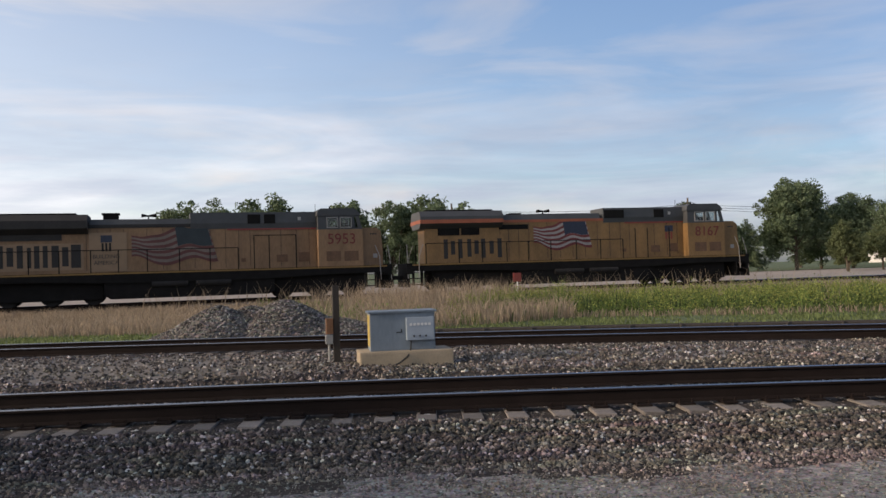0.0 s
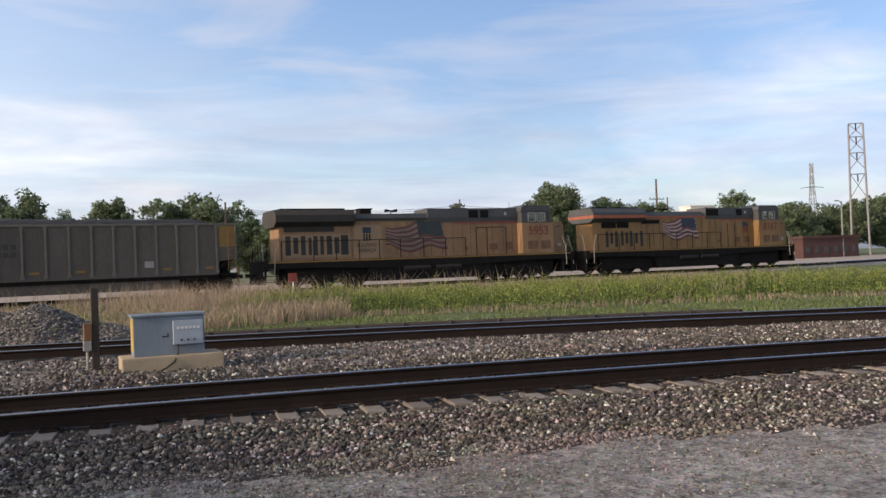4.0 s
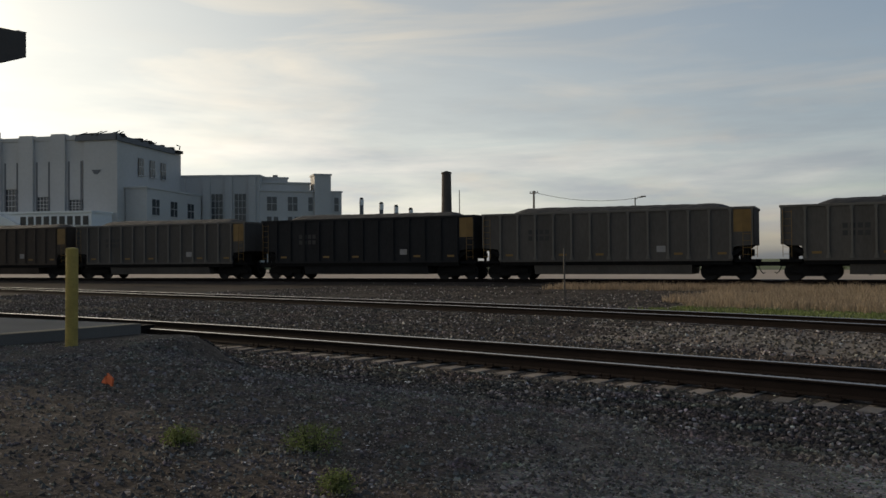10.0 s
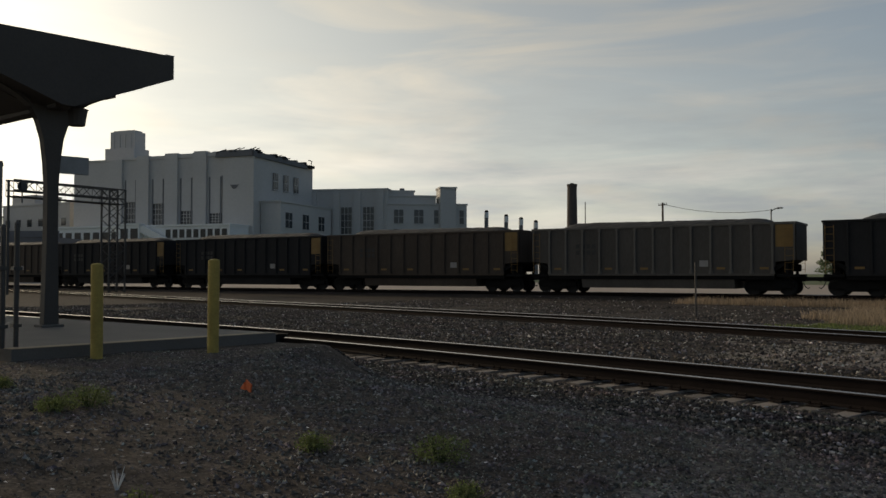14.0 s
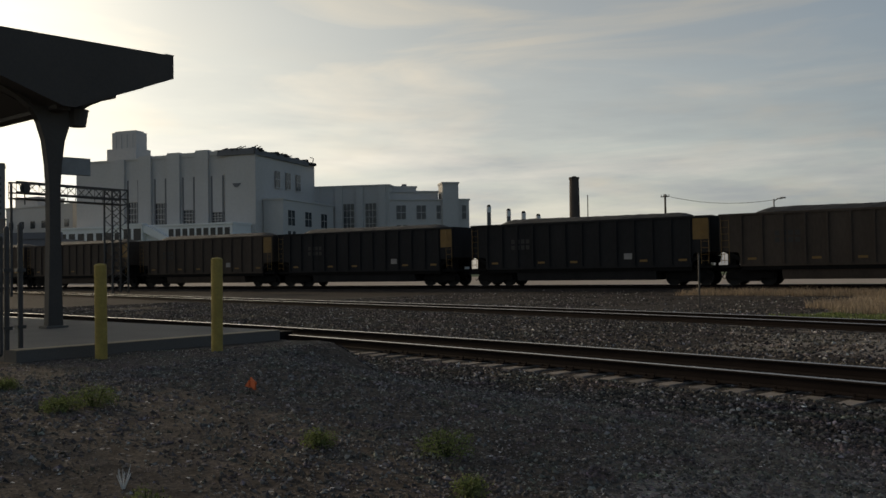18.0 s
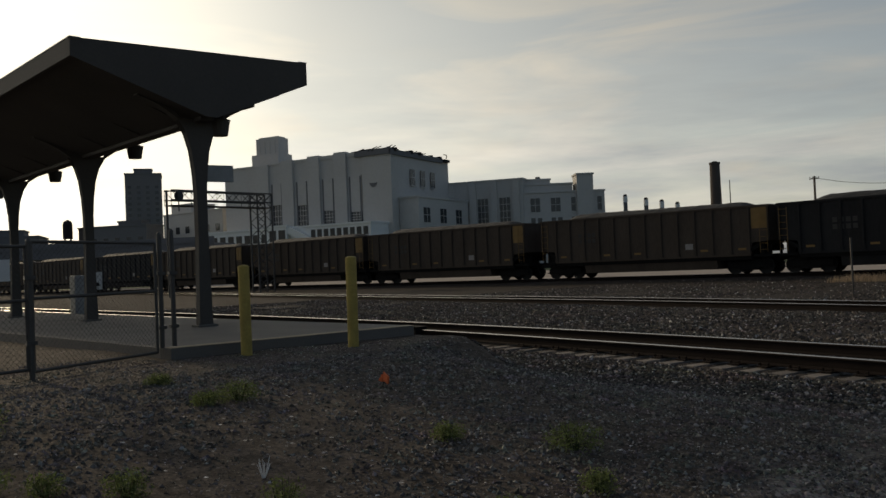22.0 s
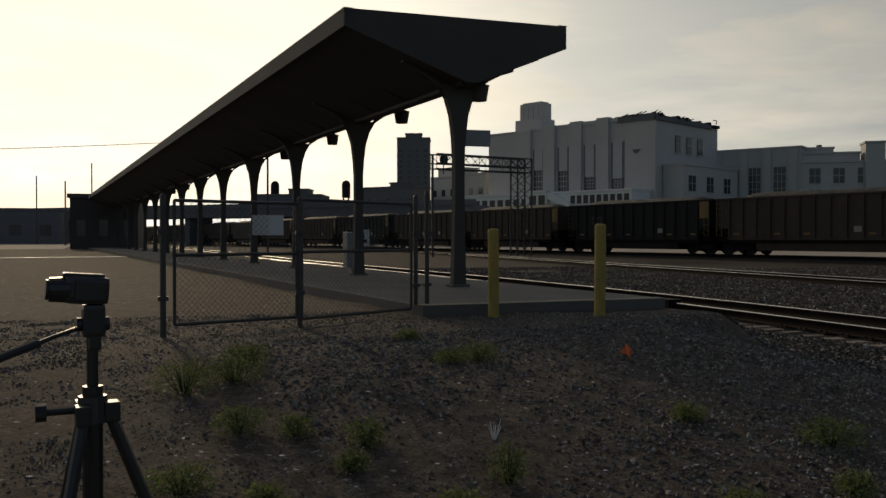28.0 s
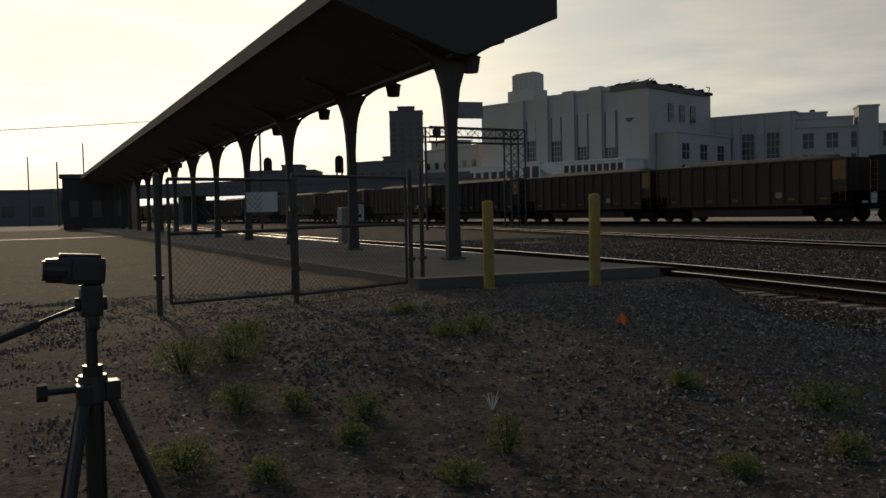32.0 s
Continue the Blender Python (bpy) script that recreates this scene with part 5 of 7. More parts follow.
CHIPS = chip_shapes()


def scatter_stones(name, spots, material, label, parent=None, shapes=STONES):
    """Stones at (x, y, z, size), joined into one mesh."""
    rng = np.random.RandomState(4)
    q = np.array(spots)
    n = len(q)
    forms = np.stack([v for v, f in shapes])
    tris = np.stack([f for v, f in shapes])
    pick = rng.randint(len(shapes), size=n)
    a, b = rng.uniform(0, 6.283, n), rng.uniform(-0.6, 0.6, n)
    ca, sa, cb, sb = np.cos(a), np.sin(a), np.cos(b), np.sin(b)
    turn = np.stack([np.stack([ca, -sa * cb, sa * sb], 1), np.stack([sa, ca * cb, -ca * sb], 1), np.stack([0 * ca, sb, cb], 1)], 1)
    size = q[:, 3:4] * np.stack([rng.uniform(0.8, 1.25, n), rng.uniform(0.7, 1.1, n), np.ones(n)], 1)
    vs = (np.einsum("nij,nkj->nki", turn, forms[pick] * size[:, None, :]) + q[:, None, :3]).reshape(-1, 3)
    fs = (tris[pick] + (np.arange(n) * forms.shape[1])[:, None, None]).reshape(-1, 3)
    me = bpy.data.meshes.new(name)
    me.vertices.add(len(vs))
    me.vertices.foreach_set("co", vs.ravel())
    me.loops.add(fs.size)
    me.loops.foreach_set("vertex_index", fs.ravel())
    me.polygons.add(len(fs))
    me.polygons.foreach_set("loop_start", np.arange(0, fs.size, 3))
    me.materials.append(material)
    me.update(calc_edges=True)
    me.shade_flat()
    ob = new(name, me)
    if parent:
        ob.parent = parent
    return tagged(ob, label, "" if parent else "gravel", kind="stuff")


def pile_z(x, y):
    z = 0
    for cx, cy, h, r in ((-0.20, 22.6, 0.90, 1.55), (1.45, 22.7, 0.98, 1.85), (2.6, 22.4, 0.50, 1.8), (0.6, 22.8, 0.86, 1.5), (-1.0, 22.5, 0.42, 1.1)):
        d = math.hypot(x - cx, (y - cy) * 1.05) / r
        z = max(z, h * (1 - d ** 1.35) if d < 1 else 0)
    return z


def build_pile():
    xs, ys = np.arange(-2.4, 4.8, 0.16), np.arange(20.8, 24.8, 0.16)
    rng = np.random.RandomState(2)
    verts, faces = [], []
    for y in ys:
        for x in xs:
            h = pile_z(x, y)
            verts.append((x, y, 0.0 + h + (rng.uniform(-0.03, 0.03) if h > 0.02 else -0.12)))
    nx = len(xs)
    for j in range(len(ys) - 1):
        for i in range(nx - 1):
            faces.append((j * nx + i, j * nx + i + 1, (j + 1) * nx + i + 1, (j + 1) * nx + i))
    pile = tagged(new("ballast_pile", mesh_from("ballast_pile", verts, faces, M["pile_stone"])), "heap of grey crushed ballast stone beside the track", "stone pile")
    spots = []
    for _ in range(11000):
        x, y = rng.uniform(-2.3, 4.6), rng.uniform(20.8, 24.5)
        h = pile_z(x, y)
        if h > 0.03:
            spots.append((x, y, h + 0.015, rng.uniform(0.024, 0.052)))
    scatter_stones("pile_stones", spots, M["pile_stone"], "loose grey stones of the heap", pile)


build_pile()


# ---- tripod with a camcorder ----
def build_tripod():
    bx, by, g = -2.50, -0.06, -0.10
    t = thing("tripod", "black tripod carrying a small camcorder on the gravel", "tripod", pose(bx, by, g, 0, 0, 6))
    hub = 1.20
    bm = bmesh.new()
    rod(bm, (0, 0, 0.45), (0, 0, hub - 0.02), 0.030, n=12)
    rod(bm, (0, 0, hub), (0, 0, 1.46), 0.017, n=12)
    part("centre_column", bm, M["black_plastic"], t)
    bm = bmesh.new()
    rod(bm, (0, 0, hub - 0.06), (0, 0, hub + 0.02), 0.05, 0.042, n=14)
    rod(bm, (0, 0, hub + 0.02), (0, 0, hub + 0.05), 0.03, n=14)
    part("collar", bm, M["black_plastic"], t)
    bm = bmesh.new()
    rod(bm, (0, -0.05, hub - 0.02), (0.0, -0.13, hub - 0.02), 0.012, n=8)
    rod(bm, (0, -0.13, hub - 0.02), (0.0, -0.16, hub - 0.02), 0.028, n=10)
    part("crank_knob", bm, M["black_plastic"], t)
    for a in (85, 205, 325):
        c, s = math.cos(radians(a)), math.sin(radians(a))
        bm = bmesh.new()
        box(bm, -0.03, -0.022, -0.03, 0.03, 0.022, 0.03, 0.005, Matrix.Translation((0.055 * c, 0.055 * s, hub - 0.03)))
        rod(bm, (0.05 * c, 0.05 * s, hub - 0.04), (0.25 * c, 0.25 * s, 0.62), 0.019, n=8)
        rod(bm, (0.24 * c, 0.24 * s, 0.64), (0.43 * c, 0.43 * s, 0.04), 0.014, n=8)
        leg = part("leg", bm, M["black_plastic"], t)
        bm = bmesh.new()
        rod(bm, (0.43 * c, 0.43 * s, 0.05), (0.445 * c, 0.445 * s, -0.02), 0.017, 0.022, n=8)
        part("rubber_foot", bm, M["hose"], leg)
        bm = bmesh.new()
        rod(bm, (0.235 * c, 0.235 * s, 0.66), (0.255 * c, 0.255 * s, 0.60), 0.025, n=8)
        part("leg_lock", bm, M["black_plastic"], leg)
    bm = bmesh.new()
    box(bm, -0.035, -0.030, 1.40, 0.035, 0.036, 1.50, 0.014)
    box(bm, -0.030, -0.012, 1.36, 0.030, 0.024, 1.41, 0.010)
    rod(bm, (0, -0.045, 1.44), (0, 0.048, 1.44), 0.022, n=12)
    part("pan_head", bm, M["black_plastic"], t)
    bm = bmesh.new()
    bent(bm, [(0.02, -0.03, 1.435), (0.05, -0.10, 1.415), (0.08, -0.19, 1.385)], 0.007)
    bent(bm, [(0.07, -0.15, 1.398), (0.10, -0.40, 1.31)], 0.013, 8)
    part("pan_handle", bm, M["black_plastic"], t)
    cam_body = thing("camcorder", "small black camcorder fixed on the tripod head", "camcorder", pose(bx, by, g + 1.50, -4, 0, 8))
    bm = bmesh.new()
    box(bm, -0.035, -0.085, 0.0, 0.035, 0.045, 0.086, 0.022)
    part("body", bm, M["black_plastic"], cam_body)
    bm = bmesh.new()
    rod(bm, (0, -0.125, 0.040), (0, -0.07, 0.042), 0.037, 0.040, n=16)
    rod(bm, (0, -0.135, 0.040), (0, -0.125, 0.040), 0.031, n=16)
    part("lens_barrel", bm, M["black_plastic"], cam_body)
    bm = bmesh.new()
    box(bm, 0.035, -0.055, 0.012, 0.045, 0.03, 0.072, 0.004)
    part("screen_flap", bm, M["black_plastic"], cam_body)
    bm = bmesh.new()
    box(bm, -0.018, -0.09, 0.080, 0.018, 0.03, 0.094, 0.006)
    part("top_handle", bm, M["black_plastic"], cam_body)


build_tripod()


def marker_flag():
    c = thing("survey_flag", "small orange marking flag on a wire in the gravel", "marker flag", pose(-7.39, 5.165, ground_z(-7.39, 5.165)))
    bm = bmesh.new()
    rod(bm, (0, 0, -0.1), (0.02, 0.0, 0.14), 0.004, n=5)
    part("wire", bm, M["steel_dark"], c)
    bm = bmesh.new()
    prism(bm, [(0.02, 0.06), (0.10, 0.02), (0.12, 0.10), (0.06, 0.13), (0.03, 0.15)], -0.01, 0.01)
    prism(bm, [(-0.06, 0.05), (0.02, 0.04), (0.01, 0.12)], -0.015, 0.012)
    part("flag", bm, M["orange"], c)


marker_flag()


# ---- far buildings ----
M["white_wall"] = mat("white_stucco", (0.55, 0.53, 0.50), 0.9, dark=0.82, scale=0.08, fine=1.5, bump=0.05)
M["annex_white"] = mat("fresh_white_paint", (0.80, 0.80, 0.78), 0.8, dark=0.88, scale=0.15, fine=2, bump=0.03)
M["black_window"] = mat("black_pane", (0.015, 0.016, 0.018), 0.3, dark=0.8, scale=0.3, bump=0.0)
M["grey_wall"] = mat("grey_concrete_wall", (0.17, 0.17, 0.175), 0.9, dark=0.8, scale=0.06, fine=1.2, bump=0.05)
M["far_window"] = mat("dark_window", (0.05, 0.055, 0.06), 0.15, dark=0.8, scale=0.3, bump=0.0)
M["brick_dark"] = mat("sooty_brick", (0.10, 0.080, 0.070), 0.9, dark=0.6, scale=0.4, fine=6, bump=0.2)
M["brick_red"] = mat("red_brick", (0.075, 0.036, 0.031), 0.9, dark=0.7, scale=0.4, fine=6, bump=0.2)
M["bark"] = mat("bark", (0.11, 0.085, 0.06), 0.95, dark=0.5, scale=2, fine=15, bump=0.5, stretch=(3, 3, 1))
M["leaf"] = leaf_mat("tree_leaves", (0.140, 0.188, 0.098), 0.7, 0.6, 8, 0.45)
M["leaf_pale"] = leaf_mat("young_leaves", (0.135, 0.165, 0.070), 0.7, 0.65, 8, 0.4)
M["pole_wood"] = mat("pole_wood", (0.13, 0.105, 0.085), 0.9, dark=0.6, scale=2, fine=20, bump=0.2, stretch=(4, 4, 1))
M["pale_steel"] = mat("pale_steel", (0.22, 0.22, 0.22), 0.6, metal=0.3, dark=0.7, scale=2, bump=0.05)


def frame_between(a, b):
    """A frame with x from a to b, y away from the viewer (to the left of that), at the ground."""
    return pose(a[0], a[1], 0, 0, 0, math.degrees(math.atan2(b[1] - a[1], b[0] - a[0]))), math.hypot(b[0] - a[0], b[1] - a[1])


def block(parent, x0, y0, x1, y1, z0, z1, material=None, name="wall", cap=True):
    bm = bmesh.new()
    box(bm, x0, y0, z0, x1, y1, z1)
    w = part(name, bm, material or M["white_wall"], parent)
    if cap:
        bm = bmesh.new()
        box(bm, x0 - 0.25, y0 - 0.25, z1, x1 + 0.25, y1 + 0.25, z1 + 0.45)
        part("parapet", bm, material or M["white_wall"], parent)
    return w


def window(parent, x, z, w, h, y=0.0, cols=2, rows=3, side=False, glass="far_window"):
    """A dark pane with light glazing bars, set before a wall that faces -y (or +x)."""
    put = (lambda a, b, c, d, e, f: (a, b, c, d, e, f)) if not side else (lambda a, b, c, d, e, f: (-b, a, c, -e, d, f))
    bm = bmesh.new()
    box(bm, *put(x, y - 0.06, z, x + w, y + 0.02, z + h))
    win = part("window", bm, M[glass], parent)
    bm = bmesh.new()
    for i in range(1, cols):
        u = x + w * i / cols
        box(bm, *put(u - 0.06, y - 0.11, z, u + 0.06, y - 0.06, z + h))
    for j in range(1, rows):
        v = z + h * j / rows
        box(bm, *put(x, y - 0.11, v - 0.06, x + w, y - 0.06, v + 0.06))
    if cols > 1 or rows > 1:
        part("glazing_bar", bm, M["white_wall"], win)
    bm = bmesh.new()
    box(bm, *put(x - 0.15, y - 0.2, z - 0.2, x + w + 0.15, y, z))
    part("sill", bm, M["white_wall"], win)


def power_house():
    m, wd = frame_between((-219.2, 106.7), (-173.4, 126.2))
    b = thing("power_house", "tall white industrial building with window bays and roof tower", "building", m)
    d = 31.0
    block(b, -4.5, 0, wd - 0.2, d, 0, 30.7)
    # stepped roofline and pilasters
    for x0, x1, h in ((0, 6, 0.0), (10, 20, 0.1), (20, 29, 0.3), (29, 38, 0.5), (38, wd - 0.3, 0.7)):
        if h:
            block(b, x0, -0.3, x1, 2.0, 31.0, 31.2 + h, cap=False, name="parapet_step")
    for x0, x1, h in ((7.0, 11.2, 31.0), (15.6, 19.4, 31.3), (24.2, 28.0, 31.6), (32.6, 36.4, 31.8), (41.4, wd + 0.1, 30.4)):
        block(b, x0, -0.7, x1, 0.0, 0, h, cap=False, name="pilaster")
        if h > 31.1:
            block(b, x0 + 0.1, -0.55, x1 - 0.1, 1.2, h, h + 0.35, cap=False, name="pilaster_cap")
    for x, glazed in ((11.9, 6.0), (20.2, 5.4), (28.6, 3.4), (37.0, 2.6)):
        bm = bmesh.new()
        box(bm, x, -0.30, 14.0 + glazed, x + 3.7, 0.0, 25.8)
        part("bay_panel", bm, M["white_wall"], b)
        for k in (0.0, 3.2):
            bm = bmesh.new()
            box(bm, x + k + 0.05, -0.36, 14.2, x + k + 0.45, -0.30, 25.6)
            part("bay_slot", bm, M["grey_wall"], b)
        window(b, x + 0.1, 13.9, 3.5, glazed, 0.0, 4, 4)
    bm = bmesh.new()
    prism(bm, [(43.4, 23.4), (45.8, 23.4), (45.3, 22.8), (44.9, 22.4), (44.2, 22.4), (43.8, 22.9)], -0.85, -0.72)
    part("wall_emblem", bm, M["grey_wall"], b)
    # dark gear and netting along the crown of the far corner
    bm = bmesh.new()
    prism(bm, [(39.3, 30.3), (39.6, 31.6), (wd + 0.3, 31.9), (wd + 0.3, 30.3)], -1.2, -0.75)
    part("crown_netting", bm, M["grey_wall"], b)
    bm = bmesh.new()
    box(bm, wd - 0.1, -1.2, 30.2, wd + 0.3, d - 4, 31.5)
    part("crown_netting", bm, M["grey_wall"], b)
    # roof tower
    block(b, 0.4, 8, 8.3, 12.4, 30.5, 39.9, cap=False, name="tower")
    block(b, 1.0, 8.5, 7.7, 11.9, 39.9, 40.3, cap=False, name="tower_cap")
    block(b, -0.5, 7, 8.9, 13.2, 30.5, 35.3, cap=False, name="tower_base")
    for i in range(4):
        bm = bmesh.new()
        box(bm, 1.2 + 1.8 * i, 7.88, 35.4, 1.8 + 1.8 * i, 8.05, 39.2)
        part("tower_fin", bm, M["white_wall"], b)
    # roof gear along the edge
    rng = random.Random(12)
    for i in range(22):
        bm = bmesh.new()
        x, y = (rng.uniform(40, wd), -0.6) if i < 9 else (wd - 1.5, rng.uniform(0, 26))
        w = rng.uniform(0.8, 2.4)
        if i % 3:
            box(bm, x, y, 31.2, x + w, y + w * 0.6, 31.8 + rng.uniform(0, 0.4))
        else:
            rod(bm, (x - 0.9, y - 0.9, 31.4), (x + 0.9, y + 0.9, 32.4 + rng.uniform(-0.3, 0.4)), 0.12, n=5)
        part("roof_gear", bm, M["steel_dark"], b)
    bm = bmesh.new()
    box(bm, wd - 0.6, 27, 30.6, wd + 1.0, 30, 31.3)
    bent(bm, [(wd + 0.4, 29, 31.6), (wd + 0.6, 29, 32.6), (wd - 0.4, 29, 32.9)], 0.15)
    part("davit", bm, M["steel_dark"], b)
    # right face: upper windows, and the lower block before it
    for k in range(3):
        window(b, 9.0 + 5.5 * k, 23.0, 2.4, 4.2, -wd - 0.0, 2, 2, side=True)
    block(b, wd, 3.0, wd + 5.5, d, 0, 19.2)
    for k in range(3):
        window(b, 5.5 + 9.0 * k, 13.0, 3.4, 3.8, -wd - 5.5, 2, 2, side=True)
        for j in (0, 2.4):
            window(b, 5.4 + 9.0 * k + j, 9.2, 1.4, 2.4, -wd - 5.5, 1, 1, side=True)
    # low glazed annex before the front
    block(b, -6, -9, 48.6, 0, 0, 12.9, M["annex_white"])
    for k in range(9):
        window(b, 30.9 + 1.95 * k, 10.2, 1.35, 2.0, -9, 1, 1, glass="black_window")
    for k in range(8):
        window(b, -4.5 + 2.8 * k, 9.6, 1.9, 2.2, -9, 1, 1, glass="black_window")
    block(b, 17.6, -10.5, 24.4, -9, 0, 13.3, M["annex_white"])
    for x in (19.0, 21.9):
        window(b, x, 9.6, 2.1, 2.9, -10.5, 1, 1, glass="black_window")
    bm = bmesh.new()
    prism(bm, [(24.4, 13.2), (25.2, 13.2), (31.5, 10.2), (31.5, 8.6), (24.4, 11.6)], -10.3, -9.1)
    part("stair_parapet", bm, M["annex_white"], b)
    return b


def east_wing():
    m, wd = frame_between((-187.3, 154.0), (-167.8, 166.0))
    b = thing("turbine_hall", "white industrial hall with three tall windows", "building", m)
    block(b, 0, 0, wd, 34, 0, 24.6)
    for x in (0.8, 7.6, 13.6, 20.0):
        block(b, x, -0.6, x + 2.0, 0, 0, 24.4, cap=False, name="pilaster")
    for x in (3.6, 9.9, 16.2):
        window(b, x, 12.5, 3.0, 7.4, 0, 3, 4)
    m2, w2 = frame_between((-167.8, 166.0), (-154.0, 183.7))
    c = thing("office_wing", "lower white wing with stepped roof and corner tower", "building", m2)
    block(c, 0, 0.3, w2, 26, 0, 20.6)
    block(c, 0.3, 1.5, w2 * 0.62, 20, 20.6, 22.9)
    block(c, 0.3, 3.5, w2 * 0.36, 18, 22.9, 24.4)
    block(c, w2 * 0.66, -0.5, w2 * 0.86, 6, 0, 25.2)
    bm = bmesh.new()
    rod(bm, (5, 6, 22), (5, 6, 25.6), 0.7, n=10)
    part("roof_vent", bm, M["grey_wall"], c)
    for x, w in ((2.0, 2.6), (7.6, 2.6), (13.2, 1.2), (20.4, 1.2)):
        window(c, x, 15.4, w, 3.8, 0.3, 2 if w > 2 else 1, 2)
    for x in (2.0, 3.8, 7.6, 9.4, 13.2):
        window(c, x, 11.6, 1.2, 2.2, 0.3, 1, 1)


power_house()
east_wing()


def simple_building(name, label, a, b, depth, height, wall, floors, bays, extra=()):
    m, wd = frame_between(a, b)
    t = thing(name, label, "building", m)
    block(t, 0, 0, wd, depth, 0, height, wall)
    for j in range(floors):
        for i in range(bays):
            bm = bmesh.new()
            x = wd * (i + 0.3) / bays
            z = height * (0.30 + 0.62 * j / max(1, floors))
            box(bm, x, -0.08, z, x + wd * 0.4 / bays, 0.02, z + height * 0.30 / max(1, floors))
            part("window", bm, M["far_window"], t)
    for x0, x1, z1 in extra:
        block(t, wd * x0, 2, wd * x1, depth * 0.6, height, z1, wall, name="penthouse")
    return t


simple_building("apartment_tower", "tall grey tower block in the distance", (-359.4, 124.2), (-353.9, 137.5), 15, 45.5, M["grey_wall"], 12, 4, ((0.25, 0.75, 47.6),))
simple_building("white_house_block", "white three-storey block beside the power house", (-271.3, 105.8), (-240.8, 112.0), 18, 21.5, M["white_wall"], 3, 6, ((0.05, 0.4, 24.5),))
simple_building("warehouse", "low grey warehouse on the skyline", (-302.7, 51.9), (-293.7, 73.7), 20, 16.5, M["grey_wall"], 2, 6, ((0.5, 0.8, 18.5),))
simple_building("brick_loft", "dark brick loft building on the skyline", (-279.6, 81.8), (-268.7, 91.7), 18, 18.0, M["brick_dark"], 3, 5)
simple_building("factory_block", "grey factory block on the skyline", (-262.6, 79.7), (-247.1, 91.1), 9, 17.2, M["grey_wall"], 3, 5, ((0.45, 0.85, 18.6),))
simple_building("long_office", "long pale office block behind the trees", (204, 238), (236, 232), 16, 16.9, M["white_wall"], 4, 14, ((0.08, 0.35, 18.0), (0.68, 1.0, 19.0),))
simple_building("brick_shed", "low red brick shed at the edge of the lot", (121.5, 100.5), (134.5, 99.7), 2.6, 3.5, M["brick_red"], 1, 6)


def water_tower(x, y, z):
    c = thing("water_tower", "small dark roof water tank on legs", "water tower", pose(x, y, 0), group="roof water tanks")
    bm = bmesh.new()
    rod(bm, (0, 0, z - 6.5), (0, 0, z - 1.6), 1.6, n=16)
    part("tank", bm, M["steel_dark"], c)
    bm = bmesh.new()
    rod(bm, (0, 0, z - 1.6), (0, 0, z - 0.5), 1.65, 1.2, n=16)
    rod(bm, (0, 0, z - 0.5), (0, 0, z), 1.2, 0.3, n=16)
    part("roof", bm, M["steel_dark"], c)
    for a in range(4):
        bm = bmesh.new()
        dx, dy = 1.3 * math.cos(a * 1.571 + 0.6), 1.3 * math.sin(a * 1.571 + 0.6)
        rod(bm, (dx, dy, 0), (dx, dy, z - 6.5), 0.25, n=6)
        part("leg", bm, M["steel_dark"], c)


water_tower(-319.9, 62.7, 22.8)
water_tower(-309.8, 87.1, 23.0)


def chimney(name, label, x, y, z, r0, r1, material, band):
    c = thing(name, label, "chimney", pose(x, y, 0), group="works chimneys" if band else "")
    bm = bmesh.new()
    rod(bm, (0, 0, 0), (0, 0, z), r0, r1, n=20)
    part("shaft", bm, material, c)
    bm = bmesh.new()
    rod(bm, (0, 0, z - (0.5 if not band else 1.7)), (0, 0, z - (0.0 if not band else 0.1)), r1 * 1.12, n=20)
    part("band", bm, M["annex_white"] if band else material, c)
    bm = bmesh.new()
    rod(bm, (0, 0, z), (0, 0, z + (0.3 if not band else 0.5)), r1 * (0.8 if not band else 1.1), r1 * (0.3 if not band else 0.7), n=16)
    part("cap", bm, M["steel_dark"], c)


chimney("brick_chimney", "tall dark brick factory chimney", -123.5, 190, 24.9, 1.55, 1.22, M["brick_dark"], False)
for x, z in ((-152.1, 19.9), (-145.1, 18.4), (-140.0, 17.4), (-135.1, 16.4)):
    chimney("steel_stack", "slim grey steel stack with a pale band", x, 190, z - 0.9, 0.62, 0.55, M["grey_wall"], True)


def pole(name, label, x, y, z, r=0.14, arms=(), lamp=False, group=""):
    c = thing(name, label, "pole", pose(x, y, 0), group=group)
    bm = bmesh.new()
    rod(bm, (0, 0, -0.5), (0, 0, z), r, r * 0.7, n=8)
    part("shaft", bm, M["pole_wood"] if not lamp else M["pale_steel"], c)
    for h, w in arms:
        bm = bmesh.new()
        box(bm, -w / 2, -0.08, z - h - 0.12, w / 2, 0.08, z - h)
        arm = part("crossarm", bm, M["pole_wood"], c)
        for k in (-0.45, -0.2, 0.2, 0.45):
            bm = bmesh.new()
            rod(bm, (w * k, 0, z - h), (w * k, 0, z - h + 0.25), 0.05, n=6)
            part("insulator", bm, M["steel_dark"], arm)
    if lamp:
        bm = bmesh.new()
        bent(bm, [(0, 0, z - 0.3), (0.5 * lamp, 0, z + 0.05), (1.1 * lamp, 0, z + 0.1)], 0.06)
        part("arm", bm, M["pale_steel"], c)
        bm = bmesh.new()
        box(bm, min(0.9 * lamp, 1.6 * lamp), -0.2, z, max(0.9 * lamp, 1.6 * lamp), 0.2, z + 0.2, 0.05)
        part("lamp_head", bm, M["pale_steel"], c)
    return c


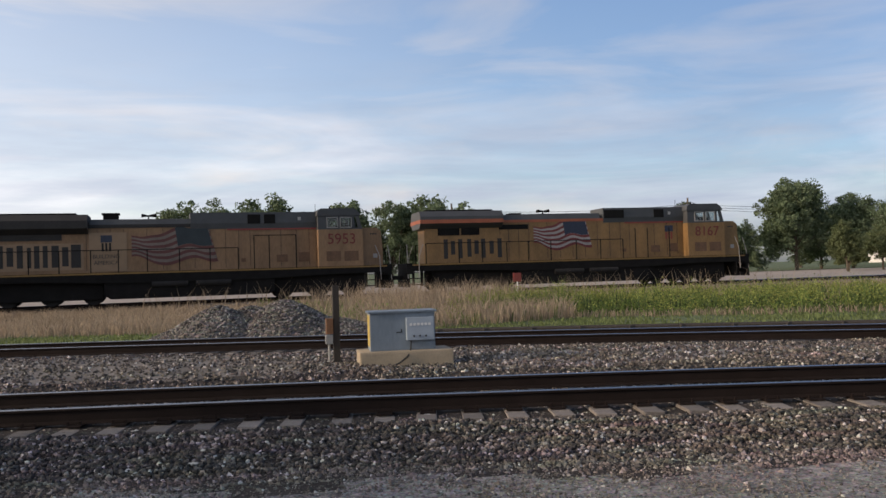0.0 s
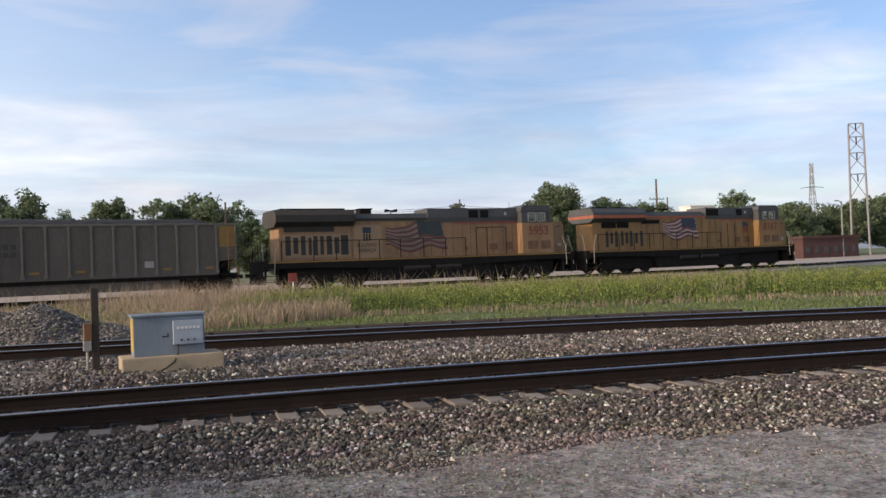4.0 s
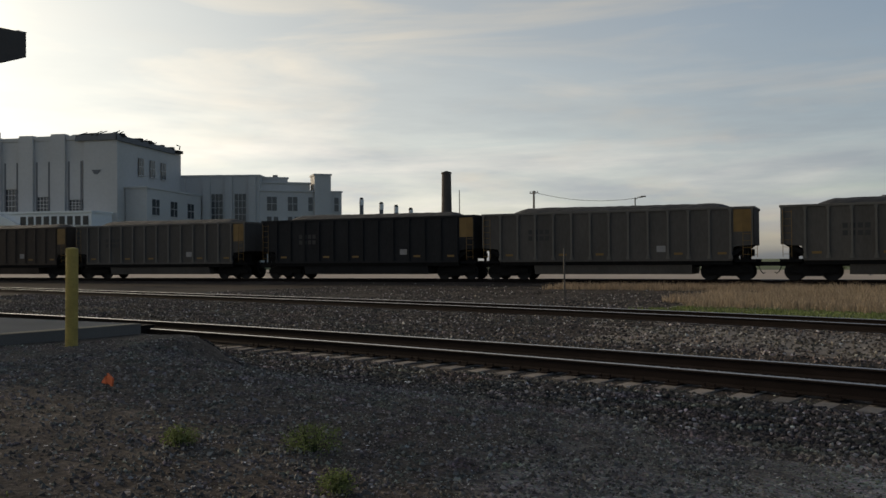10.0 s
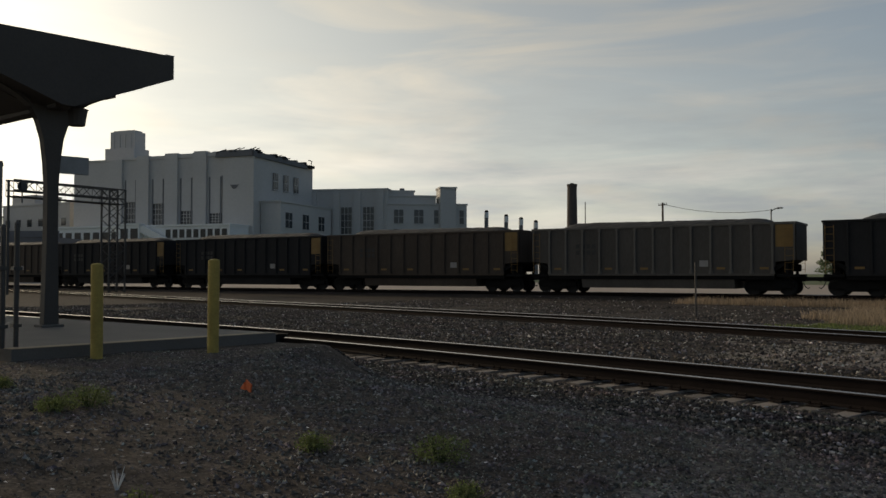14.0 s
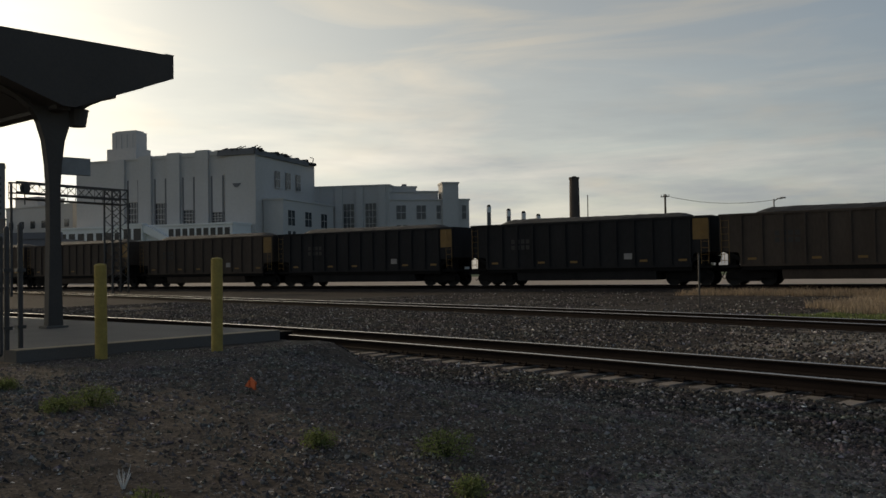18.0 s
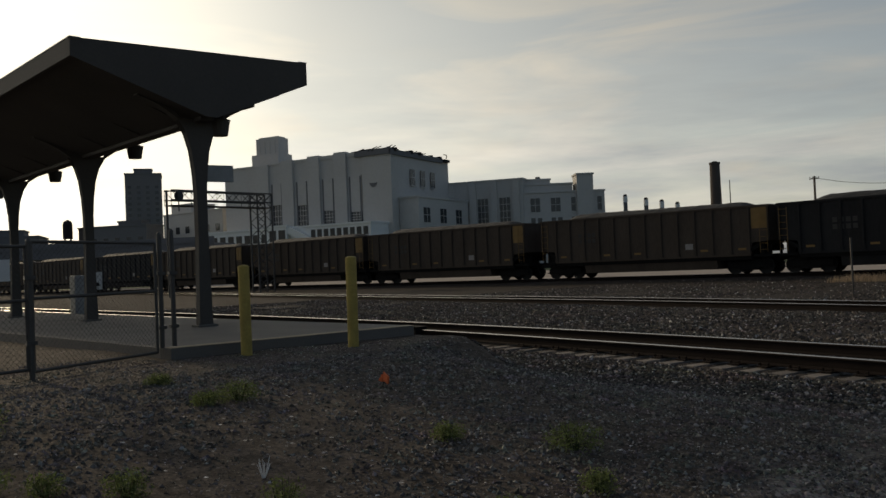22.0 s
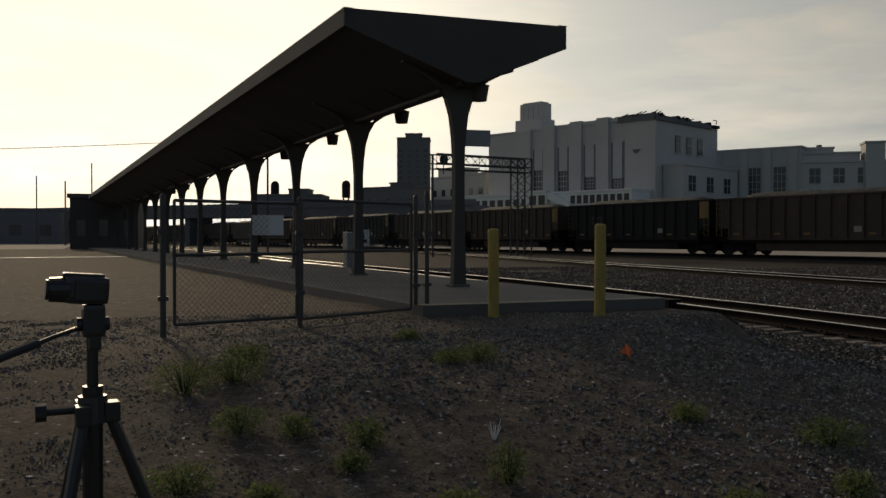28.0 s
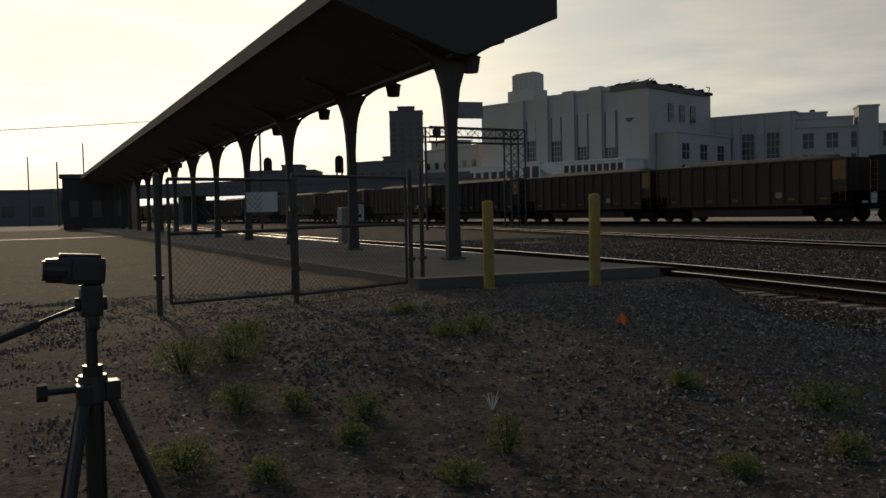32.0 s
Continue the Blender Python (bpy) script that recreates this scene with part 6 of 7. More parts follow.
pole("utility_pole", "wooden utility pole behind the train", -61.7, 120, 12.4, 0.22, ((0.3, 1.4),))
pole("street_lamp", "street lamp with a short arm behind the train", -45.2, 120, 10.6, 0.14, (), 1, "street lamps")
pole("street_lamp", "street lamp beyond the pale lot", -8.9, 75, 6.3, 0.10, (), 1, "street lamps")
pole("bare_pole", "bare slim pole beyond the pale lot", -8.4, 80, 6.1, 0.08)
pole("bare_pole", "slim bare mast beside the brick chimney", -119.5, 190, 20.0, 0.16)
pole("utility_pole", "leaning utility pole with two crossarms", 107.3, 120, 15.5, 0.24, ((3.6, 3.4), (6.2, 2.8), (8.2, 2.0)))
pole("utility_pole", "second pale utility pole beside the trees", 100.7, 110, 11.3, 0.16, ())
pole("street_lamp", "tall lamp post at the edge of the lot", 130.9, 100, 9.8, 0.16, (), -1, "street lamps")
pole("utility_pole", "utility pole among the trees behind the train", 22.2, 90, 8.9, 0.15, ((0.8, 1.6),))
pole("utility_pole", "utility pole beyond the engines", 61.1, 110, 10.9, 0.17, ((0.9, 1.8),))


def h_frame(x, y, z, wd):
    c = thing("transmission_frame", "tall steel transmission frame with crossed braces", "pylon", pose(x, y, 0, 0, 0, -40))
    for s in (-1, 1):
        bm = bmesh.new()
        rod(bm, (s * (wd / 2 + 0.3), 0, 0), (s * wd / 2, 0, z), 0.22, 0.16, n=8)
        part("leg", bm, M["pale_steel"], c)
    for k, (a, b) in enumerate(((0.45, 0.62), (0.66, 0.78), (0.79, 0.9), (0.9, 1.0))):
        bm = bmesh.new()
        rod(bm, (-wd / 2, 0, z * b), (wd / 2, 0, z * b), 0.09, n=6)
        part("crossbar", bm, M["pale_steel"], c)
        bm = bmesh.new()
        rod(bm, (-wd / 2, 0, z * a), (wd / 2, 0, z * b), 0.07, n=6)
        rod(bm, (wd / 2, 0, z * a), (-wd / 2, 0, z * b), 0.07, n=6)
        part("brace", bm, M["pale_steel"], c)
        bm = bmesh.new()
        rod(bm, (0, 0, z * b - 1.4), (0, 0, z * b), 0.12, n=6)
        part("insulator", bm, M["steel_dark"], c)


h_frame(142.3, 105, 24.6, 2.5)


def lattice_pylon(x, y, z):
    c = thing("lattice_pylon", "distant lattice electricity pylon", "pylon", pose(x, y, 0, 0, 0, -30))
    w0, w1 = 4.4, 1.0
    pts = []
    for k in range(9):
        t = k / 8
        w = w0 + (w1 - w0) * min(1, t * 1.25)
        pts.append((w / 2, z * t))
    for sx in (-1, 1):
        for sy in (-1, 1):
            bm = bmesh.new()
            for (a, b), (c2, d) in zip(pts, pts[1:]):
                rod(bm, (sx * a, sy * a, b), (sx * c2, sy * c2, d), 0.12, n=4)
            part("leg", bm, M["pale_steel"], c)
    bm = bmesh.new()
    for (a, b), (c2, d) in zip(pts, pts[1:]):
        for s in (-1, 1):
            rod(bm, (-a, s * a, b), (c2, s * c2, d), 0.07, n=4)
            rod(bm, (a, s * a, b), (-c2, s * c2, d), 0.07, n=4)
            rod(bm, (s * a, -a, b), (s * c2, c2, d), 0.07, n=4)
    part("lattice", bm, M["pale_steel"], c)
    for h in (0.55, 0.74):
        bm = bmesh.new()
        rod(bm, (-4.2, 0, z * h - 0.5), (0, 0, z * h), 0.12, n=4)
        rod(bm, (4.2, 0, z * h - 0.5), (0, 0, z * h), 0.12, n=4)
        part("crossarm", bm, M["pale_steel"], c)


lattice_pylon(271.4, 220, 34.0)


def wire(a, b, sag, r):
    bm = bmesh.new()
    pts = []
    for k in range(13):
        t = k / 12
        p = Vector(a).lerp(Vector(b), t)
        p.z -= sag * 4 * t * (1 - t)
        pts.append(p)
    bent(bm, pts, r, 4)
    return solid("overhead_wire", bm, M["steel_dark"], "thin dark overhead wire between poles", "wire", "overhead wires")


wire((-61.7, 120, 12.2), (-44.0, 120, 10.6), 0.9, 0.03)
for dz in (0, 0.6, 1.2):
    wire((22.2, 90, 8.1 - dz * 0.3), (61.1, 110, 10.0 - dz * 0.5), 0.5, 0.025)
    wire((61.1, 110, 10.0 - dz * 0.5), (107.3, 120, 11.2 - dz), 0.8, 0.025)


def signal_bridge():
    a, b = (-64.8, 25.4), (-66.3, 35.0)
    m, wd = frame_between(a, b)
    c = thing("signal_bridge", "steel lattice signal bridge over the tracks", "signal bridge", m)
    walk_z, z0, z1 = 7.23, 7.67, 8.42
    for y in (-0.5, 0.5):
        bm = bmesh.new()
        for z in (walk_z, z0, z1):
            rod(bm, (0.2, y, z), (wd, y, z), 0.06 if z != walk_z else 0.045, n=6)
        n = 12
        for i in range(n):
            x, x2 = 0.2 + (wd - 0.2) * i / n, 0.2 + (wd - 0.2) * (i + 1) / n
            rod(bm, (x, y, z0 if i % 2 else z1), (x2, y, z1 if i % 2 else z0), 0.035, n=4)
            if i % 3 == 0:
                rod(bm, (x, y, walk_z), (x, y, z1), 0.03, n=4)
        part("truss", bm, M["pipe"], c)
    bm = bmesh.new()
    box(bm, 0.2, -0.5, walk_z - 0.03, wd, 0.5, walk_z + 0.03)
    part("walkway", bm, M["pipe"], c)
    for x in (0.1,):
        bm = bmesh.new()
        rod(bm, (x, 0, 0), (x, 0, z1), 0.10, n=8)
        part("mast", bm, M["pipe"], c)
    for x in (wd - 1.5, wd):
        for y in (-0.5, 0.5):
            bm = bmesh.new()
            rod(bm, (x, y, 0), (x, y, z1), 0.08, n=6)
            part("tower_leg", bm, M["pipe"], c)
    bm = bmesh.new()
    for k in range(7):
        za, zb = 1.2 * k, 1.2 * (k + 1)
        for y in (-0.5, 0.5):
            rod(bm, (wd - 1.5, y, za), (wd, y, zb), 0.035, n=4)
            rod(bm, (wd, y, za), (wd - 1.5, y, zb), 0.035, n=4)
    part("tower_brace", bm, M["pipe"], c)
    bm = bmesh.new()
    rod(bm, (0.75, -0.65, 6.75), (0.75, -0.65, 8.45), 0.05, n=6)
    part("signal_mast", bm, M["pipe"], c)
    bm = bmesh.new()
    rod(bm, (0.75, -0.74, 7.95), (0.75, -0.66, 7.95), 0.40, n=14)
    box(bm, 0.55, -0.86, 7.62, 0.95, -0.68, 8.28, 0.05)
    part("signal_head", bm, M["black_plastic"], c, "black signal head")


signal_bridge()


def overpass():
    m, wd = frame_between((-209.7, -10.9), (-139.9, 53.2))
    c = thing("road_overpass", "dark concrete road bridge crossing the railway", "bridge", m)
    bm = bmesh.new()
    box(bm, -40, 0, 5.6, wd + 10, 9, 7.2)
    part("deck", bm, M["grey_wall"], c)
    bm = bmesh.new()
    box(bm, -40, -0.2, 7.2, wd + 10, 0.1, 8.2)
    part("parapet", bm, M["grey_wall"], c)
    for i in range(8):
        bm = bmesh.new()
        x = -36 + i * (wd + 40) / 7
        box(bm, x - 0.6, 1, 0, x + 0.6, 8, 5.6)
        part("pier", bm, M["grey_wall"], c)


overpass()
simple_building("station_building", "low dark station building at the end of the canopy", (-99.0, -2.3), (-98.2, 4.4), 14, 5.85, M["brick_dark"], 1, 3)


def kerb_line():
    bm = bmesh.new()
    prism(bm, [(-54.5, -6), (-56.9, 3.4), (-57.3, 3.3), (-54.9, -6.1)], 0.1, 0.46, "z")
    solid("kerb", bm, M["sign"], "pale kerb across the end of the gravel lot", "kerb", kind="structure")


kerb_line()
simple_building("freight_depot", "long low grey depot beyond the overpass", (-192, -60), (-186, -6), 12, 7.0, M["grey_wall"], 1, 10)
pole("lamp_mast", "slim mast against the low sun", -180, -9.9, 13.4, 0.16)
pole("lamp_mast", "slim mast behind the canopy end", -180, -0.2, 16.1, 0.16)
pole("lamp_mast", "thin pole beyond the station", -150, -4.1, 10.7, 0.16)


def barrier_wall(a, b, h, label):
    m, wd = frame_between(a, b)
    bm = bmesh.new()
    prism(bm, [(0, 0.1), (0.6, 0.1), (0.4, h), (0.2, h)], 0, wd, "x")
    solid("concrete_barrier", bm, M["concrete"], label, "barrier", "lot barriers", m=m)


barrier_wall((119.0, 116), (133, 113), 0.75, "pale concrete barrier at the edge of the lot")
barrier_wall((113.8, 116), (118.2, 115.6), 0.8, "grey concrete barrier block on the lot")


# ---- trees ----
def leaf_cloud(rng, clumps, per, size):
    """Leaves as small bent quads, scattered round clump centres."""
    n = len(clumps) * per
    c = np.repeat(np.array(clumps), per, axis=0)
    d = rng.normal(size=(n, 3))
    d /= np.linalg.norm(d, axis=1, keepdims=True)
    p = c[:, :3] + d * (c[:, 3:4] * rng.uniform(0.35, 1.0, (n, 1)) ** 0.6) * (1, 1, 0.75)
    u = rng.normal(size=(n, 3))
    u /= np.linalg.norm(u, axis=1, keepdims=True)
    w = np.cross(u, d)
    w /= np.linalg.norm(w, axis=1, keepdims=True) + 1e-6
    s = size * rng.uniform(0.6, 1.3, (n, 1))
    v = np.stack([p - u * s, p - w * s * 0.55 + d * s * 0.15, p + u * s, p + w * s * 0.55 + d * s * 0.15], 1).reshape(-1, 3)
    return v, np.arange(4 * n).reshape(-1, 4)


def fast_mesh(name, v, f, material):
    me = bpy.data.meshes.new(name)
    k = f.shape[1]
    me.vertices.add(len(v))
    me.vertices.foreach_set("co", v.astype(float).ravel())
    me.loops.add(f.size)
    me.loops.foreach_set("vertex_index", f.ravel())
    me.polygons.add(len(f))
    me.polygons.foreach_set("loop_start", np.arange(0, f.size, k))
    me.materials.append(material)
    me.update(calc_edges=True)
    me.shade_flat()
    return me


def tree(x, y, h, w, seed, leaf="leaf", low=0.25, dense=1.0):
    rng = np.random.RandomState(seed)
    t = thing("tree", "leafy green broadleaf tree behind the railway" if leaf == "leaf" else "young pale green tree beside the lot", "tree", pose(x, y, 0.1), group="trees beyond the tracks")
    bm = bmesh.new()
    r = max(0.10, h * 0.022)
    lean = rng.uniform(-0.04, 0.04) * h
    rod(bm, (0, 0, -0.3), (lean * 0.4, 0, h * 0.35), r, r * 0.75, n=8)
    rod(bm, (lean * 0.4, 0, h * 0.35), (lean, 0, h * 0.72), r * 0.75, r * 0.3, n=8)
    clumps = []
    lobes = [(lean * 0.7, 0.0, h * (0.5 + 0.5 * low), w * 0.34, h * (0.5 - 0.5 * low))]
    for i in range(int(9 + w * 0.6)):
        a, q = rng.uniform(0, 6.283), rng.uniform(0, 1)
        reach = w * rng.uniform(0.14, 0.42) * (1.0 - 0.40 * q)
        tall = h * (1 - low) * rng.uniform(0.16, 0.30)
        zc = h * low + tall + (h * (1 - low) - 2 * tall) * q
        lobes.append((reach * math.cos(a) + lean * q, reach * math.sin(a), zc, w * rng.uniform(0.15, 0.24), tall))
        rod(bm, (lean * 0.3, 0, h * 0.12 + zc * 0.25), (reach * math.cos(a) * 0.9 + lean * q, reach * math.sin(a) * 0.9, zc), r * 0.42, r * 0.10, n=5)
    for k, (cx, cy, zc, rl, tall) in enumerate(lobes):
        for i in range(int(20 * dense) if k else int(60 * dense)):
            d = rng.normal(size=3)
            d /= np.linalg.norm(d)
            g = rng.uniform(0.2, 1.0) ** 0.5
            taper = 1.0 - 0.5 * max(0.0, d[2]) ** 2
            rr = w * rng.uniform(0.045, 0.095)
            px, py, pz = cx + d[0] * rl * g * taper, cy + d[1] * rl * g * taper, zc + d[2] * tall * g
            clumps.append((px, py, min(max(pz, h * low * 0.5 + 0.1), h - rr * 0.4), rr))
    part("trunk", bm, M["bark"], t, "grey-brown trunk with limbs")
    v, f = leaf_cloud(rng, clumps, int(46 * dense), max(0.12, w * 0.019))
    part("crown", fast_mesh("crown", v, f, M[leaf]), None, t)
    return t


TREES = [(79.4, 112, 13.7, 10.5, 0.2), (89.0, 112, 11.8, 9, 0.1), (-2.7, 95, 9.5, 4.2, 0.2), (3.4, 95, 9.9, 6.0, 0.2), (16.3, 95, 9.3, 5.0, 0.2), (20.6, 92, 8.9, 5.0, 0.15), (28.3, 110, 10.5, 6.2, 0.2),
         (107.0, 150, 18.1, 13.5, 0.15), (119.4, 150, 15.0, 11, 0.1), (157.7, 150, 16.6, 11, 0.1), (152.0, 128, 12.0, 15, 0.02), (163.8, 125, 12.7, 14, 0.02), (178.4, 125, 13.3, 16, 0.02), (195.0, 128, 13.6, 17, 0.02), (214.0, 132, 14.2, 18, 0.02),
         (-5.2, 96, 9.3, 5.4, 0.15), (0.3, 97, 9.8, 5.6, 0.2), (12.3, 100, 9.6, 5.8, 0.2), (21.7, 97, 9.5, 7.0, 0.2), (7.6, 99, 8.2, 4.2, 0.2), (61.5, 112, 10.4, 6.0, 0.15), (-11.0, 100, 6.4, 4.5, 0.1), (84.5, 96, 9.5, 9.0, 0.05), (88.0, 118, 10.8, 9, 0.05),
         (108.0, 118, 9.2, 11, 0.02), (120.0, 125, 9.6, 12, 0.02), (132.0, 124, 10.4, 13, 0.02), (143.0, 122, 11.0, 13, 0.02), (70.0, 112, 7.6, 7, 0.05), (-34.0, 118, 5.5, 5, 0.05), (-15.5, 104, 5.4, 4.5, 0.05), (32.0, 104, 7.2, 5, 0.1), (-60.0, 128, 6.6, 5.0, 0.05)]
for i, (x, y, h, w, low) in enumerate(TREES):
    tree(x, y, h * (1.06 if x < 35 else 1.0), w * (1.65 if x < 35 else 1.12), 40 + i, "leaf", low * 0.6, 1.0 if y < 125 else 0.9)
for i, (x, y, h, w) in enumerate(((66.9, 85, 6.0, 4.4), (74.1, 88, 5.8, 5.4), (71.0, 90, 3.4, 4.5))):
    tree(x, y, h, w, 90 + i, "leaf_pale", 0.2)


# ---- ballast, weeds and grass ----
M["weed"] = leaf_mat("green_weeds", (0.155, 0.225, 0.052))
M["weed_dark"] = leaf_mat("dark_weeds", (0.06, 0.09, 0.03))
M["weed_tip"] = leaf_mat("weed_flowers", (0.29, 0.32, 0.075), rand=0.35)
M["straw"] = leaf_mat("dry_grass", (0.37, 0.29, 0.205), 0.8, 0.65, 5, 0.35)
M["lawn"] = leaf_mat("mown_grass", (0.16, 0.20, 0.07), 0.8, 0.65)
M["white_rag"] = mat("white_litter", (0.70, 0.70, 0.68), 0.7, dark=0.85, bump=0.05)
M["glass_green"] = mat("green_glass", (0.05, 0.35, 0.28), 0.15, dark=0.7, bump=0.0)


def gz(x, y):
    n = noise.noise((x * 0.35, y * 0.35, 0)) * 0.05 + noise.noise((x * 1.7, y * 1.7, 3)) * 0.018
    return ground_z(x, y) + n


def ballast():
    rng = np.random.RandomState(11)
    near, mid, lot = [], [], []
    tx = np.array(TIE_X)
    while len(near) < 46000:
        x = rng.uniform(-13, 13.5)
        d = -0.75 - rng.uniform(0.1, 2.1) if rng.rand() < 0.8 else rng.uniform(-0.7, 0.7)
        y, s = line_near(x)
        yy = y + 0.75 + d
        if x < -9.5 and yy < 9.4:
            continue
        on_tie = np.abs(tx - (x + s * (d + 0.75))).min() < 0.13 and abs(d) < 1.32
        if on_tie and rng.rand() < 0.93:
            continue
        low = -0.028 if abs(d) < 1.4 else 0.004
        near.append((x, yy, gz(x, yy) + low + rng.uniform(-0.008, 0.022), rng.uniform(0.016, 0.040)))
    while len(mid) < 82000:
        x = 17 - 57 * rng.rand() ** 1.25
        y0, y1 = line_near(x)[0] + 1.6, line_second(x)[0] - 0.12
        q = rng.rand()
        yy = y0 + (y1 - y0) * q ** 1.3
        if -8 < x < 1.2 and 0.35 < q < 0.85 and rng.rand() < 0.45:
            continue
        mid.append((x, yy, gz(x, yy) + rng.uniform(-0.008, 0.014), rng.uniform(0.014, 0.036) + 0.016 * rng.rand() ** 8))
    while len(lot) < 90000:
        far, way = 1.9 + 11.5 * rng.rand() ** 0.75, radians(rng.uniform(-38, 100))
        x, yy = -far * math.sin(way), far * math.cos(way)
        if yy > line_near(x)[0] - 1.9 or (x < -11.7 and yy > 4.4):
            continue
        k = noise.noise((x * 0.6, yy * 0.6, 7)) + 0.5 * noise.noise((x * 2.1, yy * 2.1, 1))
        if rng.rand() < 0.62 + 0.28 * k:
            lot.append((x, yy, gz(x, yy) - 0.002, 0.0035 + 0.0007 * far * (0.3 + rng.rand()) + 0.012 * rng.rand() ** 7))
    for _ in range(5000):
        x = rng.uniform(-9.5, 12)
        d = -2.75 - abs(rng.normal(0, 0.35))
        yy = line_near(x)[0] + 0.75 + d
        lot.append((x, yy, gz(x, yy), rng.uniform(0.012, 0.032)))
    for _ in range(24000):
        x, yy = rng.uniform(-5.5, 7.5), rng.uniform(4.6, 8.0)
        if rng.rand() < 0.7 + 0.5 * noise.noise((x * 1.1, yy * 1.1, 4)):
            lot.append((x, yy, gz(x, yy) - 0.001, 0.005 + 0.009 * rng.rand() ** 2 + 0.012 * rng.rand() ** 9))
    clods = []
    for _ in range(11000):
        x, yy = rng.uniform(-4.5, 8.5), rng.uniform(4.4, 8.2)
        if rng.rand() < 0.35 + 0.9 * noise.noise((x * 1.3, yy * 1.3, 14)):
            clods.append((x, yy, gz(x, yy), 0.007 + 0.017 * rng.rand() ** 2))
    for _ in range(26000):
        x, yy = rng.uniform(-9.8, -1.5), rng.uniform(1.4, 8.6)
        if yy < line_near(x)[0] - 2.2 and rng.rand() < 0.55 + 0.9 * noise.noise((x * 0.5, yy * 0.5, 17)) + 0.06 * (yy - 3):
            clods.append((x, yy, gz(x, yy), 0.009 + 0.020 * rng.rand() ** 2))
    scatter_stones("coarse_gravel", clods, M["pile_stone"], "coarse dark stones strewn over the gravel lot", shapes=CHIPS)
    yard = []
    for _ in range(15000):
        x = rng.uniform(-34, -6)
        yy = line_second(x)[0] + 1.9 + 24 * rng.rand() ** 1.6
        if yy < line_train(x)[0] - 1.4:
            yard.append((x, yy, ground_z(x, yy) + 0.005, rng.uniform(0.016, 0.045)))
    scatter_stones("yard_gravel", yard, M["stone"], "scattered dark stones on the cinder yard", shapes=CHIPS)
    scatter_stones("track_ballast", near, M["stone"], "brown and grey crushed stone ballast by the track")
    scatter_stones("yard_ballast", mid, M["stone"], "crushed stone ballast between the two tracks", shapes=CHIPS)
    scatter_stones("loose_gravel", lot, M["chip"], "small loose stones on the gravel lot", shapes=CHIPS)


ballast()


def blades(name, spots, material, label, wide=0.012, category="grass", droop=0.35):
    """Bent blades at (x, y, z, height), two segments each, joined."""
    rng = np.random.RandomState(6)
    s = np.array(spots)
    n = len(s)
    a = rng.uniform(0, 6.283, n)
    dirx, diry = np.cos(a), np.sin(a)
    lean = rng.uniform(0.05, droop, n) * s[:, 3]
    b = rng.uniform(0, 6.283, n)
    wx, wy = np.cos(b) * wide, np.sin(b) * wide
    p0, h = s[:, :3], s[:, 3]
    v = np.zeros((n, 5, 3))
    v[:, 0] = p0 + np.stack([-wx, -wy, 0 * h - 0.02], 1)
    v[:, 1] = p0 + np.stack([wx, wy, 0 * h - 0.02], 1)
    mid = p0 + np.stack([dirx * lean * 0.3, diry * lean * 0.3, h * 0.6], 1)
    v[:, 2] = mid + np.stack([wx * 0.8, wy * 0.8, 0 * h], 1)
    v[:, 3] = mid - np.stack([wx * 0.8, wy * 0.8, 0 * h], 1)
    v[:, 4] = p0 + np.stack([dirx * lean, diry * lean, h], 1)
    i = np.arange(n)[:, None] * 5
    tri = np.concatenate([i + (0, 1, 2), i + (0, 2, 3), i + (3, 2, 4)], 0)
    return tagged(new(name, fast_mesh(name, v.reshape(-1, 3), tri, material)), label, category, kind="stuff")


def leafy(name, spots, material, label, size):
    """Many small leaves in a band of weeds, at (x, y, z, height)."""
    rng = np.random.RandomState(31)
    s = np.array(spots)
    n = len(s)
    p = s[:, :3] + np.stack([rng.uniform(-0.12, 0.12, n), rng.uniform(-0.12, 0.12, n), s[:, 3]], 1)
    u = rng.normal(size=(n, 3)) * (1, 1, 0.7)
    u /= np.linalg.norm(u, axis=1, keepdims=True)
    w = np.cross(u, rng.normal(size=(n, 3)))
    w /= np.linalg.norm(w, axis=1, keepdims=True)
    k = size * rng.uniform(0.5, 1.3, (n, 1))
    v = np.stack([p - u * k, p - w * k * 0.5, p + u * k, p + w * k * 0.5], 1).reshape(-1, 3)
    return tagged(new(name, fast_mesh(name, v, np.arange(4 * n).reshape(-1, 4), material)), label, "weeds", kind="stuff")


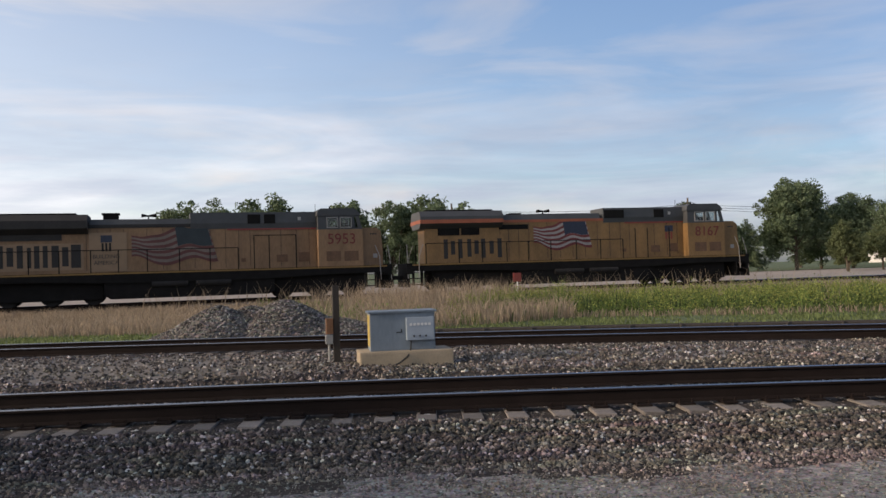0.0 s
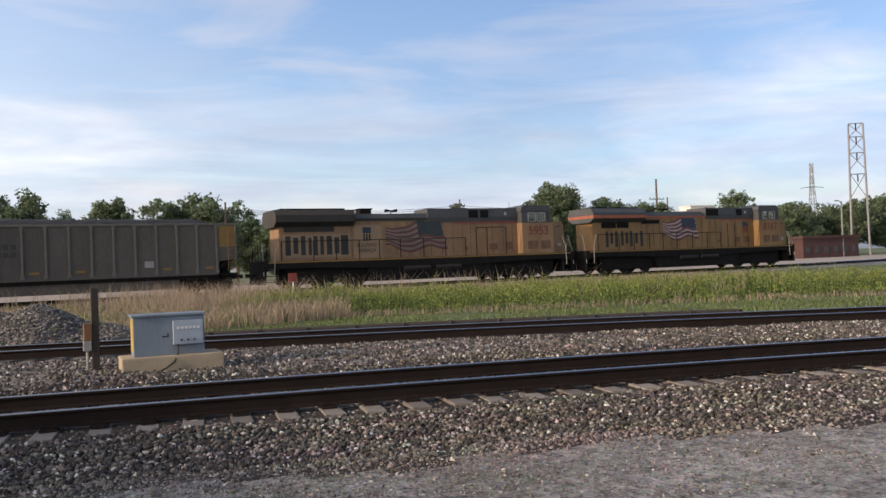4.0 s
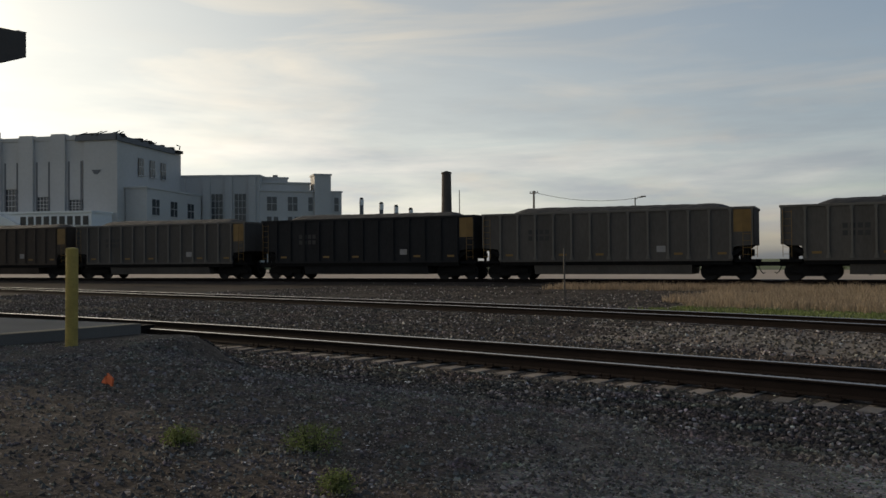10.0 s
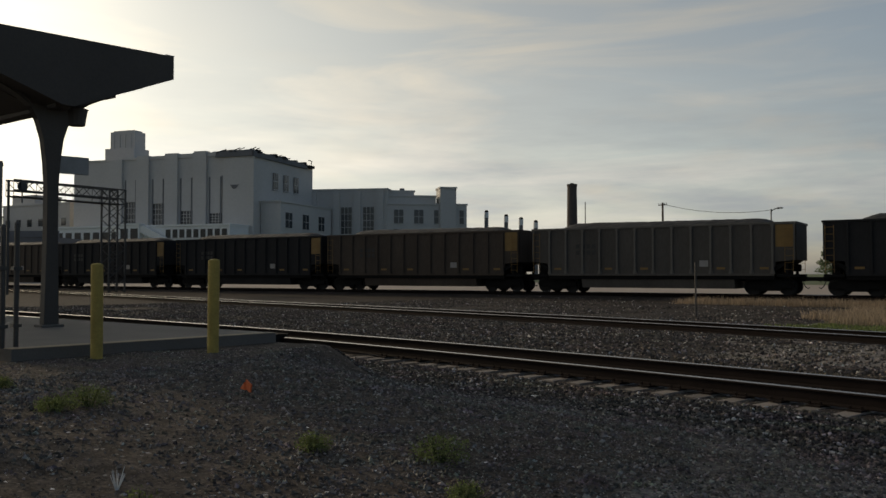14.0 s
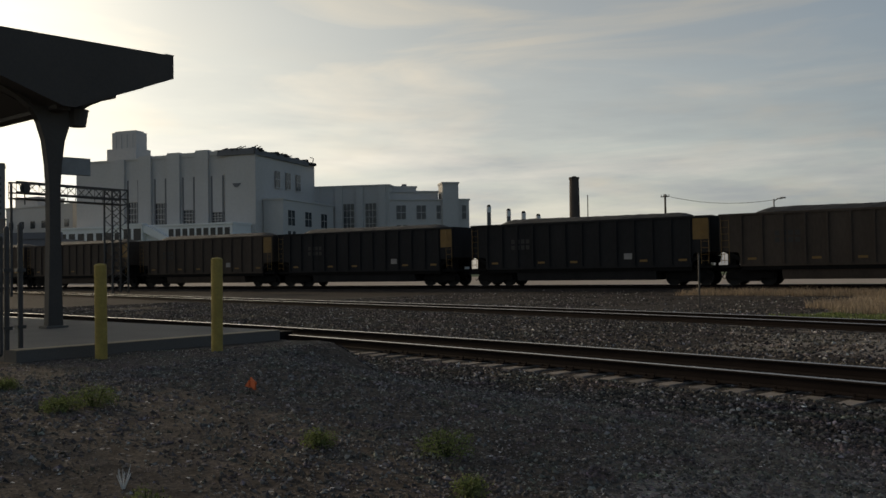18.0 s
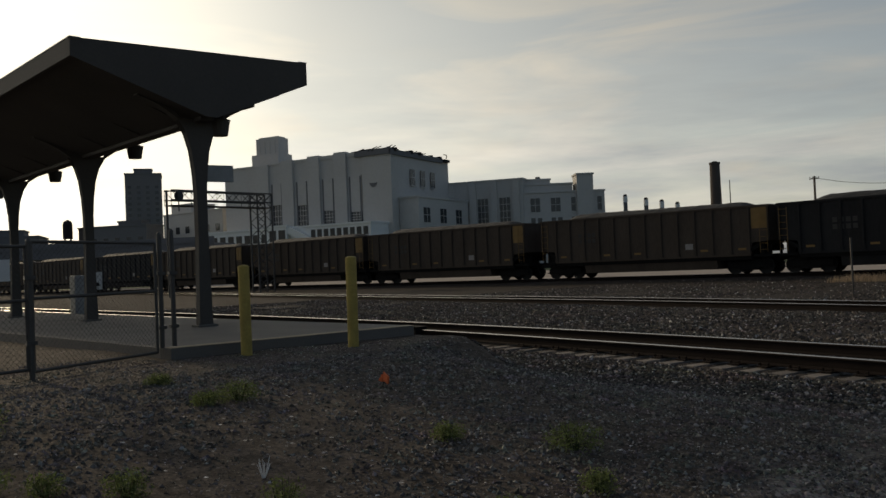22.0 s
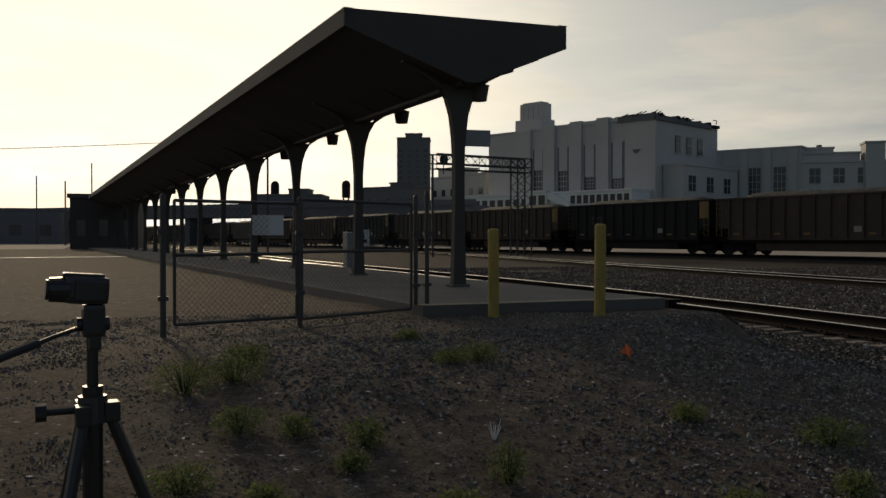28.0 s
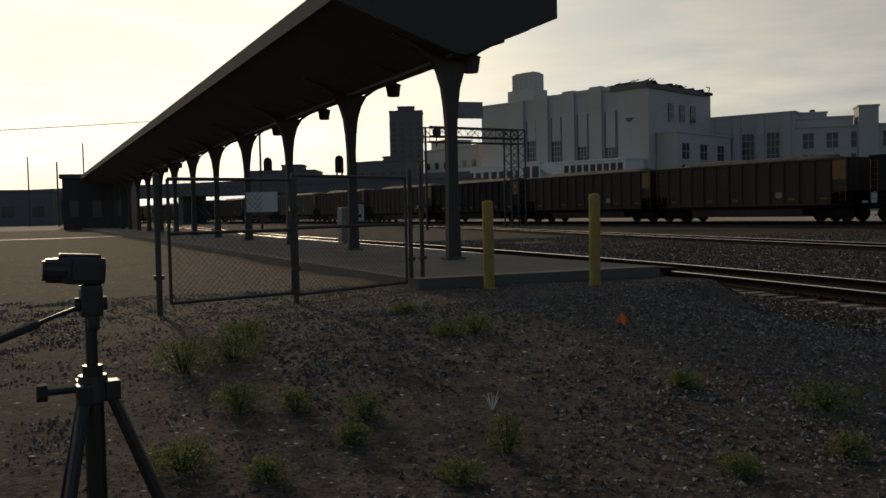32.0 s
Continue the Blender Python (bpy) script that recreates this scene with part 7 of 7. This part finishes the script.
def verge():
    rng = np.random.RandomState(21)
    green, dark, straw, lawn, leaves, tips, shade = [], [], [], [], [], [], []
    for _ in range(175000):
        x = rng.uniform(-20, 44)
        y2 = line_second(x)[0] + 2.3
        y3 = line_train(x)[0] - 2.0
        y = y2 + (y3 - y2) * rng.rand() ** 1.15
        z = ground_z(x, y)
        k = noise.noise((x * 0.25, y * 0.25, 2))
        k2 = noise.noise((x * 1.1, y * 1.1, 6))
        if x < -9 + 3 * k and y < y3 - 4:
            continue
        edge = y - y2
        band = 2.8 + 1.7 * smooth(5, 12, x) + 0.10 * max(0, x) + 1.2 * k
        if edge < band:
            if rng.rand() < 0.75:
                lawn.append((x, y, z, rng.uniform(0.03, 0.10)))
        elif x > 8.8 + 3 * k + 0.04 * (y - 30) + 1.2 * k2:
            if edge < band + 1.3 + 0.9 * k2:
                (straw if rng.rand() < 0.72 else lawn).append((x, y, z, rng.uniform(0.08, 0.26)))
            elif edge < band + 11:
                hh = max(0.22, (0.68 + 0.25 * k + 0.16 * k2) * smooth(0, 3.5, edge - band))
                r = rng.rand()
                hh *= 1.0 + 0.55 * noise.noise((x * 2.6, y * 2.6, 12)) + 0.25 * noise.noise((x * 0.6, y * 0.5, 15))
                if k2 + 0.8 * noise.noise((x * 0.45, y * 0.9, 19)) > 0.62:
                    if r < 0.6:
                        straw.append((x, y, z, rng.uniform(0.6, 1.2) * hh))
                    continue
                if r < 0.40:
                    (green if rng.rand() < 0.65 else dark).append((x, y, z, rng.uniform(0.6, 1.25) * hh))
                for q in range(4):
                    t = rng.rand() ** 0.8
                    # some low leaves get the dark green, painting shade inside the weeds
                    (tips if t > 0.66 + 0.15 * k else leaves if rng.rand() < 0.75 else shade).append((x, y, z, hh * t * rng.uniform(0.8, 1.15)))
            elif rng.rand() < 0.35:
                straw.append((x, y, z, rng.uniform(0.2, 0.5)))
        else:
            tall = 0.34 + 0.30 * smooth(3, 9, x) + 0.14 * k2
            r = rng.rand()
            if r < 0.74:
                straw.append((x, y, z, rng.uniform(0.4, 1.15) * tall))
            elif r < 0.82 and x > 1:
                leaves.append((x, y, z, rng.uniform(0.05, 0.45)))
                lawn.append((x, y, z, rng.uniform(0.15, 0.5)))
    for _ in range(5200):
        x = rng.normal(9.0, 3.2)
        y = line_train(x)[0] - rng.uniform(2.5, 20)
        if x > 2 and noise.noise((x * 0.9, y * 0.5, 22)) + 0.4 * noise.noise((x * 3, y * 2, 5)) > -0.02 + 0.02 * abs(x - 8):
            straw.append((x, y, ground_z(x, y), rng.uniform(0.5, 1.15) + 0.35 * rng.rand() ** 3))
    for _ in range(260):
        x = rng.uniform(-4, 30)
        y = line_train(x)[0] - rng.uniform(2.5, 14)
        straw.append((x, y, ground_z(x, y), rng.uniform(0.9, 1.5)))
    blades("weed_stems", green, M["weed"], "green stems of the tall weeds beside the railway", 0.012, "weeds", 0.5)
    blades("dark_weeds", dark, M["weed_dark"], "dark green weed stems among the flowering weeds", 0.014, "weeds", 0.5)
    leafy("weed_leaves", leaves, M["weed"], "yellow-green leaves of tall weeds beside the railway", 0.042)
    leafy("weed_shade_leaves", shade, M["weed_dark"], "low weed leaves in a darker green that stands for shade", 0.055)
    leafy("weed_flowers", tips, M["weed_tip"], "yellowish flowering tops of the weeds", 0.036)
    blades("dry_grass", straw, M["straw"], "dry straw-coloured tall grass beside the railway", 0.014, "grass", 0.8)
    blades("lawn_grass", lawn, M["lawn"], "short green grass along the track", 0.022, "grass")


verge()


def clump(name, label, x, y, h, w, n, seed, material, leafy=True):
    rng = np.random.RandomState(seed)
    t = thing(name, label, "weed", pose(x, y, gz(x, y)), group="weeds in the gravel")
    a, r = rng.uniform(0, 6.283, n), w / 2 * rng.uniform(0, 1, n) ** 0.6
    bm = bmesh.new()
    for k in range(max(5, n // 12)):
        ang, rr = rng.uniform(0, 6.283), rng.uniform(0.2, 0.8) * w / 2
        rod(bm, (rr * 0.2 * math.cos(ang), rr * 0.2 * math.sin(ang), -0.02), (rr * math.cos(ang), rr * math.sin(ang), h * rng.uniform(0.5, 0.9)), 0.004, 0.002, n=4)
    tagged(part("stem", bm, M["weed_dark"], t), kind="stuff")
    cl = [(rr * math.cos(q), rr * math.sin(q), max(0.02, h * rng.uniform(0.1, 0.9) * (1 - 0.5 * rr / w)), 0.06) for q, rr in zip(a, r)]
    v, f = leaf_cloud(rng, cl, 4, 0.012)
    v[:, 2] = np.maximum(v[:, 2], 0.0)
    part("foliage", fast_mesh("foliage", v, f, material), None, t)


WEEDS = [(-7.14, 0.65, 0.35, 0.60), (-7.36, 1.10, 0.28, 0.55), (-5.90, 0.91, 0.23, 0.40), (-5.72, 1.28, 0.17, 0.24), (-5.39, 1.70, 0.22, 0.30), (-4.95, 1.47, 0.15, 0.20), (-4.55, 2.38, 0.32, 0.26), (-4.88, 0.41, 0.20, 0.40), (-4.21, 1.90, 0.14, 0.28), (-4.45, 4.99, 0.26, 0.50), (-3.70, 4.40, 0.18, 0.26), (-7.60, 3.24, 0.16, 0.32), (-7.62, 3.58, 0.22, 0.44), (-9.18, 3.36, 0.14, 0.30), (-3.76, 3.58, 0.15, 0.24), (-4.56, 0.85, 0.14, 0.22), (-5.28, 4.33, 0.17, 0.26), (-8.3, 1.35, 0.20, 0.5)]
for i, (x, y, h, w) in enumerate(WEEDS):
    clump("weed_clump", "low green weed clump growing in the gravel", x, y, h * 0.95, w * 0.95, 90 + int(420 * w), 60 + i, M["lawn"])


def white_stalks():
    c = thing("bleached_weed", "small bleached white dead weed in the gravel", "weed", pose(-5.30, 2.64, gz(-5.30, 2.64)))
    rng = random.Random(4)
    for k in range(9):
        bm = bmesh.new()
        a = rng.uniform(0, 6.28)
        rod(bm, (0, 0, -0.02), (0.05 * math.cos(a), 0.05 * math.sin(a), rng.uniform(0.09, 0.16)), 0.005, 0.002, n=5)
        part("stalk", bm, M["white_rag"], c)


white_stalks()


def litter(x, y, size, seed, label, material):
    rng = random.Random(seed)
    bm = bmesh.new()
    bmesh.ops.create_icosphere(bm, subdivisions=1, radius=size)
    for v in bm.verts:
        v.co *= rng.uniform(0.5, 1.2)
        v.co.z = abs(v.co.z) * 0.45
    solid("litter", bm, material, label, "litter", "litter along the track", m=pose(x, y, gz(x, y) + 0.01, 0, 0, rng.uniform(0, 360)))


litter(-6.91, 9.75, 0.07, 1, "scrap of white plastic on the ballast", M["white_rag"])
litter(-2.95, 9.80, 0.05, 2, "white paper scrap on the ballast", M["white_rag"])
litter(-3.25, 9.75, 0.06, 3, "white paper scrap on the ballast", M["white_rag"])
litter(-8.6, 9.9, 0.045, 4, "small white scrap beside the ties", M["white_rag"])
litter(2.48, 9.62, 0.045, 5, "pale stone chip on the ballast", M["white_rag"])
litter(-10.4, 9.9, 0.05, 6, "small white scrap beside the ties", M["white_rag"])
litter(3.4, 11.0, 0.05, 7, "broken green glass between the rails", M["glass_green"])


def platform_things():
    c = thing("platform_cabinet", "grey steel trackside cabinet on a concrete plinth", "cabinet", pose(-37.4, 10.75, ground_z(-37.4, 10.75), 0, 0, PL))
    bm = bmesh.new()
    box(bm, -0.3, -0.26, 0.08, 0.3, 0.26, 1.95, 0.05)
    part("body", bm, M["tin"], c)
    bm = bmesh.new()
    box(bm, -0.34, -0.30, 0.0, 0.34, 0.30, 0.09, 0.01)
    part("plinth", bm, M["concrete"], c)
    bm = bmesh.new()
    box(bm, 0.30, -0.20, 0.2, 0.312, 0.20, 1.80, 0.004)
    part("door", bm, M["tin"], c)
    y, sl = line_near(-15.6)
    c = thing("joint_box", "dark steel box clamped over the near rail joint", "box", pose(-15.6, y, 0.0, 0, 0, math.degrees(math.atan(sl))))
    bm = bmesh.new()
    box(bm, -0.28, -0.16, 0.02, 0.28, 0.16, 0.235, 0.02)
    part("body", bm, M["black"], c)
    bm = bmesh.new()
    box(bm, -0.30, -0.18, 0.235, 0.30, 0.18, 0.25, 0.005)
    part("lid", bm, M["black"], c)


platform_things()
pole("utility_pole", "wooden utility pole beside the lot", -75, -12.5, 8.4, 0.14, ((0.3, 1.2),))
pole("utility_pole", "slim wooden utility pole beyond the platform", -75, 14.07, 10.6, 0.11, ((0.3, 1.2),))
wire((-75, -12.5, 8.15), (-75, 14.07, 10.35), 0.12, 0.025)


def stub_post():
    c = thing("marker_post", "slim pale marker post beside the far track", "post", pose(-13.7, 29.3, ground_z(-13.7, 29.3)))
    bm = bmesh.new()
    rod(bm, (0, 0, -0.3), (0, 0, 1.95), 0.035, n=8)
    part("post", bm, M["pipe"], c)
    c = thing("red_marker", "small red plate on a white stake in the dry grass", "marker", pose(12.0, 36.0, ground_z(12, 36)))
    bm = bmesh.new()
    rod(bm, (0, 0, -0.2), (0.05, 0, 1.0), 0.03, n=6)
    part("stake", bm, M["white_rag"], c)
    bm = bmesh.new()
    box(bm, -0.15, -0.02, 1.0, 0.22, 0.02, 1.38, 0.01)
    part("plate", bm, M["red"], c)


stub_post()


def guard_rail():
    """A raised guard timber on pads behind the second track, with the pale switch board."""
    g = thing("guard_timber", "dark guard timber on pads behind the second track", "guard rail")
    x = 3.9
    prev = None
    while x < 17:
        y, s = line_second(x)
        p = (x, y + 2.15)
        if prev:
            bm = bmesh.new()
            rod(bm, (*prev, 0.17), (*p, 0.17), 0.07, n=6)
            part("timber", bm, M["creosote"], g)
        bm = bmesh.new()
        box(bm, p[0] - 0.06, p[1] - 0.09, -0.1, p[0] + 0.06, p[1] + 0.09, 0.22)
        part("pad", bm, M["creosote"], g)
        prev = p
        x += 1.05
    bm = bmesh.new()
    y, s = line_second(10.6)
    box(bm, -0.45, -0.12, 0, 0.45, 0.12, 0.05, 0.01)
    solid("switch_board", bm, M["base_conc"], "pale weathered board lying between the rails", "board", m=pose(10.6, y + 0.75, 0.03, 0, 0, math.degrees(math.atan(s))))


guard_rail()


# ---- what moves ----
def motions():
    times = [0, 1, 2, 3, 4, 5, 6, 7, 8, 10, 12, 14, 16, 18, 20, 22, 24, 26, 28, 30, 32]
    train = [(engine_a, 33.887, 13.7), (engine_b, 11.25, 13.7)]
    for k, c in enumerate(cars):
        # the slack between cars is taken up unevenly, pair by pair
        train.append((c, -8.552 - 16.2 * k + (0.216 if (k % 2 == 1) == (k < 7) else -0.216), 12.4))
    for ob, shift, base in train:
        walk(ob, [(t, vehicle_pose(START + shift + SPEED * t, base)) for t in times])
    # the wheels of the engines and of the first cars roll along
    steps = [k / 10 for k in range(321)]
    for ob in [engine_a, engine_b] + cars[:3]:
        r = 0.533 if ob in (engine_a, engine_b) else 0.457
        for w in [c for c in ob.children_recursive if c.name.startswith("wheel")]:
            x, y, z = w.location
            half = 0 if y > 0 else 180
            sign = 1 if y > 0 else -1
            walk(w, [(t, pose(x, y, z, 0, sign * math.degrees(SPEED * t / r) % 360, half)) for t in steps])


motions()
